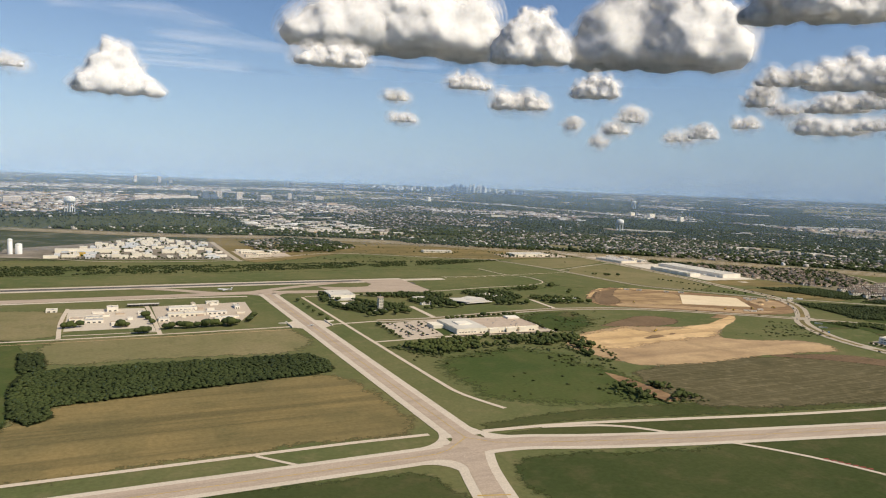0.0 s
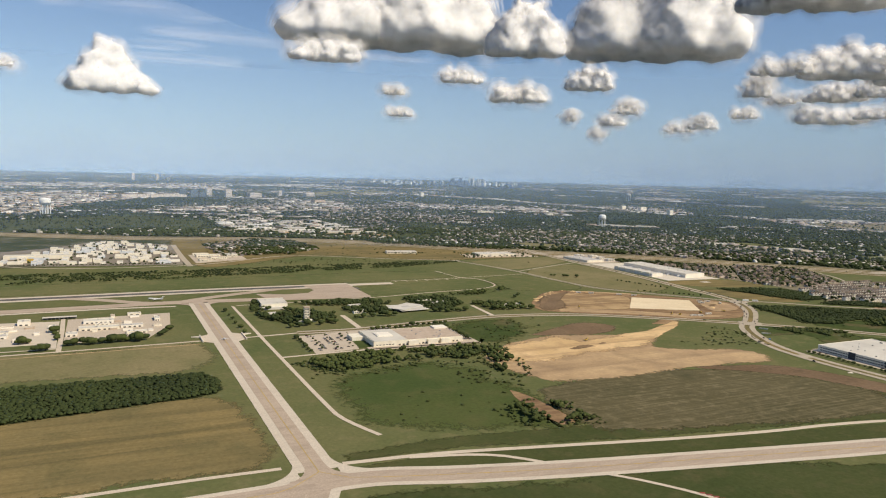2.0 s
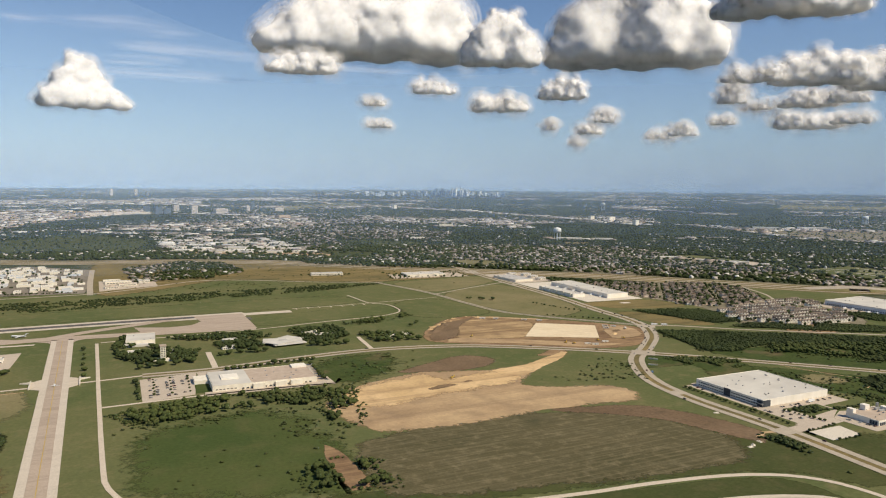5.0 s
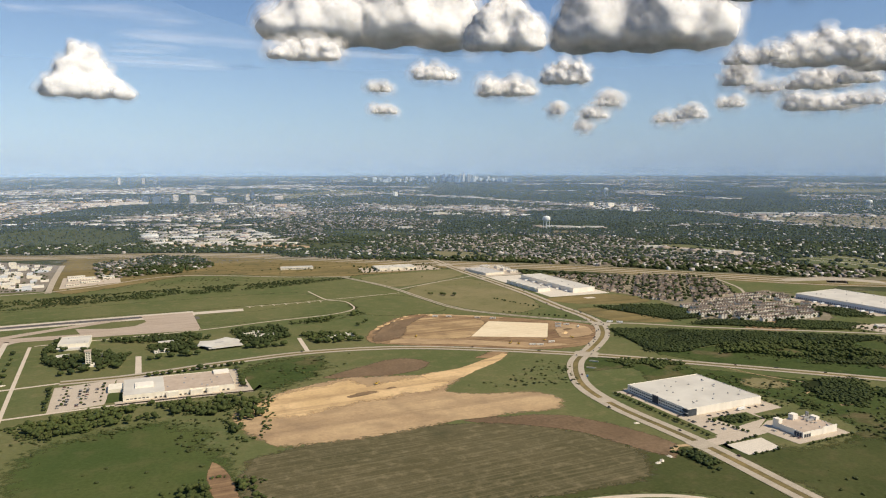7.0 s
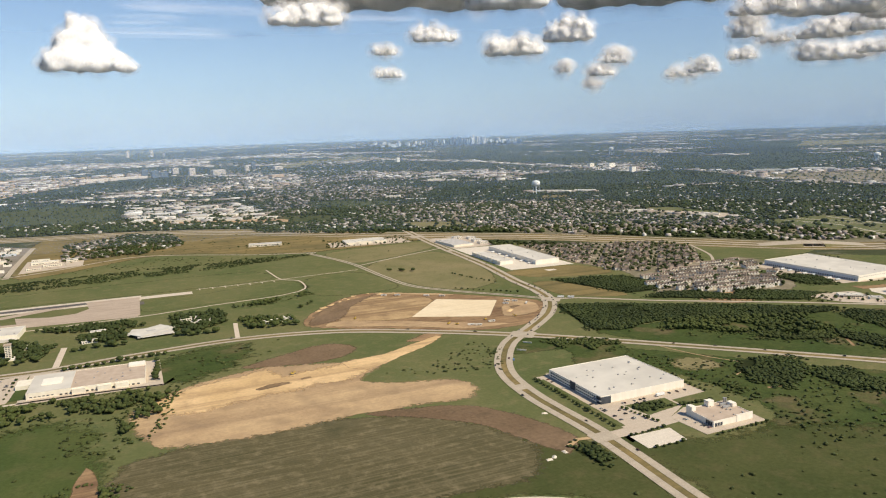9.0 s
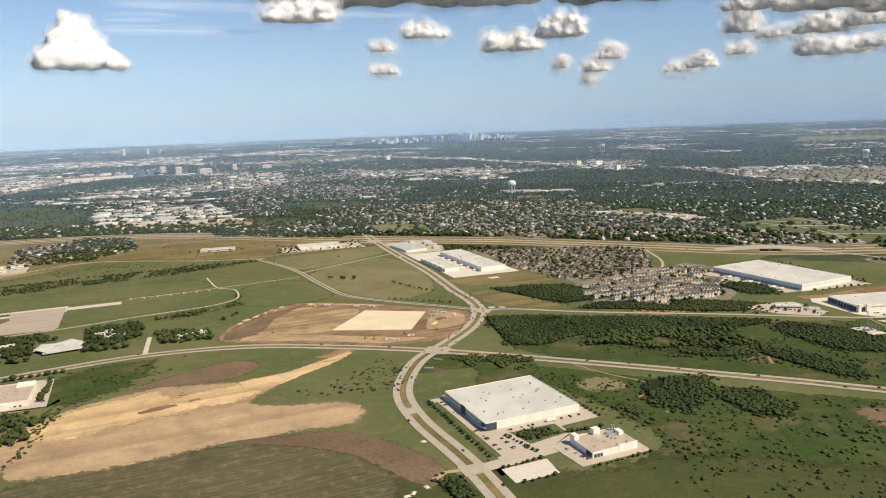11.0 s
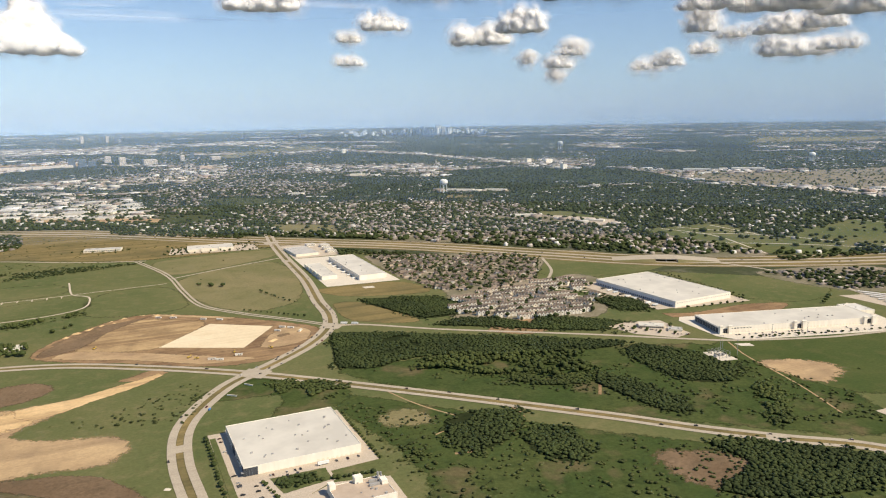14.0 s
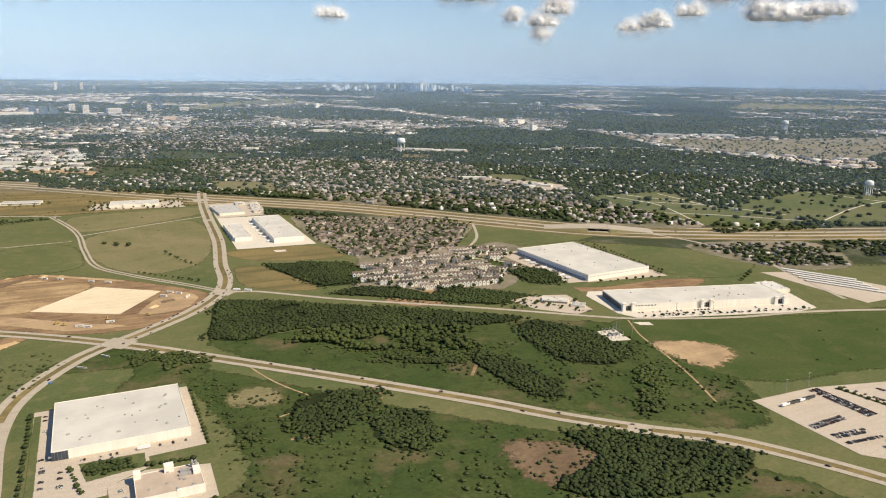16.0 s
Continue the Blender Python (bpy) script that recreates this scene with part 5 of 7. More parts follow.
part("penthouse", join(box(-7.6, -1.6, 1.1, -4.4, 1.8, 1.35), box(-7.3, -1.3, 1.35, -4.7, 1.5, 1.4)), WHITE_WALL, bg, "white roof enclosure")
part("end_block", box(6.6, 3.0, 0, 9.55, 5.25, 1.35), WHITE_WALL, bg, "white end block")
for u in (-2.4, 1.7, 4.6):
    part("bay", box(u, -5.9, 0, u + 2.2, -5.28, 0.95), CREAM_WALL, bg)
part("annexe", box(-12.2, 1.0, 0, -9.6, 4.8, 0.75), CREAM_WALL, bg, "lower cream annexe")
panes(bg, "s", 19.2, 10.6, -4.6, 8.8, 0.08, 0.35, 16, DARK_METAL, "dock_door", 0.5, 0.02, "dark dock door")
panes(bg, "s", 19.2, 10.6, -9.2, -5.2, 0.3, 0.45, 6, GLASS_DARK, fill=0.6)

# airport offices
hg = hall("hangar", 58.6, 184.2, 6.4, 8.4, 1.25, -4, CREAM_WALL, WHITE_ROOF, "pale hangar beside the taxiway", "hangar", 3, 42)
panes(hg, "s", 6.4, 8.4, -2.9, 2.9, 0.15, 0.5, 8, GLASS_DARK, fill=0.7)
part("lean_to", box(-3.6, -5.6, 0, 2.8, -4.22, 0.55), METAL_ROOF, hg, "lower shed along the front")
tw = thing("control_tower", 61.8, 162.3, 0, 0, "square tan office tower with rows of windows", "tower")
part("shaft", box(-0.55, -0.55, 0, 0.55, 0.55, 3.2), CREAM_WALL, tw)
part("cap", box(-0.68, -0.68, 3.2, 0.68, 0.68, 3.42), TAN_ROOF, tw)
part("mast", tube(0, 0, 3.42, 4.1, 0.03, 0.02, 6), STEEL, tw)
for k in range(7):
    for s in (-1, 1):
        part("window", box(-0.42 if s < 0 else 0.08, -0.57, 0.5 + 0.38 * k, -0.08 if s < 0 else 0.42, -0.54, 0.68 + 0.38 * k), GLASS_DARK, tw)
        part("window", box(-0.57, -0.42 if s < 0 else 0.08, 0.5 + 0.38 * k, -0.54, -0.08 if s < 0 else 0.42, 0.68 + 0.38 * k), GLASS_DARK, tw)
part("podium", box(-2.0, -0.9, 0, 1.9, 0.9, 0.5), WHITE_WALL, tw, "low white podium")
of = thing("office_pavilion", 89.2, 169.8, 0, 12, "low white pavilion with crossed roof planes", "building")
part("wall", box(-4.0, -2.6, 0, 4.0, 2.6, 0.5), GLASS_DARK, of)
for a, z in ((24, 0.72), (-24, 0.62)):
    part("roof_plane", box(-4.6, -2.6, z - 0.12, 4.6, 2.6, z, a), WHITE_ROOF, of)
part("front_canopy", box(-3.4, -4.6, 0.42, 4.4, -2.4, 0.52, -6), WHITE_ROOF, of)
part("light_well", box(-1.0, -0.6, 0.725, 1.0, 0.6, 0.76), GREY_ROOF, of)
for x, y, sx, sy in ((116.6, 165.4, 6.0, 1.5), (119.6, 166.8, 2.4, 2.0), (100.5, 174, 5, 2), (98, 178.5, 4, 1.6), (78, 176.5, 3.4, 1.6), (76.5, 168.5, 3.2, 1.4), (64.6, 170, 3, 1.6), (56.5, 172, 2.6, 1.6)):
    o = hall("office_block", x, y, sx, sy, 0.6, 4, WHITE_WALL, WHITE_ROOF if x > 110 else GREY_ROOF, "low pale office among trees", "building", 1, int(x), "airport offices")
    panes(o, "s", sx, sy, -sx * 0.45, sx * 0.45, 0.15, 0.4, 6, GLASS_DARK, fill=0.6)

# works compound
lot([(-4.6, 156), (-4.4, 180), (11, 178.5), (11.6, 152), (8, 152.4), (8, 156)], SHOULDER, "pale gravel works yard", 0.04)
lot([(12.6, 155.4), (12.6, 180), (34, 182), (33, 168), (28, 156)], LOT, "pale paved works yard", 0.04)
paved("road", strip([(-5.2, 149.4), (-5.4, 165), (-4.6, 181)], 0.8, 0.05), CONCRETE, "pale yard road", "road")
paved("road", strip([(12.1, 148.8), (12.0, 165), (11.6, 181)], 0.9, 0.05), CONCRETE, "pale yard road", "road")
paved("road", strip([(-4.6, 151.8), (11.8, 151.4)], 0.5, 0.048), CONCRETE, "pale yard road", "road")
for k, (x0, y0, x1, y1, h, wall, roof) in enumerate((
        (-3.9, 165.6, -1.3, 168.2, 0.55, CREAM_WALL, TAN_ROOF), (-1.0, 163.2, 2.4, 165.8, 0.6, WHITE_WALL, GREY_ROOF), (-0.9, 167.5, 2.4, 169.4, 0.5, CREAM_WALL, GREY_ROOF),
        (3.2, 175.6, 5.5, 178.0, 1.0, WHITE_WALL, WHITE_ROOF), (15.8, 173.6, 21.8, 176.4, 0.7, WHITE_WALL, WHITE_ROOF),
        (15.0, 166.4, 22.8, 168.8, 0.65, CREAM_WALL, WHITE_ROOF), (23.1, 167.4, 27.5, 169.4, 0.55, WHITE_WALL, GREY_ROOF), (12.8, 161.6, 14.9, 164.0, 0.6, WHITE_WALL, WHITE_ROOF),
        (9.3, 170.6, 10.6, 172.0, 0.6, WHITE_WALL, WHITE_ROOF), (-8.7, 177.2, -6.5, 179.4, 0.6, WHITE_WALL, WHITE_ROOF), (24.8, 181.0, 27.7, 182.8, 0.5, CREAM_WALL, WHITE_ROOF),
        (30.1, 173.0, 31.2, 176.4, 0.7, WHITE_WALL, WHITE_ROOF), (24, 161, 28, 162.6, 0.5, CREAM_WALL, METAL_ROOF), (18, 171, 21, 172.2, 0.45, CREAM_WALL, METAL_ROOF))):
    o = hall("works_shed", (x0 + x1) / 2, (y0 + y1) / 2, x1 - x0, y1 - y0, h, 0, wall, roof, "pale flat-roofed works shed in the yard", "shed", 2, 60 + k, "works sheds")
    panes(o, "s", x1 - x0, y1 - y0, -(x1 - x0) * 0.45, (x1 - x0) * 0.45, 0.05, 0.32, max(2, int(x1 - x0)), DARK_METAL, "door", 0.5)
yard_rnd = random.Random(19)
for k in range(20):
    x, y = (yard_rnd.uniform(-3.6, 10.2), yard_rnd.uniform(158, 176)) if k < 9 else (yard_rnd.uniform(13.4, 31), yard_rnd.uniform(158, 180))
    hall("works_shed", x, y, yard_rnd.uniform(0.9, 2.6), yard_rnd.uniform(0.6, 1.2), yard_rnd.uniform(0.3, 0.6), yard_rnd.choice((0, 90, 0, 4)), yard_rnd.choice((CREAM_WALL, WHITE_WALL, TAN_ROOF)), yard_rnd.choice((WHITE_ROOF, TAN_ROOF, GREY_ROOF)), "small pale hut in the works yard", "shed", 0, k, "works huts")
op = thing("carport", 10.9, 181.2, 0, 0, "long open vehicle shelter with a white roof", "shelter")
part("roof", box(-3.4, -0.6, 0.5, 3.4, 0.6, 0.58), WHITE_ROOF, op)
part("back_wall", box(-3.35, 0.5, 0, 3.35, 0.56, 0.5), DARK_METAL, op)
for i in range(9):
    part("post", box(-3.3 + i * 0.82, -0.56, 0, -3.24 + i * 0.82, -0.5, 0.5), STEEL, op)

# taxiway bridge over the perimeter road
br = thing("taxiway_bridge", 41.75, 151.2, 0, 0, "concrete taxiway bridge with wing walls", "bridge")
for s in (-1, 1):
    part("parapet", box(s * 4.2 - 0.12, -3.0, 0.0, s * 4.2 + 0.12, 3.0, 0.3), LOT_WHITE, br)
    part("deck_shoulder", prism([(s * 2.4, -4.0), (s * 4.1, -2.6), (s * 4.1, 2.6), (s * 2.4, 4.0)] if s > 0 else [(s * 2.4, 4.0), (s * 4.1, 2.6), (s * 4.1, -2.6), (s * 2.4, -4.0)], 0.02, 0.066), CONCRETE, br)
    part("wing_wall", prism([(s * 4.2, 1.2), (s * 6.0, 2.1), (s * 4.2, 2.3)] if s > 0 else [(s * 4.2, 2.3), (s * 6.0, 2.1), (s * 4.2, 1.2)], 0.0, 0.22), LOT_WHITE, br)

# motorway bridge: the carriageways rise over a street
mb = thing("motorway_bridge", 305.0, 176.0, 0, -34, "low concrete bridge carrying the motorway over a street", "bridge")
part("deck", box(-3.4, -3.9, 0.72, 3.4, 3.9, 0.86), ROAD, mb)
for x in (-3.3, 0.0, 3.3):
    for y in (-3.2, 0.0, 3.2):
        part("pier", box(x - 0.12, y - 0.4, 0, x + 0.12, y + 0.4, 0.72), CONCRETE, mb)
for sd in (-1, 1):
    part("railing", box(-3.4, sd * 3.9 - 0.05, 0.86, 3.4, sd * 3.9 + 0.05, 1.0), CONCRETE, mb)
    part("abutment", box(sd * 3.4 - 0.1, -3.9, 0, sd * 3.4 + 0.1, 3.9, 0.86), CONCRETE, mb)
    ends = [(sd * 3.5, -3.8, 0.86), (sd * 3.5, 3.8, 0.86), (sd * 17, 3.4, 0.07), (sd * 17, -3.4, 0.07), (sd * 3.5, -5.6, 0.03), (sd * 3.5, 5.6, 0.03), (sd * 17, 3.6, 0.03), (sd * 17, -3.6, 0.03)]
    part("ramp", (ends, [(0, 1, 2, 3)] if sd < 0 else [(3, 2, 1, 0)]), ROAD, mb)
    bank_ob = part("embankment", (ends, [(0, 3, 7, 4), (1, 5, 6, 2), (0, 4, 5, 1)]), GRASS_TAN, mb)
    bank_ob.data.attributes.new("cover", "FLOAT", "POINT").data.foreach_set("value", [1.0] * 8)


# water towers
def water_tower(x, y, h, r):
    e = thing("water_tower", x, y, 0, 0, "white water tower on a ring of columns", "water tower", "water towers")
    part("tank", lathe([(0.0, h), (r * 0.5, h * 0.985), (r * 0.9, h * 0.93), (r, h * 0.86), (r, h * 0.7), (r * 0.9, h * 0.63), (r * 0.3, h * 0.58), (0.0, h * 0.575)], 24), TANK_WHITE, e, smooth=True)
    for i in range(6):
        a = i * math.pi / 3
        part("leg", tube(r * 0.85 * math.cos(a), r * 0.85 * math.sin(a), 0, h * 0.68, r * 0.07, r * 0.06, 8), TANK_WHITE, e)
    part("riser", tube(0, 0, 0, h * 0.6, r * 0.16, r * 0.16, 10), TANK_WHITE, e)
    part("walkway", lathe([(r * 1.0, h * 0.7), (r * 1.1, h * 0.7), (r * 1.1, h * 0.72), (r * 1.0, h * 0.72)], 24), STEEL, e)


water_tower(336, 415.6, 9.2, 2.6)
water_tower(455, 188.5, 6.6, 1.75)
water_tower(757.5, 483.7, 9.5, 3.0)
water_tower(738, 883, 12.5, 3.4)
water_tower(-15, 566, 12, 3.6)
for i, (x, y, h, r) in enumerate(((-26.3, 299, 5.2, 0.8), (-23.6, 299, 3.6, 1.1))):
    s = thing("silo", x, y, 0, 0, "white cylindrical silo beside a depot", "silo", "silos")
    part("shell", lathe([(r, 0), (r, h), (r * 0.5, h * 1.06), (0, h * 1.08)], 20), TANK_WHITE, s, smooth=True)
    part("band", lathe([(r * 1.02, h * 0.9), (r * 1.02, h * 0.93), (r, h * 0.93)], 20), STEEL, s)

# industrial estate
rnd = random.Random(8)
EST = [(-14, 284), (45, 277), (45, 340), (20, 366), (0, 330)]
hall("industrial_shed", -1.5, 303.5, 22, 4.2, 1.3, 1, CREAM_WALL, WHITE_ROOF, "long cream factory shed", "shed", 6, 70, "industrial estate")
KINDS = []
for k, (sx, sy, h, wl, rf) in enumerate(((4, 2.0, 0.8, WHITE_WALL, WHITE_ROOF), (4.6, 2.2, 0.9, CREAM_WALL, METAL_ROOF), (2.6, 1.8, 0.7, WHITE_WALL, GREY_ROOF), (5, 1.8, 0.8, BLUE_WALL, METAL_ROOF), (3, 2.6, 1.1, CREAM_WALL, WHITE_ROOF))):
    KINDS.append([hall("industrial_shed", 0, 0, sx, sy, h, 0, wl, rf, "pale flat-roofed industrial shed", "shed", 1, 80 + k, "industrial estate"), False])
for x, y in spread(EST, 5.2, 0.4, 0, 21, 0.85):
    kd = KINDS[rnd.randrange(5)]
    m = pose(x, y, 0, 0, 0, rnd.choice((0, 90, 2, 88)))
    if kd[1]:
        copy_thing(kd[0], m)
    else:
        kd[0].matrix_basis, kd[1] = m, True
yb = thing("yellow_shed", -3.2, 291.5, 0, 0, "bright yellow corrugated shed", "shed", "industrial estate")
part("wall", rect_ring(2.0, 2.6, 1.2), PAINT_YELLOW, yb)
part("roof", box(-0.95, -1.25, 1.06, 0.95, 1.25, 1.12), PAINT_YELLOW, yb)


scatter("street_trees", COPSE, spread(EST, 4.0, 0.5, 0.1, 23, 0.6), (0.6, 1.3), LEAF_DARK, 23, "dark trees between industrial sheds", "trees")


# ---- houses ----
def gable(sx, sy, h0, h1, over=0.08, at=(0, 0)):
    a, b = sx / 2 + over, sy / 2 + over
    x, y = at
    t = 0.03
    v = [(x - a, y - b, h0), (x + a, y - b, h0), (x + a, y + b, h0), (x - a, y + b, h0), (x - a, y, h1), (x + a, y, h1),
         (x - a, y - b, h0 - t), (x + a, y - b, h0 - t), (x + a, y + b, h0 - t), (x - a, y + b, h0 - t)]
    return v, [(0, 1, 5, 4), (2, 3, 4, 5), (9, 8, 7, 6), (0, 6, 7, 1), (2, 8, 9, 3), (1, 7, 8, 2, 5), (3, 9, 6, 0, 4)]


def hip(sx, sy, h0, h1, over=0.08):
    a, b = sx / 2 + over, sy / 2 + over
    r = max(0.1, a - b * 0.9)
    v = [(-a, -b, h0), (a, -b, h0), (a, b, h0), (-a, b, h0), (-r, 0, h1), (r, 0, h1)]
    return v, [(0, 1, 5, 4), (2, 3, 4, 5), (1, 2, 5), (3, 0, 4), (3, 2, 1, 0)]


def build_house(k):
    sx, sy, h = ((1.9, 1.3, 0.42), (1.6, 1.5, 0.7), (2.2, 1.4, 0.42), (1.5, 1.2, 0.68))[k]
    e = thing("house", 0, 0, 0, 0, "brick family house with a grey-brown shingle roof", "house", "houses")
    part("wall", box(-sx / 2, -sy / 2, 0, sx / 2, sy / 2, h), BRICK_WALL, e)
    part("roof", hip(sx, sy, h, h + 0.42) if k % 2 else gable(sx, sy, h, h + 0.4), SHINGLE, e)
    wing = join(box(sx * 0.1, -sy / 2 - 0.5, 0, sx * 0.1 + 0.75, -sy / 2, h))
    part("garage", wing, BRICK_WALL, e)
    v, f = gable(0.9, 0.75, h, h + 0.26, 0.05)
    part("garage_roof", ([(-y + sx * 0.1 + 0.37, x - sy / 2 - 0.15, z) for x, y, z in v], f), SHINGLE, e)
    for u in (-0.35, -0.12):
        part("window", box(sx * u, -sy / 2 - 0.015, 0.14, sx * u + 0.18, -sy / 2 + 0.01, 0.32), GLASS_DARK, e)
    for piece in e.children:
        piece.data.transform(Matrix.Diagonal((1, 1, 1.15, 1)))
    return e


def build_flats(k):
    n = (4, 5, 3)[k]
    L = n * 0.95
    e = thing("apartment_block", 0, 0, 0, 0, "two-storey apartment block with white gables and grey-brown roof", "apartments", "apartment blocks")
    part("wall", box(-L / 2, -0.6, 0, L / 2, 0.6, 0.72), WHITE_WALL, e)
    part("roof", gable(L, 1.2, 0.72, 1.08, 0.06), SHINGLE, e)
    for i in range(n):
        x = -L / 2 + 0.95 * (i + 0.5)
        part("gable_front", ([(x - 0.33, -0.84, 0), (x + 0.33, -0.84, 0), (x + 0.33, -0.84, 0.72), (x, -0.84, 0.98), (x - 0.33, -0.84, 0.72), (x - 0.33, -0.55, 0), (x + 0.33, -0.55, 0), (x + 0.33, -0.2, 0.72), (x, 0, 0.98), (x - 0.33, -0.2, 0.72)],
                             [(0, 1, 2, 3, 4), (1, 6, 7, 2), (5, 0, 4, 9)]), WHITE_WALL, e, "white gable front")
        v, f = [(x - 0.37, -0.86, 0.69), (x, -0.86, 1.0), (x + 0.37, -0.86, 0.69), (x - 0.37, -0.1, 0.69), (x, 0.05, 1.0), (x + 0.37, -0.1, 0.69)], [(0, 1, 4, 3), (1, 2, 5, 4)]
        part("gable_roof", (v, f), SHINGLE, e)
        for z in (0.46,):
            part("window", box(x - 0.11, -0.855, z, x + 0.11, -0.835, z + 0.17), GLASS_DARK, e)
    for piece in e.children:
        piece.data.transform(Matrix.Diagonal((1, 1, 1.4, 1)))
    return e


class Copies:
    """The first of each kind stands where it is first wanted; the rest are copies."""

    def __init__(self, kinds):
        self.kinds, self.used = kinds, [False] * len(kinds)

    def put(self, k, m):
        if self.used[k]:
            return copy_thing(self.kinds[k], m)
        self.used[k] = True
        self.kinds[k].matrix_basis = m
        return self.kinds[k]


HOUSES = Copies([build_house(k) for k in range(4)])
FLATS = Copies([build_flats(k) for k in range(3)])
rnd = random.Random(31)
ESTATE = [(222, 228), (234, 224), (262, 210), (270, 201), (254, 173), (240, 167), (228, 163), (221, 172), (219, 196)]
street_trees = []
n = 0
for i in range(-14, 15):
    for j in range(-12, 13):
        u, w = i * 2.6 + rnd.uniform(-0.2, 0.2), j * 2.8 + (0.5 if j % 2 else -0.5) + rnd.uniform(-0.15, 0.15)
        a = radians(-40)
        x, y = 243 + u * math.cos(a) - w * math.sin(a), 196 + u * math.sin(a) + w * math.cos(a)
        if not inside(x, y, ESTATE) or i % 7 == 3:
            continue
        if rnd.random() < 0.8:
            HOUSES.put(rnd.randrange(4), pose(x, y, 0, 0, 0, rnd.choice((-14, -10, -18, 76, -104)) + rnd.uniform(-3, 3)))
            n += 1
        for k in range(3):
            street_trees.append((x + rnd.choice((-1, 1)) * rnd.uniform(0.9, 1.7), y + rnd.choice((-1, 1)) * rnd.uniform(0.9, 1.6)))
BLOCKS = [(222, 163), (236, 163), (252, 168), (264, 170), (258, 152), (250.5, 138), (241, 131.5), (222, 135.5), (215, 150)]
for i in range(-6, 7):
    for j in range(-9, 10):
        a = radians(-48)
        u, w = i * 5.4 + rnd.uniform(-0.5, 0.5) + (2 if j % 2 else 0), j * 2.75 + rnd.uniform(-0.2, 0.2)
        x, y = 240 + u * math.cos(a) - w * math.sin(a), 150 + u * math.sin(a) + w * math.cos(a)
        if not inside(x, y, BLOCKS):
            continue
        if inside(x, y, [(247, 154), (252, 158), (257, 150), (252, 144)]):
            continue
        FLATS.put(rnd.randrange(3), pose(x, y, 0, 0, 0, rnd.choice((-12, -12, -14, -10, -12, -60)) + rnd.uniform(-2, 2)))
        street_trees.append((x + rnd.uniform(-2.4, 2.4), y + rnd.uniform(0.9, 1.5)))
        for q in range(2):
            street_trees.append((x + rnd.uniform(-2.6, 2.6), y - rnd.uniform(1.0, 1.7)))
scatter("street_trees", COPSE, street_trees, (0.75, 1.5), LEAF_DARK, 91, "dark green trees between the houses", "trees")
sheet("lawn", [(248, 155), (252, 158), (257, 151), (252, 145)], 0.04, GRASS_RICH, 0.5, label="green lawn between apartment blocks")
for k in range(-3, 5):
    a = radians(-40)
    d = Vector((math.cos(a), math.sin(a)))
    nrm = Vector((-d.y, d.x))
    c = Vector((243, 196)) + nrm * (k * 5.6 + 1.4)
    pts = [c + d * s for s in np.arange(-34, 35, 2.0) if inside(*(c + d * s), ESTATE)]
    if len(pts) > 3:
        paved("street", strip([(p.x, p.y) for p in pts], 0.7, 0.04), ROAD, "narrow concrete street between houses", "road")
for k in range(-3, 4):
    a = radians(-48)
    d = Vector((math.cos(a), math.sin(a)))
    nrm = Vector((-d.y, d.x))
    c = Vector((240, 150)) + nrm * (k * 5.5 + 1.4)
    pts = [c + d * s for s in np.arange(-34, 35, 2.0) if inside(*(c + d * s), BLOCKS)]
    if len(pts) > 3:
        paved("street", strip([(p.x, p.y) for p in pts], 0.9, 0.041), LOT, "pale parking lane between apartment blocks", "road")


# ---- buildings between airfield and motorway ----
lot([(50.5, 276), (70, 284), (70, 304), (50.5, 304)], LOT, "pale car park round low halls", 0.04)
for k, (x, y, sx, sy, h, rf) in enumerate(((57, 296, 9, 3.2, 0.9, WHITE_ROOF), (60, 289.5, 6, 3.6, 0.8, TAN_ROOF), (66, 297, 4, 5, 0.8, GREY_ROOF), (54.5, 283.5, 4.5, 3, 0.7, TAN_ROOF), (55, 303, 6, 2.4, 0.7, WHITE_ROOF))):
    o = hall("community_hall", x, y, sx, sy, h, 4, CREAM_WALL, rf, "low cream hall with a flat roof", "building", 3, 110 + k, "halls")
    panes(o, "s", sx, sy, -sx * 0.45, sx * 0.45, 0.2, 0.5, 8, GLASS_DARK, fill=0.6)


# ---- the town beyond ----
def far_houses(name, places, size, high, mat, seed, label, turn=-40, flat=False, slim=0.7, wide=1.0):
    rr = random.Random(seed)
    vs, fs = [], []
    for x, y in places:
        s = rr.uniform(*size)
        a, b = s * 0.5, s * 0.5 * rr.uniform(slim, wide)
        h = rr.uniform(*high)
        t = radians(turn + rr.choice((0, 90, 0, 90, 0, 90, rr.uniform(0, 90)) if not flat else (0, 0, 0, 90)))
        c, w = math.cos(t), math.sin(t)
        k = len(vs)
        top = h if flat else h * 0.6
        for z in (0.0, top):
            for p, q in ((-a, -b), (a, -b), (a, b), (-a, b)):
                vs.append((x + c * p - w * q, y + w * p + c * q, z))
        tri = [(0, 1, 5), (0, 5, 4), (1, 2, 6), (1, 6, 5), (2, 3, 7), (2, 7, 6), (3, 0, 4), (3, 4, 7)]
        if flat:
            tri += [(4, 5, 6), (4, 6, 7)]
        else:
            vs += [(x - c * a, y - w * a, h), (x + c * a, y + w * a, h)]
            tri += [(4, 5, 9), (4, 9, 8), (6, 7, 8), (6, 8, 9), (5, 6, 9), (7, 4, 8)]
        fs += [(p + k, q + k, r + k) for p, q, r in tri]
    if not vs:
        return None
    return tagged(new(name, tri_mesh(name, np.array(vs), np.array(fs), mat)), label, "houses", kind="stuff")


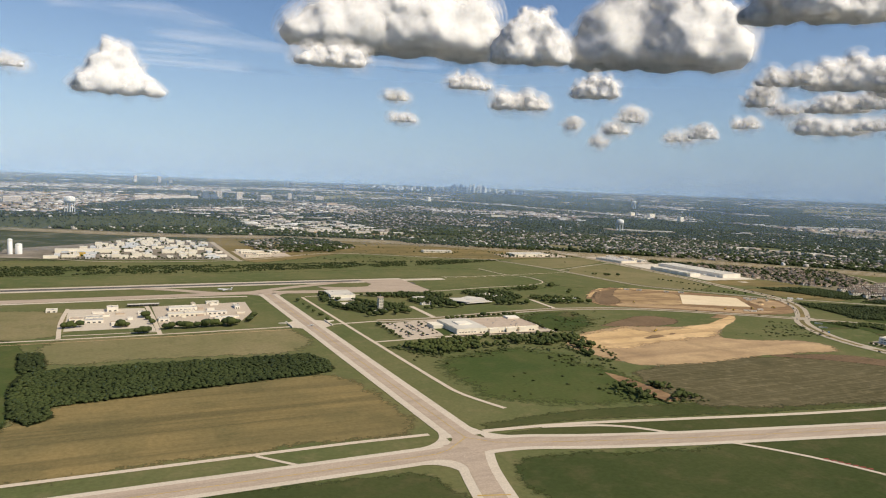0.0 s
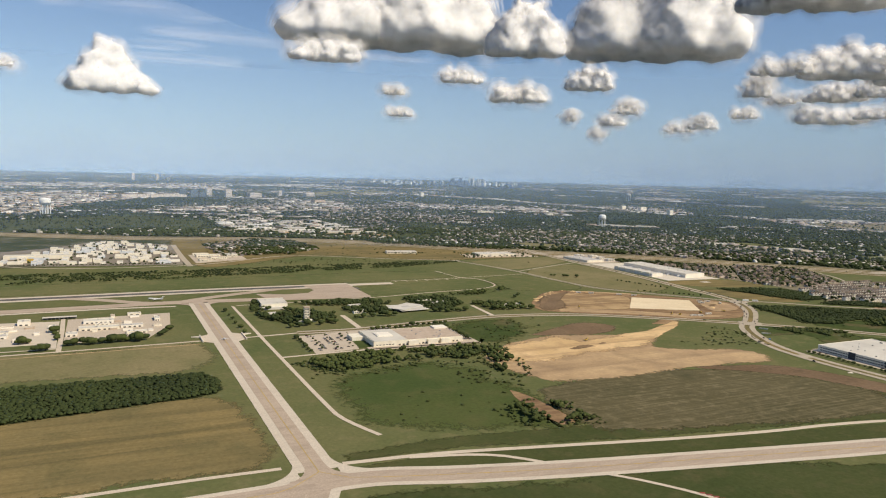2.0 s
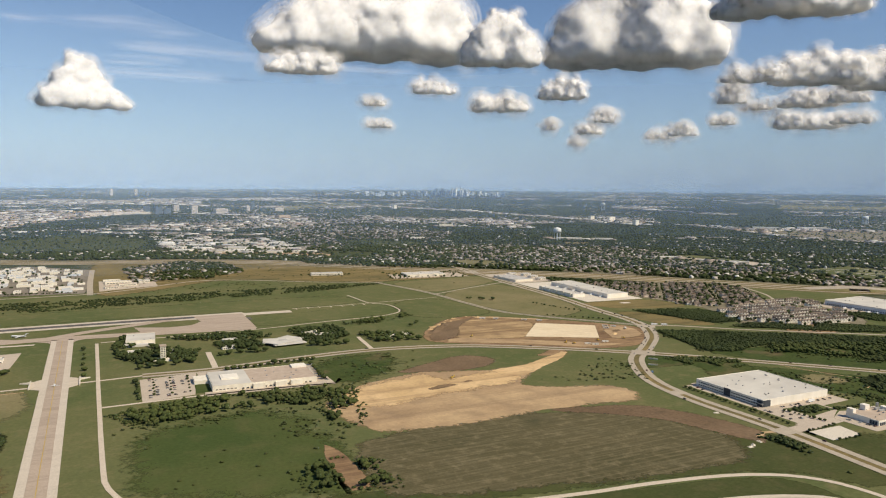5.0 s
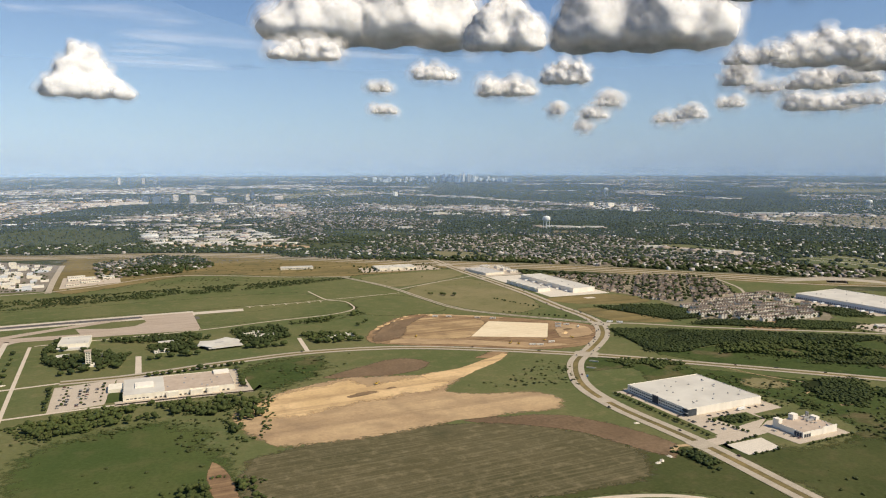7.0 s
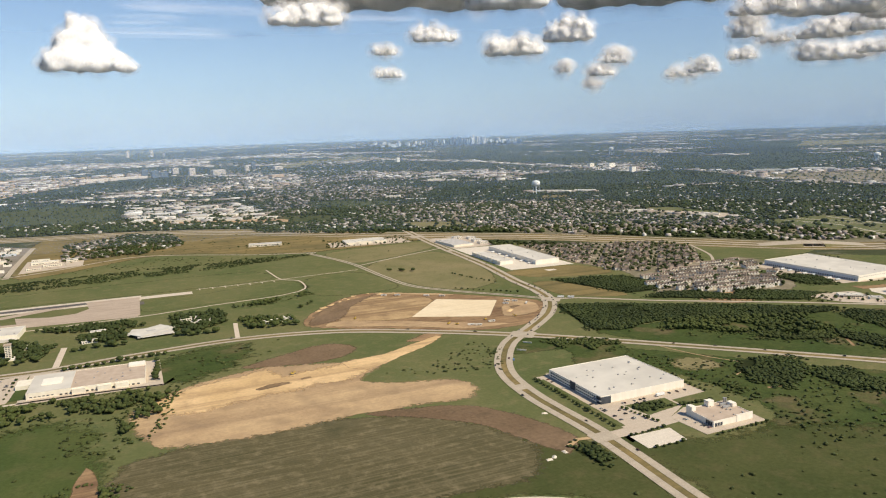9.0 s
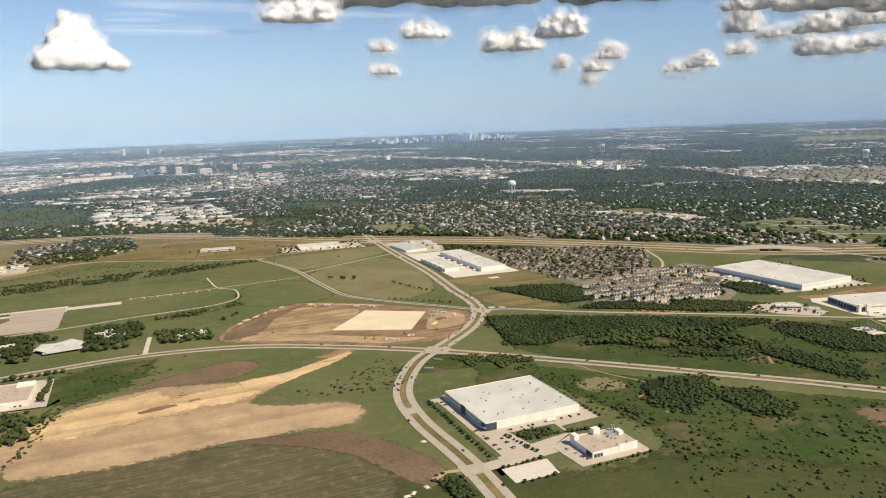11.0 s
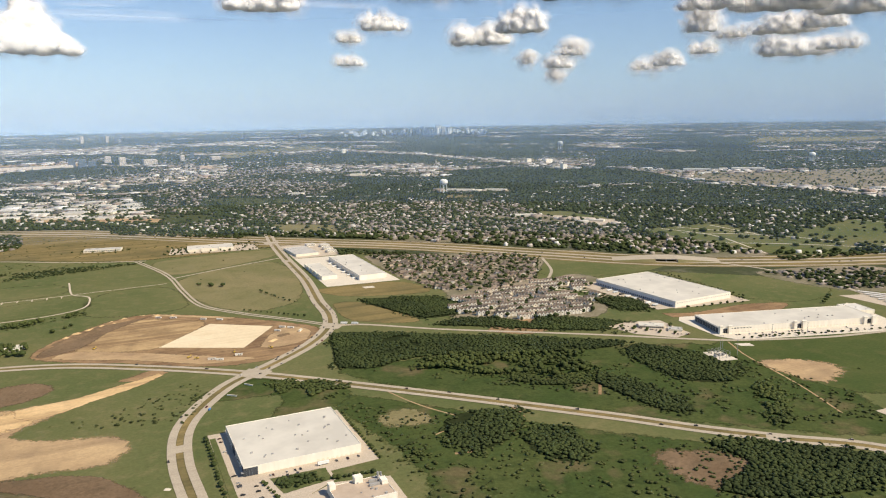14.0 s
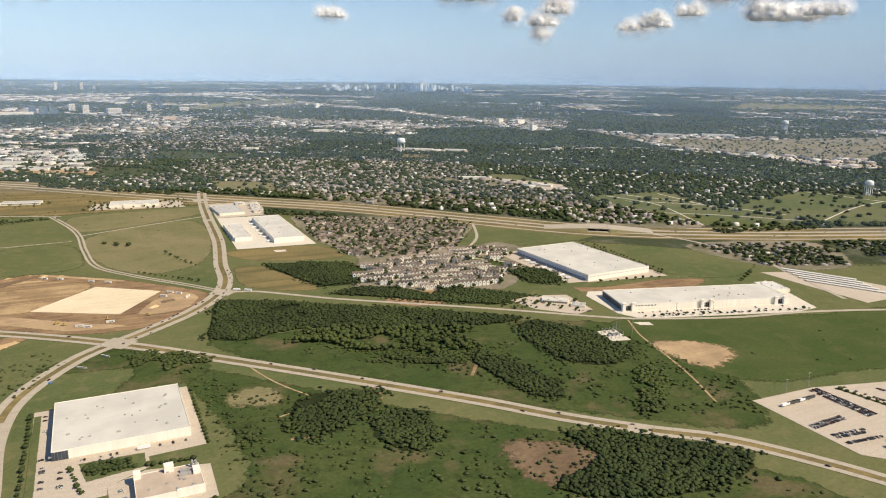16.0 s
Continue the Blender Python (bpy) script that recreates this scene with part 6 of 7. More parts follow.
# which use the land is put to beyond the motorway; the first that holds a place wins
WORKS, HOMES, GLADE, WOOD, MEADOW = range(5)
ZONES = [
    (MEADOW, [(158, 362), (180, 358), (190, 380), (163, 402)], GRASS_MID, "dark green meadow among houses"),
    (MEADOW, [(197, 478), (246, 438), (239, 412), (200, 419)], GRASS_MID, "dark green meadow among houses"),
    (MEADOW, [(209, 331), (233, 314), (229, 292), (207, 303)], GRASS_TAN, "tan grass beside the avenue"),
    (MEADOW, [(323, 385), (337, 376), (349, 397), (334, 407)], GRASS_DRY, "tan playing field"),
    (MEADOW, [(344, 231), (380, 229), (371, 188), (384, 153), (342, 167), (339, 222)], GRASS, "green cemetery lawn"),
    (MEADOW, [(373, 188), (437, 207), (462, 182), (410, 143), (385, 153)], GRASS, "green grass with clumps of trees"),
    (MEADOW, [(-60, 392), (-10, 437), (48, 442), (62, 424), (86, 422), (79, 519), (43, 574), (12, 544), (-70, 500)], GRASS_MID, "broad dark green meadow"),
    (MEADOW, [(299, 1000), (382, 1150), (470, 1190), (520, 1400), (380, 1260), (270, 1040)], GRASS_TAN, "far tan meadow"),
    (MEADOW, [(1100, 880), (1266, 800), (1500, 900), (1353, 1072)], GRASS_TAN, "far tan meadow"),
    (MEADOW, [(330, 304), (349, 300), (352, 262), (343, 250)], GRASS, "green lawn beside the school"),
    (WORKS, [(84, 474), (88, 418), (97, 422), (161, 388), (153, 500), (101, 538)], YARD_FAR, "pale yards of an industrial estate"),
    (WORKS, [(97, 402), (160, 367), (161, 384), (97, 417)], DIRT_DULL, "tan yards beside the motorway"),
    (WORKS, [(40, 590), (133, 528), (169, 524), (172, 540), (135, 556), (42, 616)], LOT_WHITE, "bright yards along a main road"),
    (WORKS, [(73, 622), (149, 566), (153, 629), (66, 695)], YARD_FAR, "pale yards of an industrial estate"),
    (WORKS, [(-120, 620), (-30, 560), (0, 720), (54, 854), (113, 944), (112, 1067), (-140, 1030)], DIRT_DULL, "tan streets and car parks of a shopping district"),
    (WORKS, [(-330, 1250), (-55, 1349), (220, 1258), (238, 1493), (-91, 1631), (-420, 1560)], YARD_FAR, "pale streets of a far district"),
    (WORKS, [(564, 474), (612, 478), (690, 412), (640, 404), (560, 440)], YARD_FAR, "pale shops and yards along a main road"),
    (WORKS, [(553, 246), (526, 256), (532, 300), (524, 331), (508, 376), (526, 374), (556, 318), (590, 284)], LOT, "pale shops and yards along a main road"),
    (MEADOW, [(690, 412), (780, 396), (690, 330), (590, 284), (556, 318), (526, 374), (560, 440), (640, 404)], TOWN, "tan verges and building plots beside a main road"),
    (WORKS, [(326, 430), (372, 400), (390, 408), (345, 442)], LOT, "pale yards below the water tower"),
    (WORKS, [(318, 590), (352, 572), (396, 533), (402, 546), (360, 590), (330, 606)], YARD_FAR, "pale yards among trees"),
    (WORKS, [(306, 300), (332, 291), (350, 258), (341, 244), (326, 262)], LOT, "pale school grounds"),
    (HOMES, [(157, 345), (192, 324), (201, 362), (180, 357)], TOWN, "lawns and drives among houses"),
    (HOMES, [(163, 405), (187, 398), (200, 478), (260, 440), (310, 520), (240, 650), (165, 560)], TOWN, "lawns and drives among houses"),
    (HOMES, [(209, 332), (205, 400), (250, 412), (322, 388), (348, 338), (330, 300), (338, 235), (321, 206), (279, 231), (246, 252), (229, 291), (234, 314)], TOWN, "lawns and drives among houses"),
    (HOMES, [(338, 222), (342, 166), (306, 183), (320, 206)], TOWN, "lawns and drives among houses"),
    (WOOD, [(339, 425), (409, 398), (521, 559), (490, 607), (423, 594)], None, ""),
    (WOOD, [(560, 560), (640, 500), (820, 560), (900, 700), (700, 740)], None, ""),
    (GLADE, [(309, 257), (351, 232), (392, 234), (453, 224), (535, 283), (501, 366), (397, 383), (340, 400)], None, ""),
]
# shops and car parks strung along main roads: line and breadth
CORRIDORS = [
    ([(350, 1640), (478, 1306), (498, 1081), (536, 909), (538, 752), (543, 630), (521, 559)], 52),
    ([(560, 614), (574, 543), (564, 474), (534, 400)], 34),
    ([(418, 402), (445, 397), (481, 399), (510, 376)], 20),
    ([(330, 812), (372, 742), (470, 700)], 22),
    ([(160, 1760), (257, 1735), (498, 1735), (700, 1500)], 90),
    ([(731, 1215), (870, 1057), (839, 938), (838, 704)], 40),
    ([(1000, 1900), (1370, 1525), (1584, 1359), (1900, 1100)], 120),
    ([(793, 757), (838, 704), (1000, 620), (1180, 480)], 36),
    ([(200, 700), (249, 800), (190, 900), (100, 960)], 50),
]
for k, (use, poly, cover, lab) in enumerate(ZONES):
    if cover:
        big = max(abs(poly[0][0] - q[0]) + abs(poly[0][1] - q[1]) for q in poly) > 150
        sheet("district", poly, 0.034 + 0.0012 * k, cover, 7 if big else 2, 12 if big else 4, label=lab)
for pts in ([(342, 168), (355, 205), (350, 229)], [(349, 216), (372, 196), (384, 170)], [(358, 229), (373, 200)], [(345, 190), (362, 178), (380, 160)], [(374, 226), (371, 190)], [(384, 156), (420, 170), (446, 176)], [(437, 213), (448, 170)]):
    paved("path", strip(pts, 0.6, 0.075), LOT_WHITE, "pale winding path across green lawns", "path")
FAR_SIDE = [(a + 7, b + 9) for a, b in MOTORWAY] + [(900, 40), (5000, 0), (5000, 5000), (-2500, 5000), (-700, 900)]


def within(xy, poly):
    """Which of many places lie inside a plan polygon."""
    hit = np.zeros(len(xy), bool)
    x, y = xy[:, 0], xy[:, 1]
    for (xa, ya), (xb, yb) in zip(poly, poly[-1:] + poly[:-1]):
        if ya != yb:
            hit ^= ((ya > y) != (yb > y)) & (x < (xb - xa) * (y - ya) / (yb - ya) + xa)
    return hit


def land_use(xy):
    """The use of the land at each place; -1 on the near side of the motorway."""
    xy = np.asarray(xy, float)
    drift = np.array([noise.noise((a * 0.0048, b * 0.0048, 0.5)) + 0.6 * noise.noise((a * 0.017, b * 0.014, 4.5)) for a, b in xy])
    drift += 0.1 * (xy[:, 0] < 0.36 * xy[:, 1])
    drift = np.where(np.hypot(xy[:, 0] - 85, xy[:, 1] + 5) < 620, np.minimum(drift, 0.1), drift)
    use = np.where(drift > 0.42, WORKS, np.where(drift > 0.2, HOMES, np.where(drift > -0.22, GLADE, WOOD)))
    for line, broad in CORRIDORS:
        for q in spline(line, broad * 0.4):
            r = broad * (0.32 + 0.25 * abs(noise.noise((q.x * 0.03, q.y * 0.03, 9.0))))
            use[(xy[:, 0] - q.x) ** 2 + (xy[:, 1] - q.y) ** 2 < r * r] = WORKS
    for kind, poly, cover, lab in reversed(ZONES):
        use[within(xy, poly)] = kind
    use[~within(xy, FAR_SIDE)] = -1
    return use


def fan(n, near, far, seed):
    """Places strewn evenly over the plain between two distances."""
    g = np.random.default_rng(seed)
    d = np.sqrt(near**2 + (far**2 - near**2) * g.random(n))
    a = np.radians(g.uniform(-22, 68, n))
    return np.stack([85 + d * np.sin(a), -5 + d * np.cos(a)], axis=1), g


# trees and houses from the motorway outwards
MIDDLE = 440
SHARE = np.array([0.17, 0.58, 0.96, 1.0, 0.07, 0.0])
xy, g = fan(34000, 215, MIDDLE, 61)
use = land_use(xy)
keep = xy[g.random(len(xy)) < SHARE[use]]
scatter("town_trees", LUMPS, [tuple(q) for q in keep], (0.9, 2.4), LEAF_DARK, 62, "dark trees among the suburb's houses", "trees", 0.7)


def rooftops(n, near, far, seed, home, hall_, glade=0.3, works=0.35):
    xy, g = fan(n, near, far, seed)
    use = land_use(xy)
    chance = g.random(len(xy))
    for kind, few, size, high, mat, flat, lab in (
            (HOMES, 0.9, home, (0.7, 1.15), FAR_ROOF, False, "grey and tan house roofs of a suburb among trees"),
            (GLADE, glade, home, (0.8, 1.25), FAR_PALE, False, "pale house roofs among tall trees"),
            (WORKS, works, hall_, (0.7, 1.3), FAR_SHED, True, "pale flat roofs of shops and depots")):
        places = [tuple(q) for q in xy[(use == kind) & (chance < few)]]
        far_houses("rooftops", places, size, high, mat, seed + kind, lab, -32, flat, 0.35 if flat else 0.6, 0.8)


rooftops(12500, 215, MIDDLE, 63, (1.2, 2.1), (2.5, 6.0), 0.22, 0.07)
rooftops(36000, MIDDLE, 900, 66, (1.4, 2.6), (3.0, 9.0), 0.15, 0.14)
rooftops(34000, 900, 1900, 69, (2.2, 4.5), (5.0, 16.0), 0.13, 0.24)
rooftops(26000, 1900, 4200, 72, (4.0, 9.0), (8.0, 36.0), 0.1, 0.25)

# the woods of the plain: uneven crowns in rows that widen with the distance
rows_ = [MIDDLE]
while rows_[-1] < 4250:
    rows_.append(rows_[-1] + max(1.7, 0.9e-5 * rows_[-1] ** 2))
ncol = 900
g = np.random.default_rng(64)
dd, aa = np.meshgrid(np.array(rows_), np.radians(np.linspace(-22, 68, ncol)), indexing="ij")
dd = dd * (1 + 0.002 * g.uniform(-1, 1, dd.shape))
aa = aa + 0.0007 * g.uniform(-1, 1, dd.shape)
xy = np.stack([85 + dd.ravel() * np.sin(aa.ravel()), -5 + dd.ravel() * np.cos(aa.ravel())], axis=1)
use = land_use(xy)
tall = np.where(g.random(len(xy)) < SHARE[use], g.uniform(0.35, 1.4, len(xy)), -0.25)
index = np.arange(len(xy)).reshape(dd.shape)
a, b, c, e = index[:-1, :-1].ravel(), index[:-1, 1:].ravel(), index[1:, 1:].ravel(), index[1:, :-1].ravel()
up = np.stack([tall[a], tall[b], tall[c], tall[e]]).max(axis=0) > 0
flip = g.random(up.sum()) < 0.5
qa, qb, qc, qe = a[up], b[up], c[up], e[up]
f = np.vstack([np.stack([qa, np.where(flip, qc, qb), np.where(flip, qb, qe)], 1), np.stack([np.where(flip, qa, qb), np.where(flip, qe, qc), np.where(flip, qc, qe)], 1)])
woods = new("far_woods", tri_mesh("far_woods", np.column_stack([xy, tall]), f[:, ::-1], LEAF_DARK))
tagged(woods, "dark woods of the distant plain", "trees", kind="stuff")
paved_cells = (use[a] == WORKS) & (use[b] == WORKS) & (use[c] == WORKS) & (use[e] == WORKS)
qa, qb, qc, qe = (k[paved_cells] for k in (a, b, c, e))
streets = new("far_streets", tri_mesh("far_streets", np.column_stack([xy, np.full(len(xy), 0.033)]), np.vstack([np.stack([qa, qe, qc], 1), np.stack([qa, qc, qb], 1)]), YARD_FAR))
streets.data.attributes.new("cover", "FLOAT", "POINT").data.foreach_set("value", np.ones(len(xy)))
tagged(streets, "pale streets and car parks of distant districts", "pavement", kind="stuff")

# large single buildings of the plain
for x, y, sx, sy, h, turn, wl, lab in (
        (235, 787, 14, 8, 3.2, 20, TAN_ROOF, "broad orange-tan hospital block"), (519, 551, 5, 4, 5.0, 10, WHITE_WALL, "white hotel block among trees"), (454, 1009, 5, 4, 7, 10, WHITE_WALL, "white slab tower among trees"),
        (600, 470, 22, 6, 1.6, -40, WHITE_WALL, "long white flat-roofed hall"), (640, 452, 26, 7, 1.6, -40, WHITE_WALL, "long white flat-roofed hall"), (352, 424, 18, 5, 1.3, -38, WHITE_WALL, "long white flat-roofed hall"), (372, 412, 14, 5, 1.2, -38, WHITE_WALL, "long white flat-roofed hall"),
        (322, 294, 13, 4, 1.0, -25, WHITE_WALL, "low white school with lawns"), (340, 262, 9, 3, 0.9, -50, CREAM_WALL, "low cream school with lawns"), (252, 462, 9, 7, 1.3, -30, CREAM_WALL, "broad tan school with lawns"), (258, 436, 14, 4, 1.0, -30, WHITE_WALL, "low white school with lawns"),
        (336, 590, 12, 5, 2.2, -20, CREAM_WALL, "broad church with a spire"), (560, 640, 9, 4, 4, 10, WHITE_WALL, "white hotel block among trees"), (545, 655, 6, 4, 4.5, 10, CREAM_WALL, "cream hotel block among trees")):
    hall("far_hall", x, y, sx, sy, h, turn, wl, TAN_ROOF if wl is TAN_ROOF else WHITE_ROOF, lab, "building", 1, int(x), "large halls of the plain")
# rows of long depots on the industrial estate, with trees between them
rr = random.Random(55)
for k in range(26):
    u, w = (k % 5) / 4, (k // 5) / 5
    x, y = 92 + 62 * u - 4 * w, 424 - 30 * u + 100 * w + rr.uniform(-3, 3)
    o = hall("depot", x + rr.uniform(-2, 2), y, rr.uniform(9, 14), rr.uniform(5, 10), rr.uniform(0.8, 1.15), -24, rr.choice((WHITE_WALL, CREAM_WALL)), rr.choice((WHITE_ROOF, WHITE_ROOF, METAL_ROOF, GREY_ROOF)), "long pale flat-roofed depot", "depot", 1, 120 + k, "depots")
for k, (x0, y0, x1, y1) in enumerate(((99, 425, 102, 520), (116, 414, 122, 520), (132, 406, 138, 510), (148, 396, 150, 500), (92, 450, 150, 420), (95, 482, 152, 450))):
    scatter("tree_row", FARS, [(x0 + (x1 - x0) * u + rr.gauss(0, 0.8), y0 + (y1 - y0) * u + rr.gauss(0, 0.8)) for u in np.linspace(0, 1, 44)], (1.2, 2.4), LEAF_DARK, 89, "dark rows of trees between depots", "trees", 0.8)
scatter("woodland", FARS, spread([(72, 446), (86, 424), (90, 470), (84, 520)], 2.2, 0.5, 0.3, 87, 0.8), (1.0, 2.2), LEAF_DARK, 87, "dark belt of trees seen from afar", "trees", 0.7)
# houses and trailers this side of the motorway
for k, (poly, gap, thick, size, high) in enumerate((
        ([(62, 296), (60, 345), (84, 364), (104, 350), (108, 316), (88, 298)], 3.0, 2.2, (1.2, 2.0), (0.5, 0.9)),
        ([(316, 146), (350, 135), (338, 112), (318, 120)], 2.2, 2.2, (1.2, 2.2), (0.3, 0.5)),
        ([(357, 133), (386, 122), (380, 104), (356, 116)], 2.6, 2.2, (1.2, 2.0), (0.3, 0.6)))):
    far_houses("rooftops", spread(poly, gap, 0.4, 0.1, 200 + k, 0.7, -40), size, high, FAR_ROOF, 200 + k, "grey and tan roofs of small houses among trees")
    scatter("town_trees", FARS, spread(poly, thick, 0.5, 0.0, 220 + k, 0.9), (1.1, 2.2), LEAF_DARK, 220 + k, "dark trees among small houses", "trees", 0.6)


# ---- towers on the skyline ----
TOWER_BLUE = plain("tower_glass", (0.1, 0.13, 0.17), (0.14, 0.17, 0.21), 0.3, 0.4)
TOWER_TAN = plain("tower_stone", (0.66, 0.59, 0.52), (0.58, 0.52, 0.45), 0.8, 0.4)
# pale bluish tones put distance haze into the city towers' own colour
TOWER_CITY = plain("city_tower_glass", None, rough=0.5, scale=0.1, per_object=[(0.6, 0.68, 0.76), (0.8, 0.82, 0.84), (0.55, 0.63, 0.72), (0.85, 0.85, 0.84)])


def tower(x, y, sx, sy, h, turn, mat, label, group, floors=8):
    e = thing("office_tower", x, y, 0, turn, label, "tower", group)
    part("shaft", box(-sx / 2, -sy / 2, 0, sx / 2, sy / 2, h), mat, e)
    if floors == 0:
        return
    part("crown", box(-sx * 0.38, -sy * 0.38, h, sx * 0.38, sy * 0.38, h * 1.05), mat, e)
    for k in range(floors if sx < 30 else 0):
        z = h * (0.08 + 0.88 * k / floors)
        part("window_band", box(-sx / 2 - 0.03, -sy / 2 - 0.03, z, sx / 2 + 0.03, sy / 2 + 0.03, z + h * 0.25 / floors), TOWER_BLUE, e)


for x, y, sx, h, mat in ((119, 913, 8, 8.5, TOWER_BLUE), (129, 917, 8, 6, TOWER_BLUE), (146, 990, 7, 8, TOWER_TAN), (161, 928, 7, 9, TOWER_TAN), (190, 916, 15, 6, TOWER_TAN), (249, 1023, 5, 9, TOWER_BLUE), (230, 955, 5, 8, TOWER_TAN), (270, 960, 12, 5, TOWER_TAN), (108, 930, 7, 9, TOWER_BLUE), (-64, 729, 14, 5, TOWER_TAN), (90, 905, 40, 3.4, TOWER_TAN), (55, 900, 30, 3.2, TOWER_TAN)):
    tower(x, y, sx, sx * 0.7 if sx < 20 else 6, h, 12, mat, "tall office block above the suburb", "mid-distance towers", 7)
rr = random.Random(12)
for i in range(130):
    core = i < 38
    a = rr.uniform(0.398, 0.452) if core else rr.uniform(0.3, 0.5)
    d = 2300 + rr.uniform(-60, 160) * (1 if core else 3)
    h = rr.uniform(12, 20) + (10 * rr.random() ** 2 if core else -7)
    tower(123 + d * math.sin(a), -9 + d * math.cos(a), rr.uniform(3.5, 8) if core else rr.uniform(4, 12), rr.uniform(3.5, 8), h, rr.uniform(0, 90), TOWER_CITY, "hazy skyscraper of the distant city centre" if core else "hazy white block of the distant city", "city centre towers", 0)
for a, h in ((-0.012, 18), (0.016, 17), (0.03, 9), (0.18, 12), (0.25, 11)):
    tower(123 + 2150 * math.sin(a), -9 + 2150 * math.cos(a), 7, 6, h, 20, TOWER_TAN, "hazy pale tower far off", "far towers", 0)


# ---- vehicles ----
TYRE = plain("tyre_rubber", (0.02, 0.02, 0.02), (0.03, 0.03, 0.03), 0.9)


def build_car(k):
    L, W, H = ((0.58, 0.23, 0.18), (0.62, 0.25, 0.22), (0.7, 0.26, 0.23))[k]
    e = thing("car", 0, 0, 0, 0, ("saloon car on the concrete", "estate car on the concrete", "pickup truck on the concrete")[k], "car", "cars")
    z0, zb = 0.04, H * 0.58
    side = [(-L / 2, z0), (L / 2, z0), (L / 2, zb * 0.9), (L * 0.42, zb), (-L * 0.46, zb), (-L / 2, zb * 0.9)]
    n = len(side)
    v = [(x, -W / 2, z) for x, z in side] + [(x, W / 2, z) for x, z in side]
    shell = (v, [tuple(range(n)), tuple(range(2 * n - 1, n - 1, -1))] + [(i, n + i, n + (i + 1) % n, (i + 1) % n) for i in range(n)])
    a, b = ((-0.36, 0.2), (-0.46, 0.2), (-0.05, 0.26))[k]
    c = [(a * L, zb), (b * L, zb), ((b - 0.13) * L, H), ((a + 0.08) * L, H)]
    v = [(x, s * W * (0.46 if z < H * 0.9 else 0.38), z) for s in (-1, 1) for x, z in c]
    part("cabin_glass", (v, [(0, 1, 2, 3), (7, 6, 5, 4), (0, 4, 5, 1), (1, 5, 6, 2), (3, 7, 4, 0)]), GLASS_DARK, e)
    t = [((a + 0.08) * L, H), ((b - 0.13) * L, H)]
    part("body", join(shell, box(t[0][0], -W * 0.38, H - 0.004, t[1][0], W * 0.38, H + 0.01)), CAR_PAINT, e)
    for sx in (-0.31, 0.31):
        for s in (-1, 1):
            v, f = tube(0, 0, -0.02, 0.02, 0.045, 0.045, 8)
            part("wheel", ([(x + sx * L, z + s * (W / 2 - 0.015), y + 0.045) for x, y, z in v], f), TYRE, e)
    return e


CARS = Copies([build_car(k) for k in range(3)])
crnd = random.Random(55)


def park(x, y, turn, z=0.056, wild=3.0):
    CARS.put(crnd.choice((0, 0, 1, 1, 2)), pose(x, y, z, 0, 0, turn + crnd.uniform(-wild, wild)))


def park_row(x0, y0, x1, y1, n, turn, fill=0.85, z=0.056):
    for i in range(n):
        if crnd.random() < fill:
            u = (i + 0.5) / n
            park(x0 + (x1 - x0) * u, y0 + (y1 - y0) * u, turn, z)


def traffic(line, s0, s1, n, off, z=0.072):
    pts = spline(line, 0.6)
    for i in range(n):
        u = s0 + (s1 - s0) * (i + crnd.uniform(0.1, 0.9)) / n
        k = min(len(pts) - 2, max(0, int(u * (len(pts) - 1))))
        d = (pts[k + 1] - pts[k]).normalized()
        sd = crnd.choice((-1, 1))
        if (pts[k] - Vector((305, 176))).length < 22:
            continue
        p = pts[k] + Vector((-d.y, d.x)) * (sd * off + crnd.choice((-0.27, 0.27)))
        park(p.x, p.y, math.degrees(math.atan2(d.y, d.x)) + (180 if sd > 0 else 0), z, 1.0)


traffic(AVENUE, 0.42, 0.565, 30, 1.3)
traffic(AVENUE, 0.12, 0.42, 10, 1.3)
traffic(AVENUE, 0.58, 0.85, 9, 1.3)
traffic(PARKWAY, 0.45, 0.92, 13, 1.05)
traffic(PARKWAY, 0.05, 0.42, 4, 1.05)
traffic(MOTORWAY, 0.42, 0.72, 26, 2.4, 0.06)
# warehouse car park
park_row(151.6, 84.2, 151.6, 77.2, 18, 0, 0.25)
park_row(153.6, 83.0, 153.6, 77.0, 16, 0, 0.3)
park_row(154.6, 84.3, 160.6, 84.3, 16, 90, 0.45)
park_row(155.4, 82.9, 159.6, 83.4, 12, 90, 0.3)
park_row(160.6, 84.4, 168.6, 84.4, 20, 90, 0.3)
park_row(151.4, 99.6, 151.4, 86, 30, 0, 0.15)
park_row(159.8, 75.8, 161.0, 70.6, 14, 0, 0.4)
# plant car park
for x in (57.4, 58.6, 60.4, 61.6, 63.2):
    park_row(x, 133.8, x + 0.6, 147.4, 32, 0, 0.28)
for x in (58.0, 61.0, 64.2):
    row(x, 134.5, x + 0.7, 147.5, 6, 0.36, 0.1)
park_row(89.2, 133, 89.4, 145, 16, 0, 0.3, 0.052)
# new car park before the long warehouse
for k, o in enumerate((1.7, 3.0, 4.2)):
    a = radians(-15.5)
    for i in range(46):
        if crnd.random() < 0.28:
            u, w = -17 + i * 0.78, -5.3 - o
            park(277.3 + u * math.cos(a) - w * math.sin(a), 105 + u * math.sin(a) + w * math.cos(a), 74.5, 0.056)
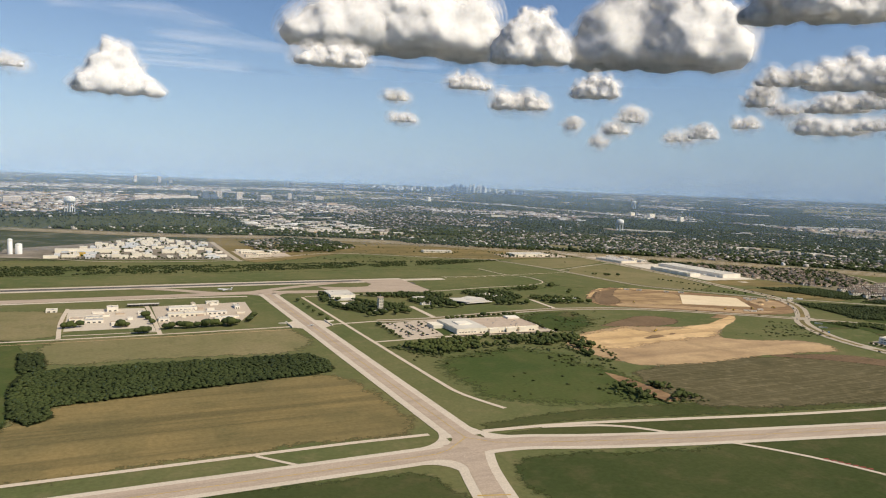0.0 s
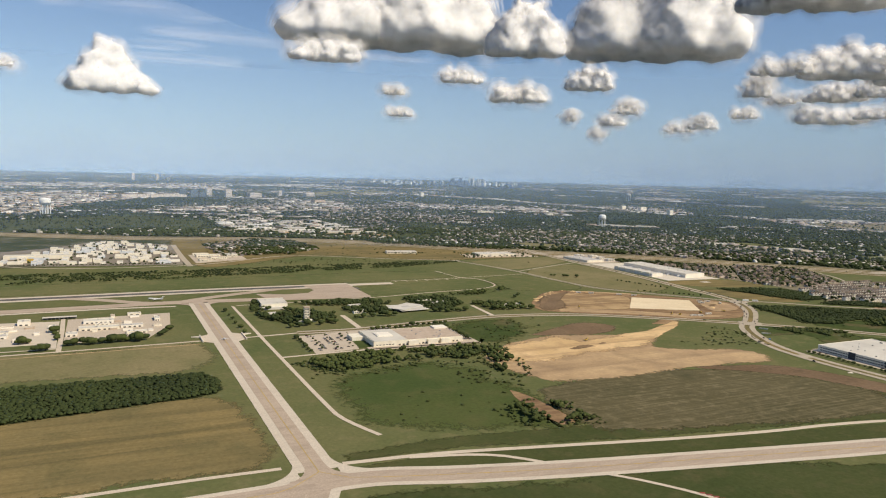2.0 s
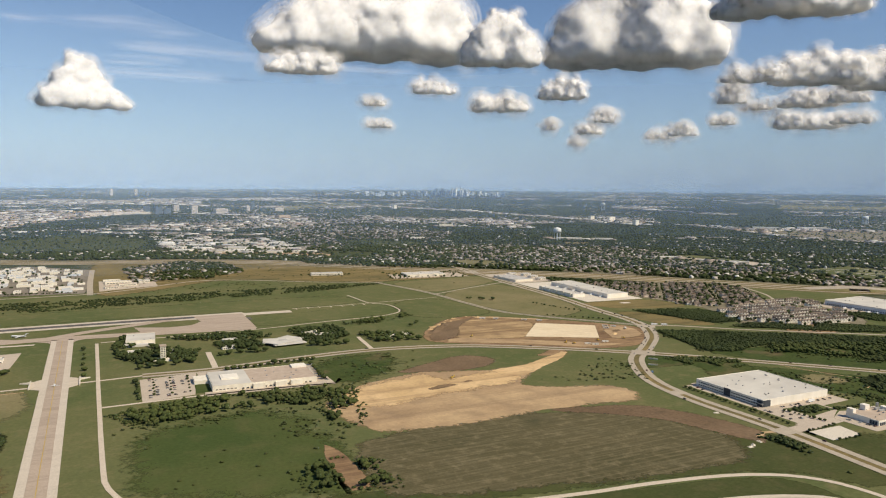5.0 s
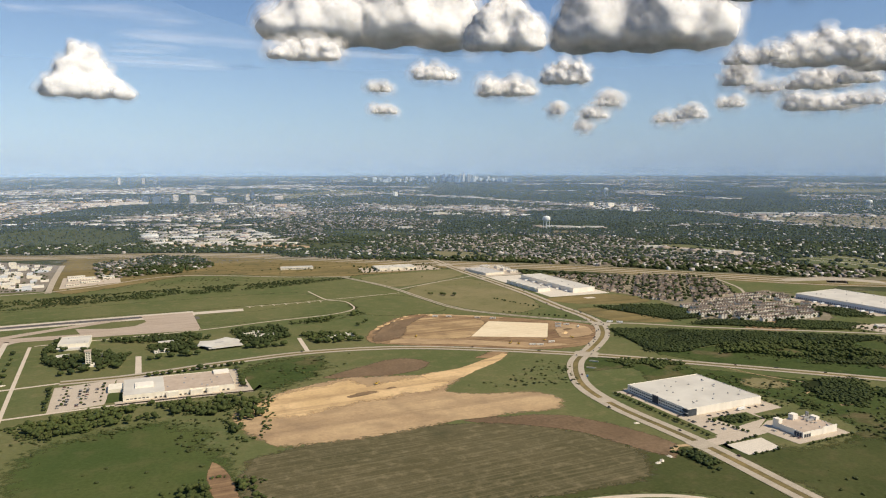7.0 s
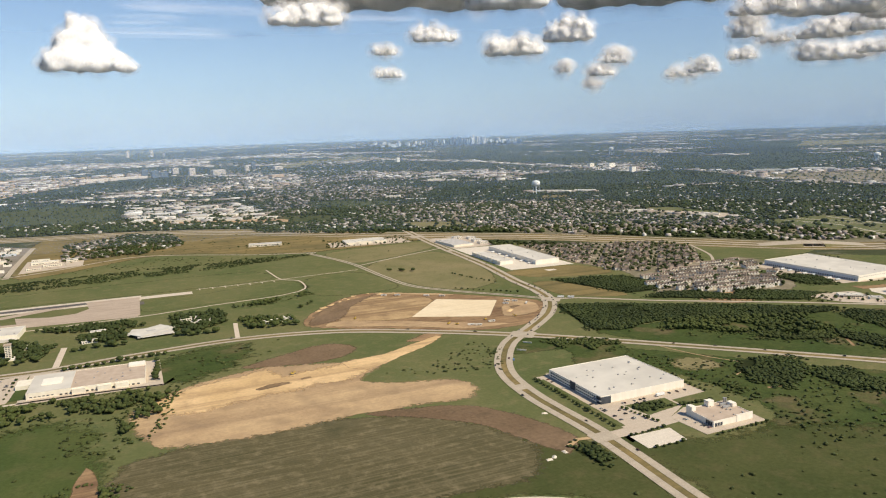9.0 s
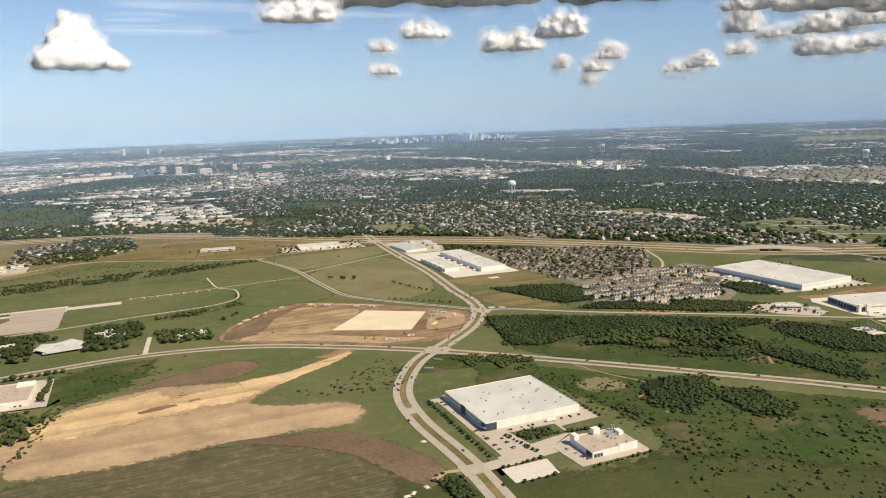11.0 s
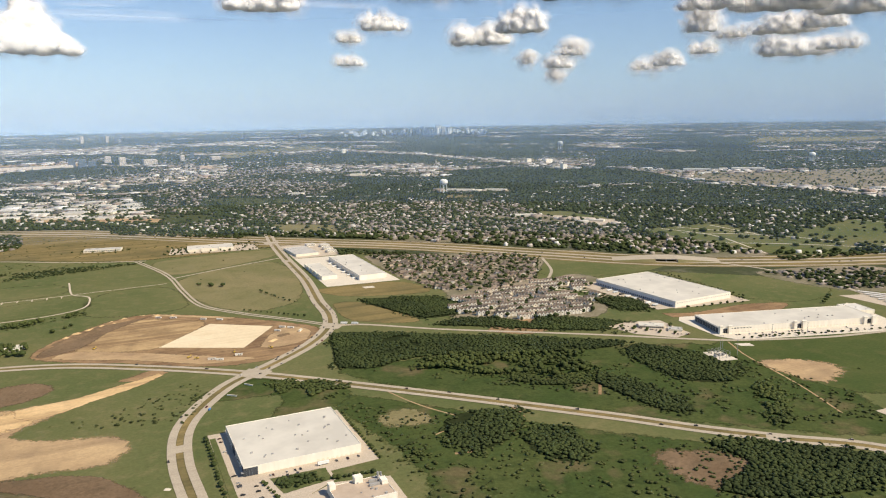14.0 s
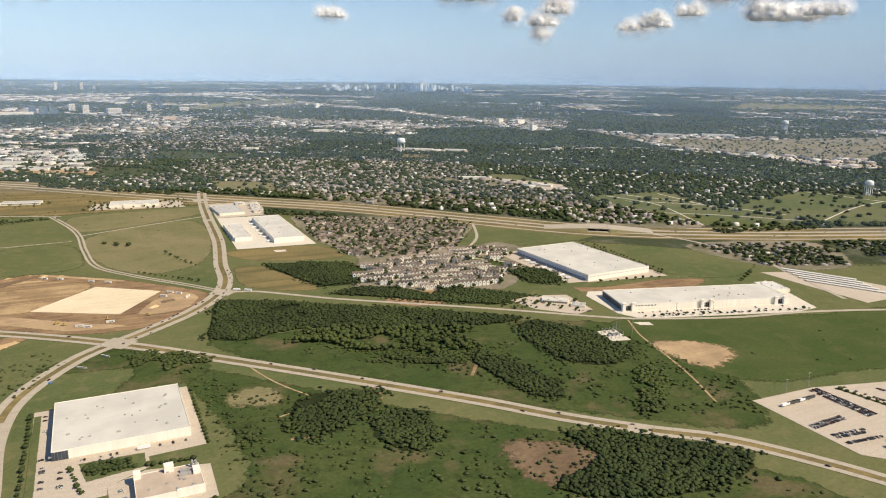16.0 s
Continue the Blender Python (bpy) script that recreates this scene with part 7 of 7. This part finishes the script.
# vehicle storage lot
lot([(247.4, 62.2), (247.2, 44.4), (249.5, 42.0), (268, 41.0), (282, 48.0), (281, 57.0), (272.5, 58.6), (260.0, 61.8)], LOT, "pale concrete storage lot full of cars", 0.055)
for x in (258.6, 259.3, 260.1):
    park_row(x, 61.2, x + 0.2, 51.2, 29, 0, 0.93)
park_row(248.0, 52.7, 254.8, 53.0, 19, 90, 0.95)
park_row(248.0, 52.0, 254.8, 52.3, 19, 90, 0.9)
park_row(248.4, 49.6, 254.2, 48.9, 16, 90, 0.85)
park_row(248.4, 48.9, 254.2, 48.2, 16, 90, 0.7)
park_row(248.2, 47.2, 254.6, 46.5, 17, 90, 0.85)
park_row(264.6, 59.8, 266.4, 51.0, 20, 0, 0.6)
park_row(269.0, 57.8, 271.0, 49.0, 20, 0, 0.6)
sheet("planting_strip", [(263.0, 60.2), (263.7, 60.1), (265.6, 50), (264.9, 50)], 0.06, GRASS_DARK, 0.1, smooth=False, label="grass strip with shrubs in the lot")
row(263.3, 60, 265.2, 50.4, 9, 0.4, 0.1)
row(252.4, 43.6, 255.2, 44.4, 3, 0.9, 0.3)
hut = hall("lot_office", 253.6, 42.6, 2.4, 1.6, 0.5, 8, CREAM_WALL, METAL_ROOF, "small cream office of the storage lot", "hut", 1, 3)
panes(hut, "w", 2.4, 1.6, -0.7, 0.7, 0.12, 0.36, 3, GLASS_DARK, fill=0.7)


def trailer(x, y, turn, mat, label="long box trailer"):
    e = thing("trailer", x, y, 0.055, turn, label, "trailer", "trailers")
    part("box_body", box(-0.8, -0.16, 0.14, 0.8, 0.16, 0.5), mat, e)
    part("chassis", box(-0.78, -0.1, 0.1, 0.78, 0.1, 0.14), DARK_METAL, e)
    for sx in (-0.62, -0.45):
        for s in (-1, 1):
            v, f = tube(0, 0, -0.02, 0.02, 0.065, 0.065, 8)
            part("wheel", ([(p + sx, r + s * 0.13, q + 0.065) for p, q, r in v], f), TYRE, e)


for i in range(6):
    trailer(250.4 + i * 1.15, 58.8 + 0.04 * i, 0, DARK_METAL if i % 3 else TANK_WHITE, "dark flatbed trailer parked in line" if i % 3 else "white box trailer parked in line")
for i in range(9):
    trailer(261.6 - 0.02 * i, 130.4 + i * 2.6, 2.5, (BLUE_WALL, TANK_WHITE, DARK_METAL)[i % 3], "box trailer backed up to the dock wall")
for x, y, a in ((157.5, 101.4, 0), (159.4, 101.4, 0), (163.2, 84.2, 0), (187.2, 151.6, -30), (189.4, 150.2, -38)):
    trailer(x, y, a, TANK_WHITE, "white box trailer beside the road")
for i in range(6):
    trailer(205.0, 198 + i * 5.2, 0, TANK_WHITE, "white box trailer in the truck court")

bv = thing("van", 151.6, 112.0, 0.03, 60, "small bright blue van on the verge", "van")
part("body", box(-0.3, -0.13, 0.05, 0.3, 0.13, 0.28), plain("blue_van_paint", (0.08, 0.22, 0.5), (0.06, 0.18, 0.42), 0.4), bv)
part("windscreen", box(0.3, -0.11, 0.17, 0.31, 0.11, 0.26), GLASS_DARK, bv)
for x, y, a in ((159.6, 120.8, -50), (156.0, 116.8, -40)):
    s = thing("sign_wall", x, y, 0, a, "low white entrance wall on the grass", "wall", "entrance walls")
    part("slab", box(-0.95, -0.06, 0, 0.95, 0.06, 0.22), PAINT_WHITE, s)
    part("coping", box(-1.0, -0.08, 0.22, 1.0, 0.08, 0.26), LOT_WHITE, s)


# ---- aircraft ----
def aircraft(x, y, turn, length, paint, label):
    e = thing("aircraft", x, y, 0.06, turn, label, "aircraft", "aircraft")
    r = length * 0.048
    prof = [(0.02, -0.5), (0.35, -0.47), (0.75, -0.42), (1, -0.34), (1, 0.18), (0.8, 0.34), (0.45, 0.45), (0.12, 0.5)]
    v, f = lathe([(p * r, q * length) for p, q in prof], 14)
    lift = r * 1.9
    part("fuselage", ([(-z, y_, x_ + lift) for x_, y_, z in v], f), paint, e, smooth=True)
    for s in (-1, 1):
        w = [(0.08, 0), (-0.06, 0.44 * s), (-0.11, 0.44 * s), (-0.1, 0)]
        part("wing", prism([(a * length, b * length) for a, b in (w if s > 0 else w[::-1])], lift - r * 0.5, lift - r * 0.3), paint, e)
        v, f = lathe([(r * 0.3, -0.06 * length), (r * 0.42, -0.03 * length), (r * 0.42, 0.05 * length), (r * 0.25, 0.07 * length)], 10)
        part("engine", ([(-z - 0.3 * length, y_ + s * r * 1.5, x_ + lift + r * 0.3) for x_, y_, z in v], f), STEEL, e, smooth=True)
        t = [(-0.46, 0), (-0.52, 0.17 * s), (-0.55, 0.17 * s), (-0.54, 0)]
        part("tailplane", prism([(a * length, b * length) for a, b in (t if s > 0 else t[::-1])], lift + r * 3.3, lift + r * 3.4), paint, e)
        part("wheel", box(-0.06 * length, s * r * 1.4 - 0.04, 0, -0.02 * length, s * r * 1.4 + 0.04, lift - r * 0.4), DARK_METAL, e)
    fin = [(-0.36, r * 0.8), (-0.47, r * 3.4), (-0.55, r * 3.4), (-0.48, r * 0.6)]
    part("fin", ([(a * length, s * r * 0.1, lift + b) for s in (-1, 1) for a, b in fin], [(0, 1, 2, 3), (7, 6, 5, 4), (0, 4, 5, 1), (1, 5, 6, 2), (2, 6, 7, 3)]), paint, e)
    part("nose_wheel", box(0.36 * length, -0.03, 0, 0.39 * length, 0.03, lift - r * 0.6), DARK_METAL, e)


aircraft(41.75, 149.4, 90, 1.9, TANK_WHITE, "small white jet on the taxiway bridge")
aircraft(32.0, 200.5, 150, 4.0, TANK_WHITE, "white airliner turning off the runway")


# ---- building site ----
def mound(name, x, y, sx, sy, h, turn, mat, label, category="heap", seed=1):
    """A heap of earth or rubble with an uneven crest."""
    v, f = [], []
    nx, ny = 18, 8
    c, w = math.cos(radians(turn)), math.sin(radians(turn))
    for i in range(nx + 1):
        for j in range(ny + 1):
            a, b = -1 + 2 * i / nx, -1 + 2 * j / ny
            z = h * max(0, 1 - a**4) * max(0, 1 - abs(b)) * (0.75 + 0.7 * noise.noise((a * 4 + seed, b * 2, seed * 1.7)))
            px, py = a * sx / 2, b * sy / 2
            v.append((x + c * px - w * py, y + w * px + c * py, max(0.0, z) + 0.02 + 0.012 * max(0, 1 - b * b)))
    for i in range(nx):
        for j in range(ny):
            k = i * (ny + 1) + j
            f.append((k, k + ny + 1, k + ny + 2, k + 1))
    ob = paved(name, (v, f), mat, label, category)
    del ob["kind"]
    return ob


mound("spoil_heap", 131.5, 171.5, 17, 2.6, 0.5, 50, DIRT_DARK, "dark spoil bank along the building site", "heap", 2)
mound("spoil_heap", 141.5, 180.5, 12, 2.0, 0.5, 22, DIRT_RED, "brown spoil bank along the building site", "heap", 3)
mound("spoil_heap", 156, 176.2, 22, 1.4, 0.3, -36, DIRT_DULL, "pale spoil bank beside the access road", "heap", 4)
mound("spoil_heap", 107.6, 119.8, 6.2, 1.0, 0.35, 9, DIRT_DARK, "dark heap of topsoil on the scraped earth", "heap", 5)
mound("spoil_heap", 172.5, 149.5, 3.0, 1.6, 0.4, 20, DIRT_DARK, "dark heap of soil in the site yard", "heap", 6)
mound("spoil_heap", 169.5, 146.5, 2.4, 1.4, 0.35, 40, DIRT, "tan heap of sand in the site yard", "heap", 7)
mound("spoil_heap", 113.8, 121.2, 2.0, 0.8, 0.25, 9, DIRT_DARK, "dark heap of topsoil on the scraped earth", "heap", 8)
for k, (x, y) in enumerate(((133, 175), (135.5, 177), (138, 179.3), (141, 181.6), (144.5, 182.2), (148, 181), (151.5, 179.4), (128.6, 170), (130.4, 173))):
    mound("rubble_heap", x, y, 2.2, 1.5, 0.35, 30 + 40 * k, DIRT, "tan heap of broken clods", "heap", 20 + k)
for k, (x, y) in enumerate(((135.2, 72.5), (136.2, 72.9), (138.3, 73.6), (143.0, 86.6))):
    mound("rubble_heap", x, y, 0.9, 0.6, 0.22, 50 * k, LOT_WHITE, "small heap of white rubble", "heap", 40 + k)


def digger(x, y, turn, mat):
    e = thing("excavator", x, y, 0.04, turn, "yellow tracked excavator on bare earth", "excavator", "site machines")
    for s in (-1, 1):
        part("track", box(-0.3, s * 0.15 - 0.05, 0, 0.3, s * 0.15 + 0.05, 0.12), DARK_METAL, e)
    part("house", box(-0.28, -0.18, 0.13, 0.2, 0.18, 0.34), mat, e)
    part("cab", box(0.0, 0.02, 0.34, 0.2, 0.17, 0.46), GLASS_DARK, e)
    part("boom", ([(0.15, -0.06, 0.3), (0.55, -0.06, 0.62), (0.6, -0.06, 0.55), (0.2, -0.06, 0.2), (0.15, 0.0, 0.3), (0.55, 0.0, 0.62), (0.6, 0.0, 0.55), (0.2, 0.0, 0.2)], [(0, 1, 2, 3), (7, 6, 5, 4), (0, 4, 5, 1), (1, 5, 6, 2), (2, 6, 7, 3)]), mat, e)
    part("stick", box(0.55, -0.05, 0.15, 0.62, -0.01, 0.6), mat, e)
    part("bucket", box(0.5, -0.09, 0.05, 0.66, 0.03, 0.17), DARK_METAL, e)


for x, y, a in ((151.5, 142.4, 30), (153.0, 141.0, 200), (160.5, 141.6, 80), (112, 124.5, 10), (134, 158, 45), (168, 141, 150)):
    digger(x, y, a, PAINT_YELLOW)
for i, (x, y, a) in enumerate(((173.6, 155.6, -36), (175.2, 154.2, -36), (172.0, 153.2, -36), (176.6, 150.8, 54), (155.6, 139.0, -20), (157.0, 138.0, -24), (161, 139.4, -10), (148.2, 178.4, -34), (151.5, 176.6, -34), (158, 171.8, -36), (161.5, 169.4, -36))):
    o = thing("site_cabin", x, y, 0.03, a, "white flat-roofed site cabin", "cabin", "site cabins")
    part("body", box(-0.75, -0.2, 0.05, 0.75, 0.2, 0.36), WHITE_WALL, o)
    part("roof", box(-0.79, -0.23, 0.36, 0.79, 0.23, 0.4), WHITE_ROOF, o)
    part("door", box(-0.1, -0.212, 0.06, 0.06, -0.19, 0.3), DARK_METAL, o)
    part("window", box(0.25, -0.212, 0.18, 0.5, -0.19, 0.3), GLASS_DARK, o)

# building by the long warehouse
lot([(239.5, 122), (244, 122.5), (253.5, 119.5), (252.4, 108.4), (247.6, 107.2), (241.5, 113.4)], LOT, "pale car park round a low office", 0.05)
ob = hall("office_block", 248.4, 116.4, 5.6, 3.0, 0.6, -38, CREAM_WALL, WHITE_ROOF, "low cream office with a white roof", "building", 5, 90)
panes(ob, "s", 5.6, 3.0, -2.6, 2.6, 0.15, 0.42, 12, GLASS_DARK, fill=0.75)
hall("office_block", 251.0, 111.6, 3.0, 2.2, 0.55, -38, CREAM_WALL, GREY_ROOF, "low cream office annexe", "building", 3, 91)
for x, y in ((242, 119), (243.5, 116.5), (245, 114), (246.5, 111.5), (249, 109.5), (252, 114.5)):
    plant(x, y, 0.55)
    plant(x + 0.9, y + 0.7, 0.5)
park_row(243.2, 119.6, 247.8, 112.4, 20, 50, 0.5)
park_row(247.0, 110.4, 251.4, 107.6, 14, 50, 0.5)
scatter("bushes", BUSHES, spread([(233, 122), (240, 121.5), (243, 113.5), (238, 115)], 1.2, 0.5, 0.1, 95, 0.8), (0.4, 1.0), LEAF, 95, "dark shrubs round a small yard", "bushes", 0.8)
for x, y, h in ((249.0, 96.4, 3.4), (250.4, 97.2, 3.0), (249.8, 92.8, 3.2), (259.5, 62.2, 2.6), (254, 61.8, 2.6), (266.2, 98.8, 2.6), (274, 96.4, 2.6)):
    e = thing("utility_pole", x, y, 0, 0, "tall grey steel pole", "pole", "poles")
    part("shaft", tube(0, 0, 0, h, 0.05, 0.03, 6), STEEL, e)
    part("arm", box(-0.3, -0.02, h * 0.93, 0.3, 0.02, h * 0.95), STEEL, e)


# ---- clouds ----
BILLOWS = []
for k, depth in ((0.16, 2), (0.05, 2)):
    tex = bpy.data.textures.new("billows", "CLOUDS")
    tex.noise_scale, tex.noise_depth, tex.noise_basis = k, depth, "BLENDER_ORIGINAL"
    BILLOWS.append(tex)


raw = []


def cumulus(x, y, base, width, height, seed, puffs=26, spire=0.0, depth=0.55, peak=0.5, shreds=0.0):
    """A fair-weather cloud: flat grey base, heaped sunlit top, shreds at its edge. x, y: middle; sizes in units."""
    rnd = random.Random(seed)
    away = (Vector((x, y)) - Vector((80, -5))).normalized()
    side = Vector((away.y, -away.x))
    ratio = height / width
    groups = {CLOUD: ([], [])}

    def puff(u, w, z, r, mat, squash=0.8):
        c = side * (u * 0.5) + away * w
        vs, fs = groups[mat]
        off = len(vs)
        v0, f0 = BALLS[2]
        for q in v0:
            zz = z + q[2] * r * squash
            if mat is CLOUD and zz < 0:
                zz *= 0.15
            vs.append((c.x + q[0] * r, c.y + q[1] * r, zz))
        fs.extend((a + off, b + off, e + off) for a, b, e in f0)

    # all in units of the cloud's width
    for i in range(puffs):
        u = -0.78 + 1.56 * (i + rnd.random()) / puffs
        off_peak = abs(u - (2 * peak - 1)) / (1 + abs(2 * peak - 1))
        prof = max(0.18, (1 - off_peak) ** spire if spire else 1 - off_peak ** 2.2)
        top = ratio * prof * rnd.uniform(0.7, 1.0)
        r = min(0.13, max(0.4 * ratio, 0.05)) * rnd.uniform(0.8, 1.2) * (0.55 + 0.45 * prof)
        w = rnd.uniform(-0.5, 0.5) * depth * 0.6 * (1 - u * u) ** 0.5
        z = 0.45 * r
        while True:
            puff(u + rnd.uniform(-0.06, 0.06), w + rnd.uniform(-0.03, 0.03), z, r, CLOUD)
            z += r * 0.8
            r *= 0.86
            if z + r * 0.6 > top or r < 0.02:
                break
    e = thing("cloud", x, y, base, 0, "white cumulus cloud with a grey base", "cloud", "clouds")
    for mat, (vs, fs) in groups.items():
        if not vs:
            continue
        me = tri_mesh("cloud_body", np.array(vs), fs, mat, True)
        ob = part(me.name, me, None, e)
        ob.scale = (width, width, width)
        rm = ob.modifiers.new("merge", "REMESH")
        rm.mode, rm.voxel_size, rm.use_smooth_shade = "VOXEL", max(0.019, 0.06 * ratio), True
        sm = ob.modifiers.new("soften", "SMOOTH")
        sm.factor, sm.iterations = 0.5, 6
        for tex, amount in zip(BILLOWS, (0.2 * min(ratio, 0.4), 0.07 * min(ratio, 0.4))):
            dp = ob.modifiers.new("billow", "DISPLACE")
            dp.texture, dp.strength, dp.mid_level, dp.texture_coords = tex, amount, 0.5, "LOCAL"
        raw.append((ob, e, x, y, base, width, ratio, seed, shreds))
    return e


CLOUDS = [
    (45, 1564, 178, 190, 118, 26, 1.25, 0.5, 0.47, 0.05),
    (711, 1827, 364, 575, 200, 40, 0, 0.3, 0.55, 0.25),
    (482, 1615, 280, 184, 52, 14, 0, 0.3, 0.5, 0.5),
    (790, 1281, 272, 176, 117, 18, 0, 0.28, 0.5, 0.2),
    (1380, 1589, 362, 520, 260, 40, 0, 0.3, 0.5, 0.2),
    (1349, 1087, 390, 313, 109, 22, 0, 0.3, 0.5, 0.25),
    (808, 2050, 265, 79, 20, 9, 0, 0.5, 0.5, 0.2),
    (707, 1745, 178, 70, 19, 9, 0, 0.5, 0.5, 0.1),
    (536, 1048, 178, 75, 22, 12, 0, 0.5, 0.4, 0.3),
    (1204, 2007, 265, 199, 58, 13, 0, 0.5, 0.5, 0.5),
    (750, 1012, 178, 84, 41, 13, 0, 0.5, 0.55, 0.02),
    (1114, 1593, 178, 36, 24, 6, 0, 0.5, 0.5, 0.3),
    (934, 1140, 157, 47.6, 24.6, 8, 0, 0.5, 0.5, 0.5),
    (951, 1206, 140, 59, 18, 8, 0, 0.5, 0.5, 0.2),
    (1179, 1561, 140, 30, 14, 5, 0, 0.5, 0.5, 0.4),
    (1032, 924, 178, 56, 36, 9, 0, 0.5, 0.6, 0.5),
    (1356, 1250, 178, 63, 20, 8, 0, 0.5, 0.5, 0.1),
    (1550, 1580, 178, 82, 36, 8, 0, 0.5, 0.5, 0.1),
    (1601, 1731, 178, 95, 22, 8, 0, 0.5, 0.5, 0.5),
    (939, 690, 178, 136, 45, 16, 0, 0.5, 0.55, 0.3),
    (853, 719, 178, 87, 21, 11, 0, 0.5, 0.6, 0.6),
    (1188, 898, 178, 110, 32, 12, 0, 0.5, 0.55, 0.15),
    (1178, 814, 178, 67, 33, 10, 0, 0.5, 0.5, 0.1),
    (1611, 1224, 178, 188, 47, 12, 0, 0.5, 0.35, 0.2),
    (1564, 1081, 178, 103, 26, 9, 0, 0.5, 0.5, 0.3),
    (1156, 978, 178, 64, 14, 8, 0, 0.5, 0.5, 0.6),
    (1066, 676, 178, 127, 59, 14, 0, 0.5, 0.5, 0.2),
    (-118, 1274, 178, 50, 14, 7, 0, 0.5, 0.5, 0.5),
]
for k, row_ in enumerate(CLOUDS):
    cumulus(*row_[:5], 11 + k, *row_[5:])
graph = bpy.context.evaluated_depsgraph_get()
for ob, e, x, y, base, width, ratio, seed, shreds in raw:
    body = bpy.data.meshes.new_from_object(ob.evaluated_get(graph))
    ob.modifiers.clear()
    ob.data = body
    # a soft edge: veils of vapour round the body, thinning outwards
    n = len(body.vertices)
    v, nr = np.empty(n * 3), np.empty(n * 3)
    body.vertices.foreach_get("co", v)
    body.vertices.foreach_get("normal", nr)
    v, nr = v.reshape(-1, 3), nr.reshape(-1, 3)
    body.calc_loop_triangles()
    tri = np.empty(len(body.loop_triangles) * 3, dtype=np.int32)
    body.loop_triangles.foreach_get("vertices", tri)
    tri = tri.reshape(-1, 3)
    reach = max(0.03, 0.0055 * math.dist((x, y, base), (80, -5, 40)) / width)
    swell = np.array([0.7 + 1.2 * noise.noise(p * 7.0) + shreds for p in v])[:, None]
    vs, fs, veil = [], [], []
    for k, (out, thick) in enumerate(((0.25, 0.42), (0.6, 0.36), (1.0, 0.27), (1.5, 0.17))):
        vs.append(v + nr * out * reach * swell)
        fs.append(tri + k * n)
        veil.append(thick * np.clip(0.8 + 0.8 * nr[:, 2], 0.3, 1.0))
    mist = tri_mesh("cloud_fringe", np.vstack(vs), np.vstack(fs), WISP, True)
    mist.attributes.new("cover", "FLOAT", "POINT").data.foreach_set("value", np.concatenate(veil))
    mist_ob = part("cloud_fringe", mist, None, e)
    mist_ob.scale = (width, width, width)
    tagged(mist_ob, "thin shreds of white vapour", kind="stuff")

# high thin streaks
def streak_stuff():
    m, t, bsdf = nodes_of("ice_streaks")
    t.nodes.remove(bsdf)
    a = add(t, "ShaderNodeBsdfTranslucent", Color=(0.95, 0.96, 1.0, 1))
    c = t.nodes.new("ShaderNodeBsdfTransparent")
    at = t.nodes.new("ShaderNodeAttribute")
    at.attribute_name = "cover"
    n = noise_at(t, 0.013, 5, stretch=(0.35, 1, 1), rough=0.55, turn=12)
    f = calc(t, "MULTIPLY", ramp(t, n, [(0.36, (0, 0, 0)), (0.62, (1, 1, 1))]), calc(t, "MULTIPLY", at.outputs["Fac"], 0.2))
    mix = t.nodes.new("ShaderNodeMixShader")
    t.links.new(f, mix.inputs[0])
    t.links.new(c.outputs[0], mix.inputs[1])
    t.links.new(a.outputs[0], mix.inputs[2])
    t.links.new(mix.outputs[0], t.nodes["Material Output"].inputs[0])
    return m


ICE = streak_stuff()
for k, (pts, z) in enumerate((([(10, 1350), (113, 1310), (200, 1360), (210, 1440), (113, 1440), (20, 1400)], 300), ([(110, 1535), (233, 1500), (400, 1545), (420, 1640), (240, 1640), (130, 1616)], 301), ([(70, 1714), (197, 1690), (230, 1774), (96, 1830)], 302),
                              ([(60, 1910), (224, 1874), (420, 1904), (430, 2030), (231, 2060), (80, 2045)], 303), ([(550, 1596), (694, 1560), (740, 1627), (610, 1680)], 300), ([(-70, 1369), (-5, 1350), (10, 1397), (-60, 1420)], 301))):
    s = sheet("cloud_streak", pts, z, ICE, 34, 40, label="thin high streaks of white ice cloud")
    s["category"] = "cloud"
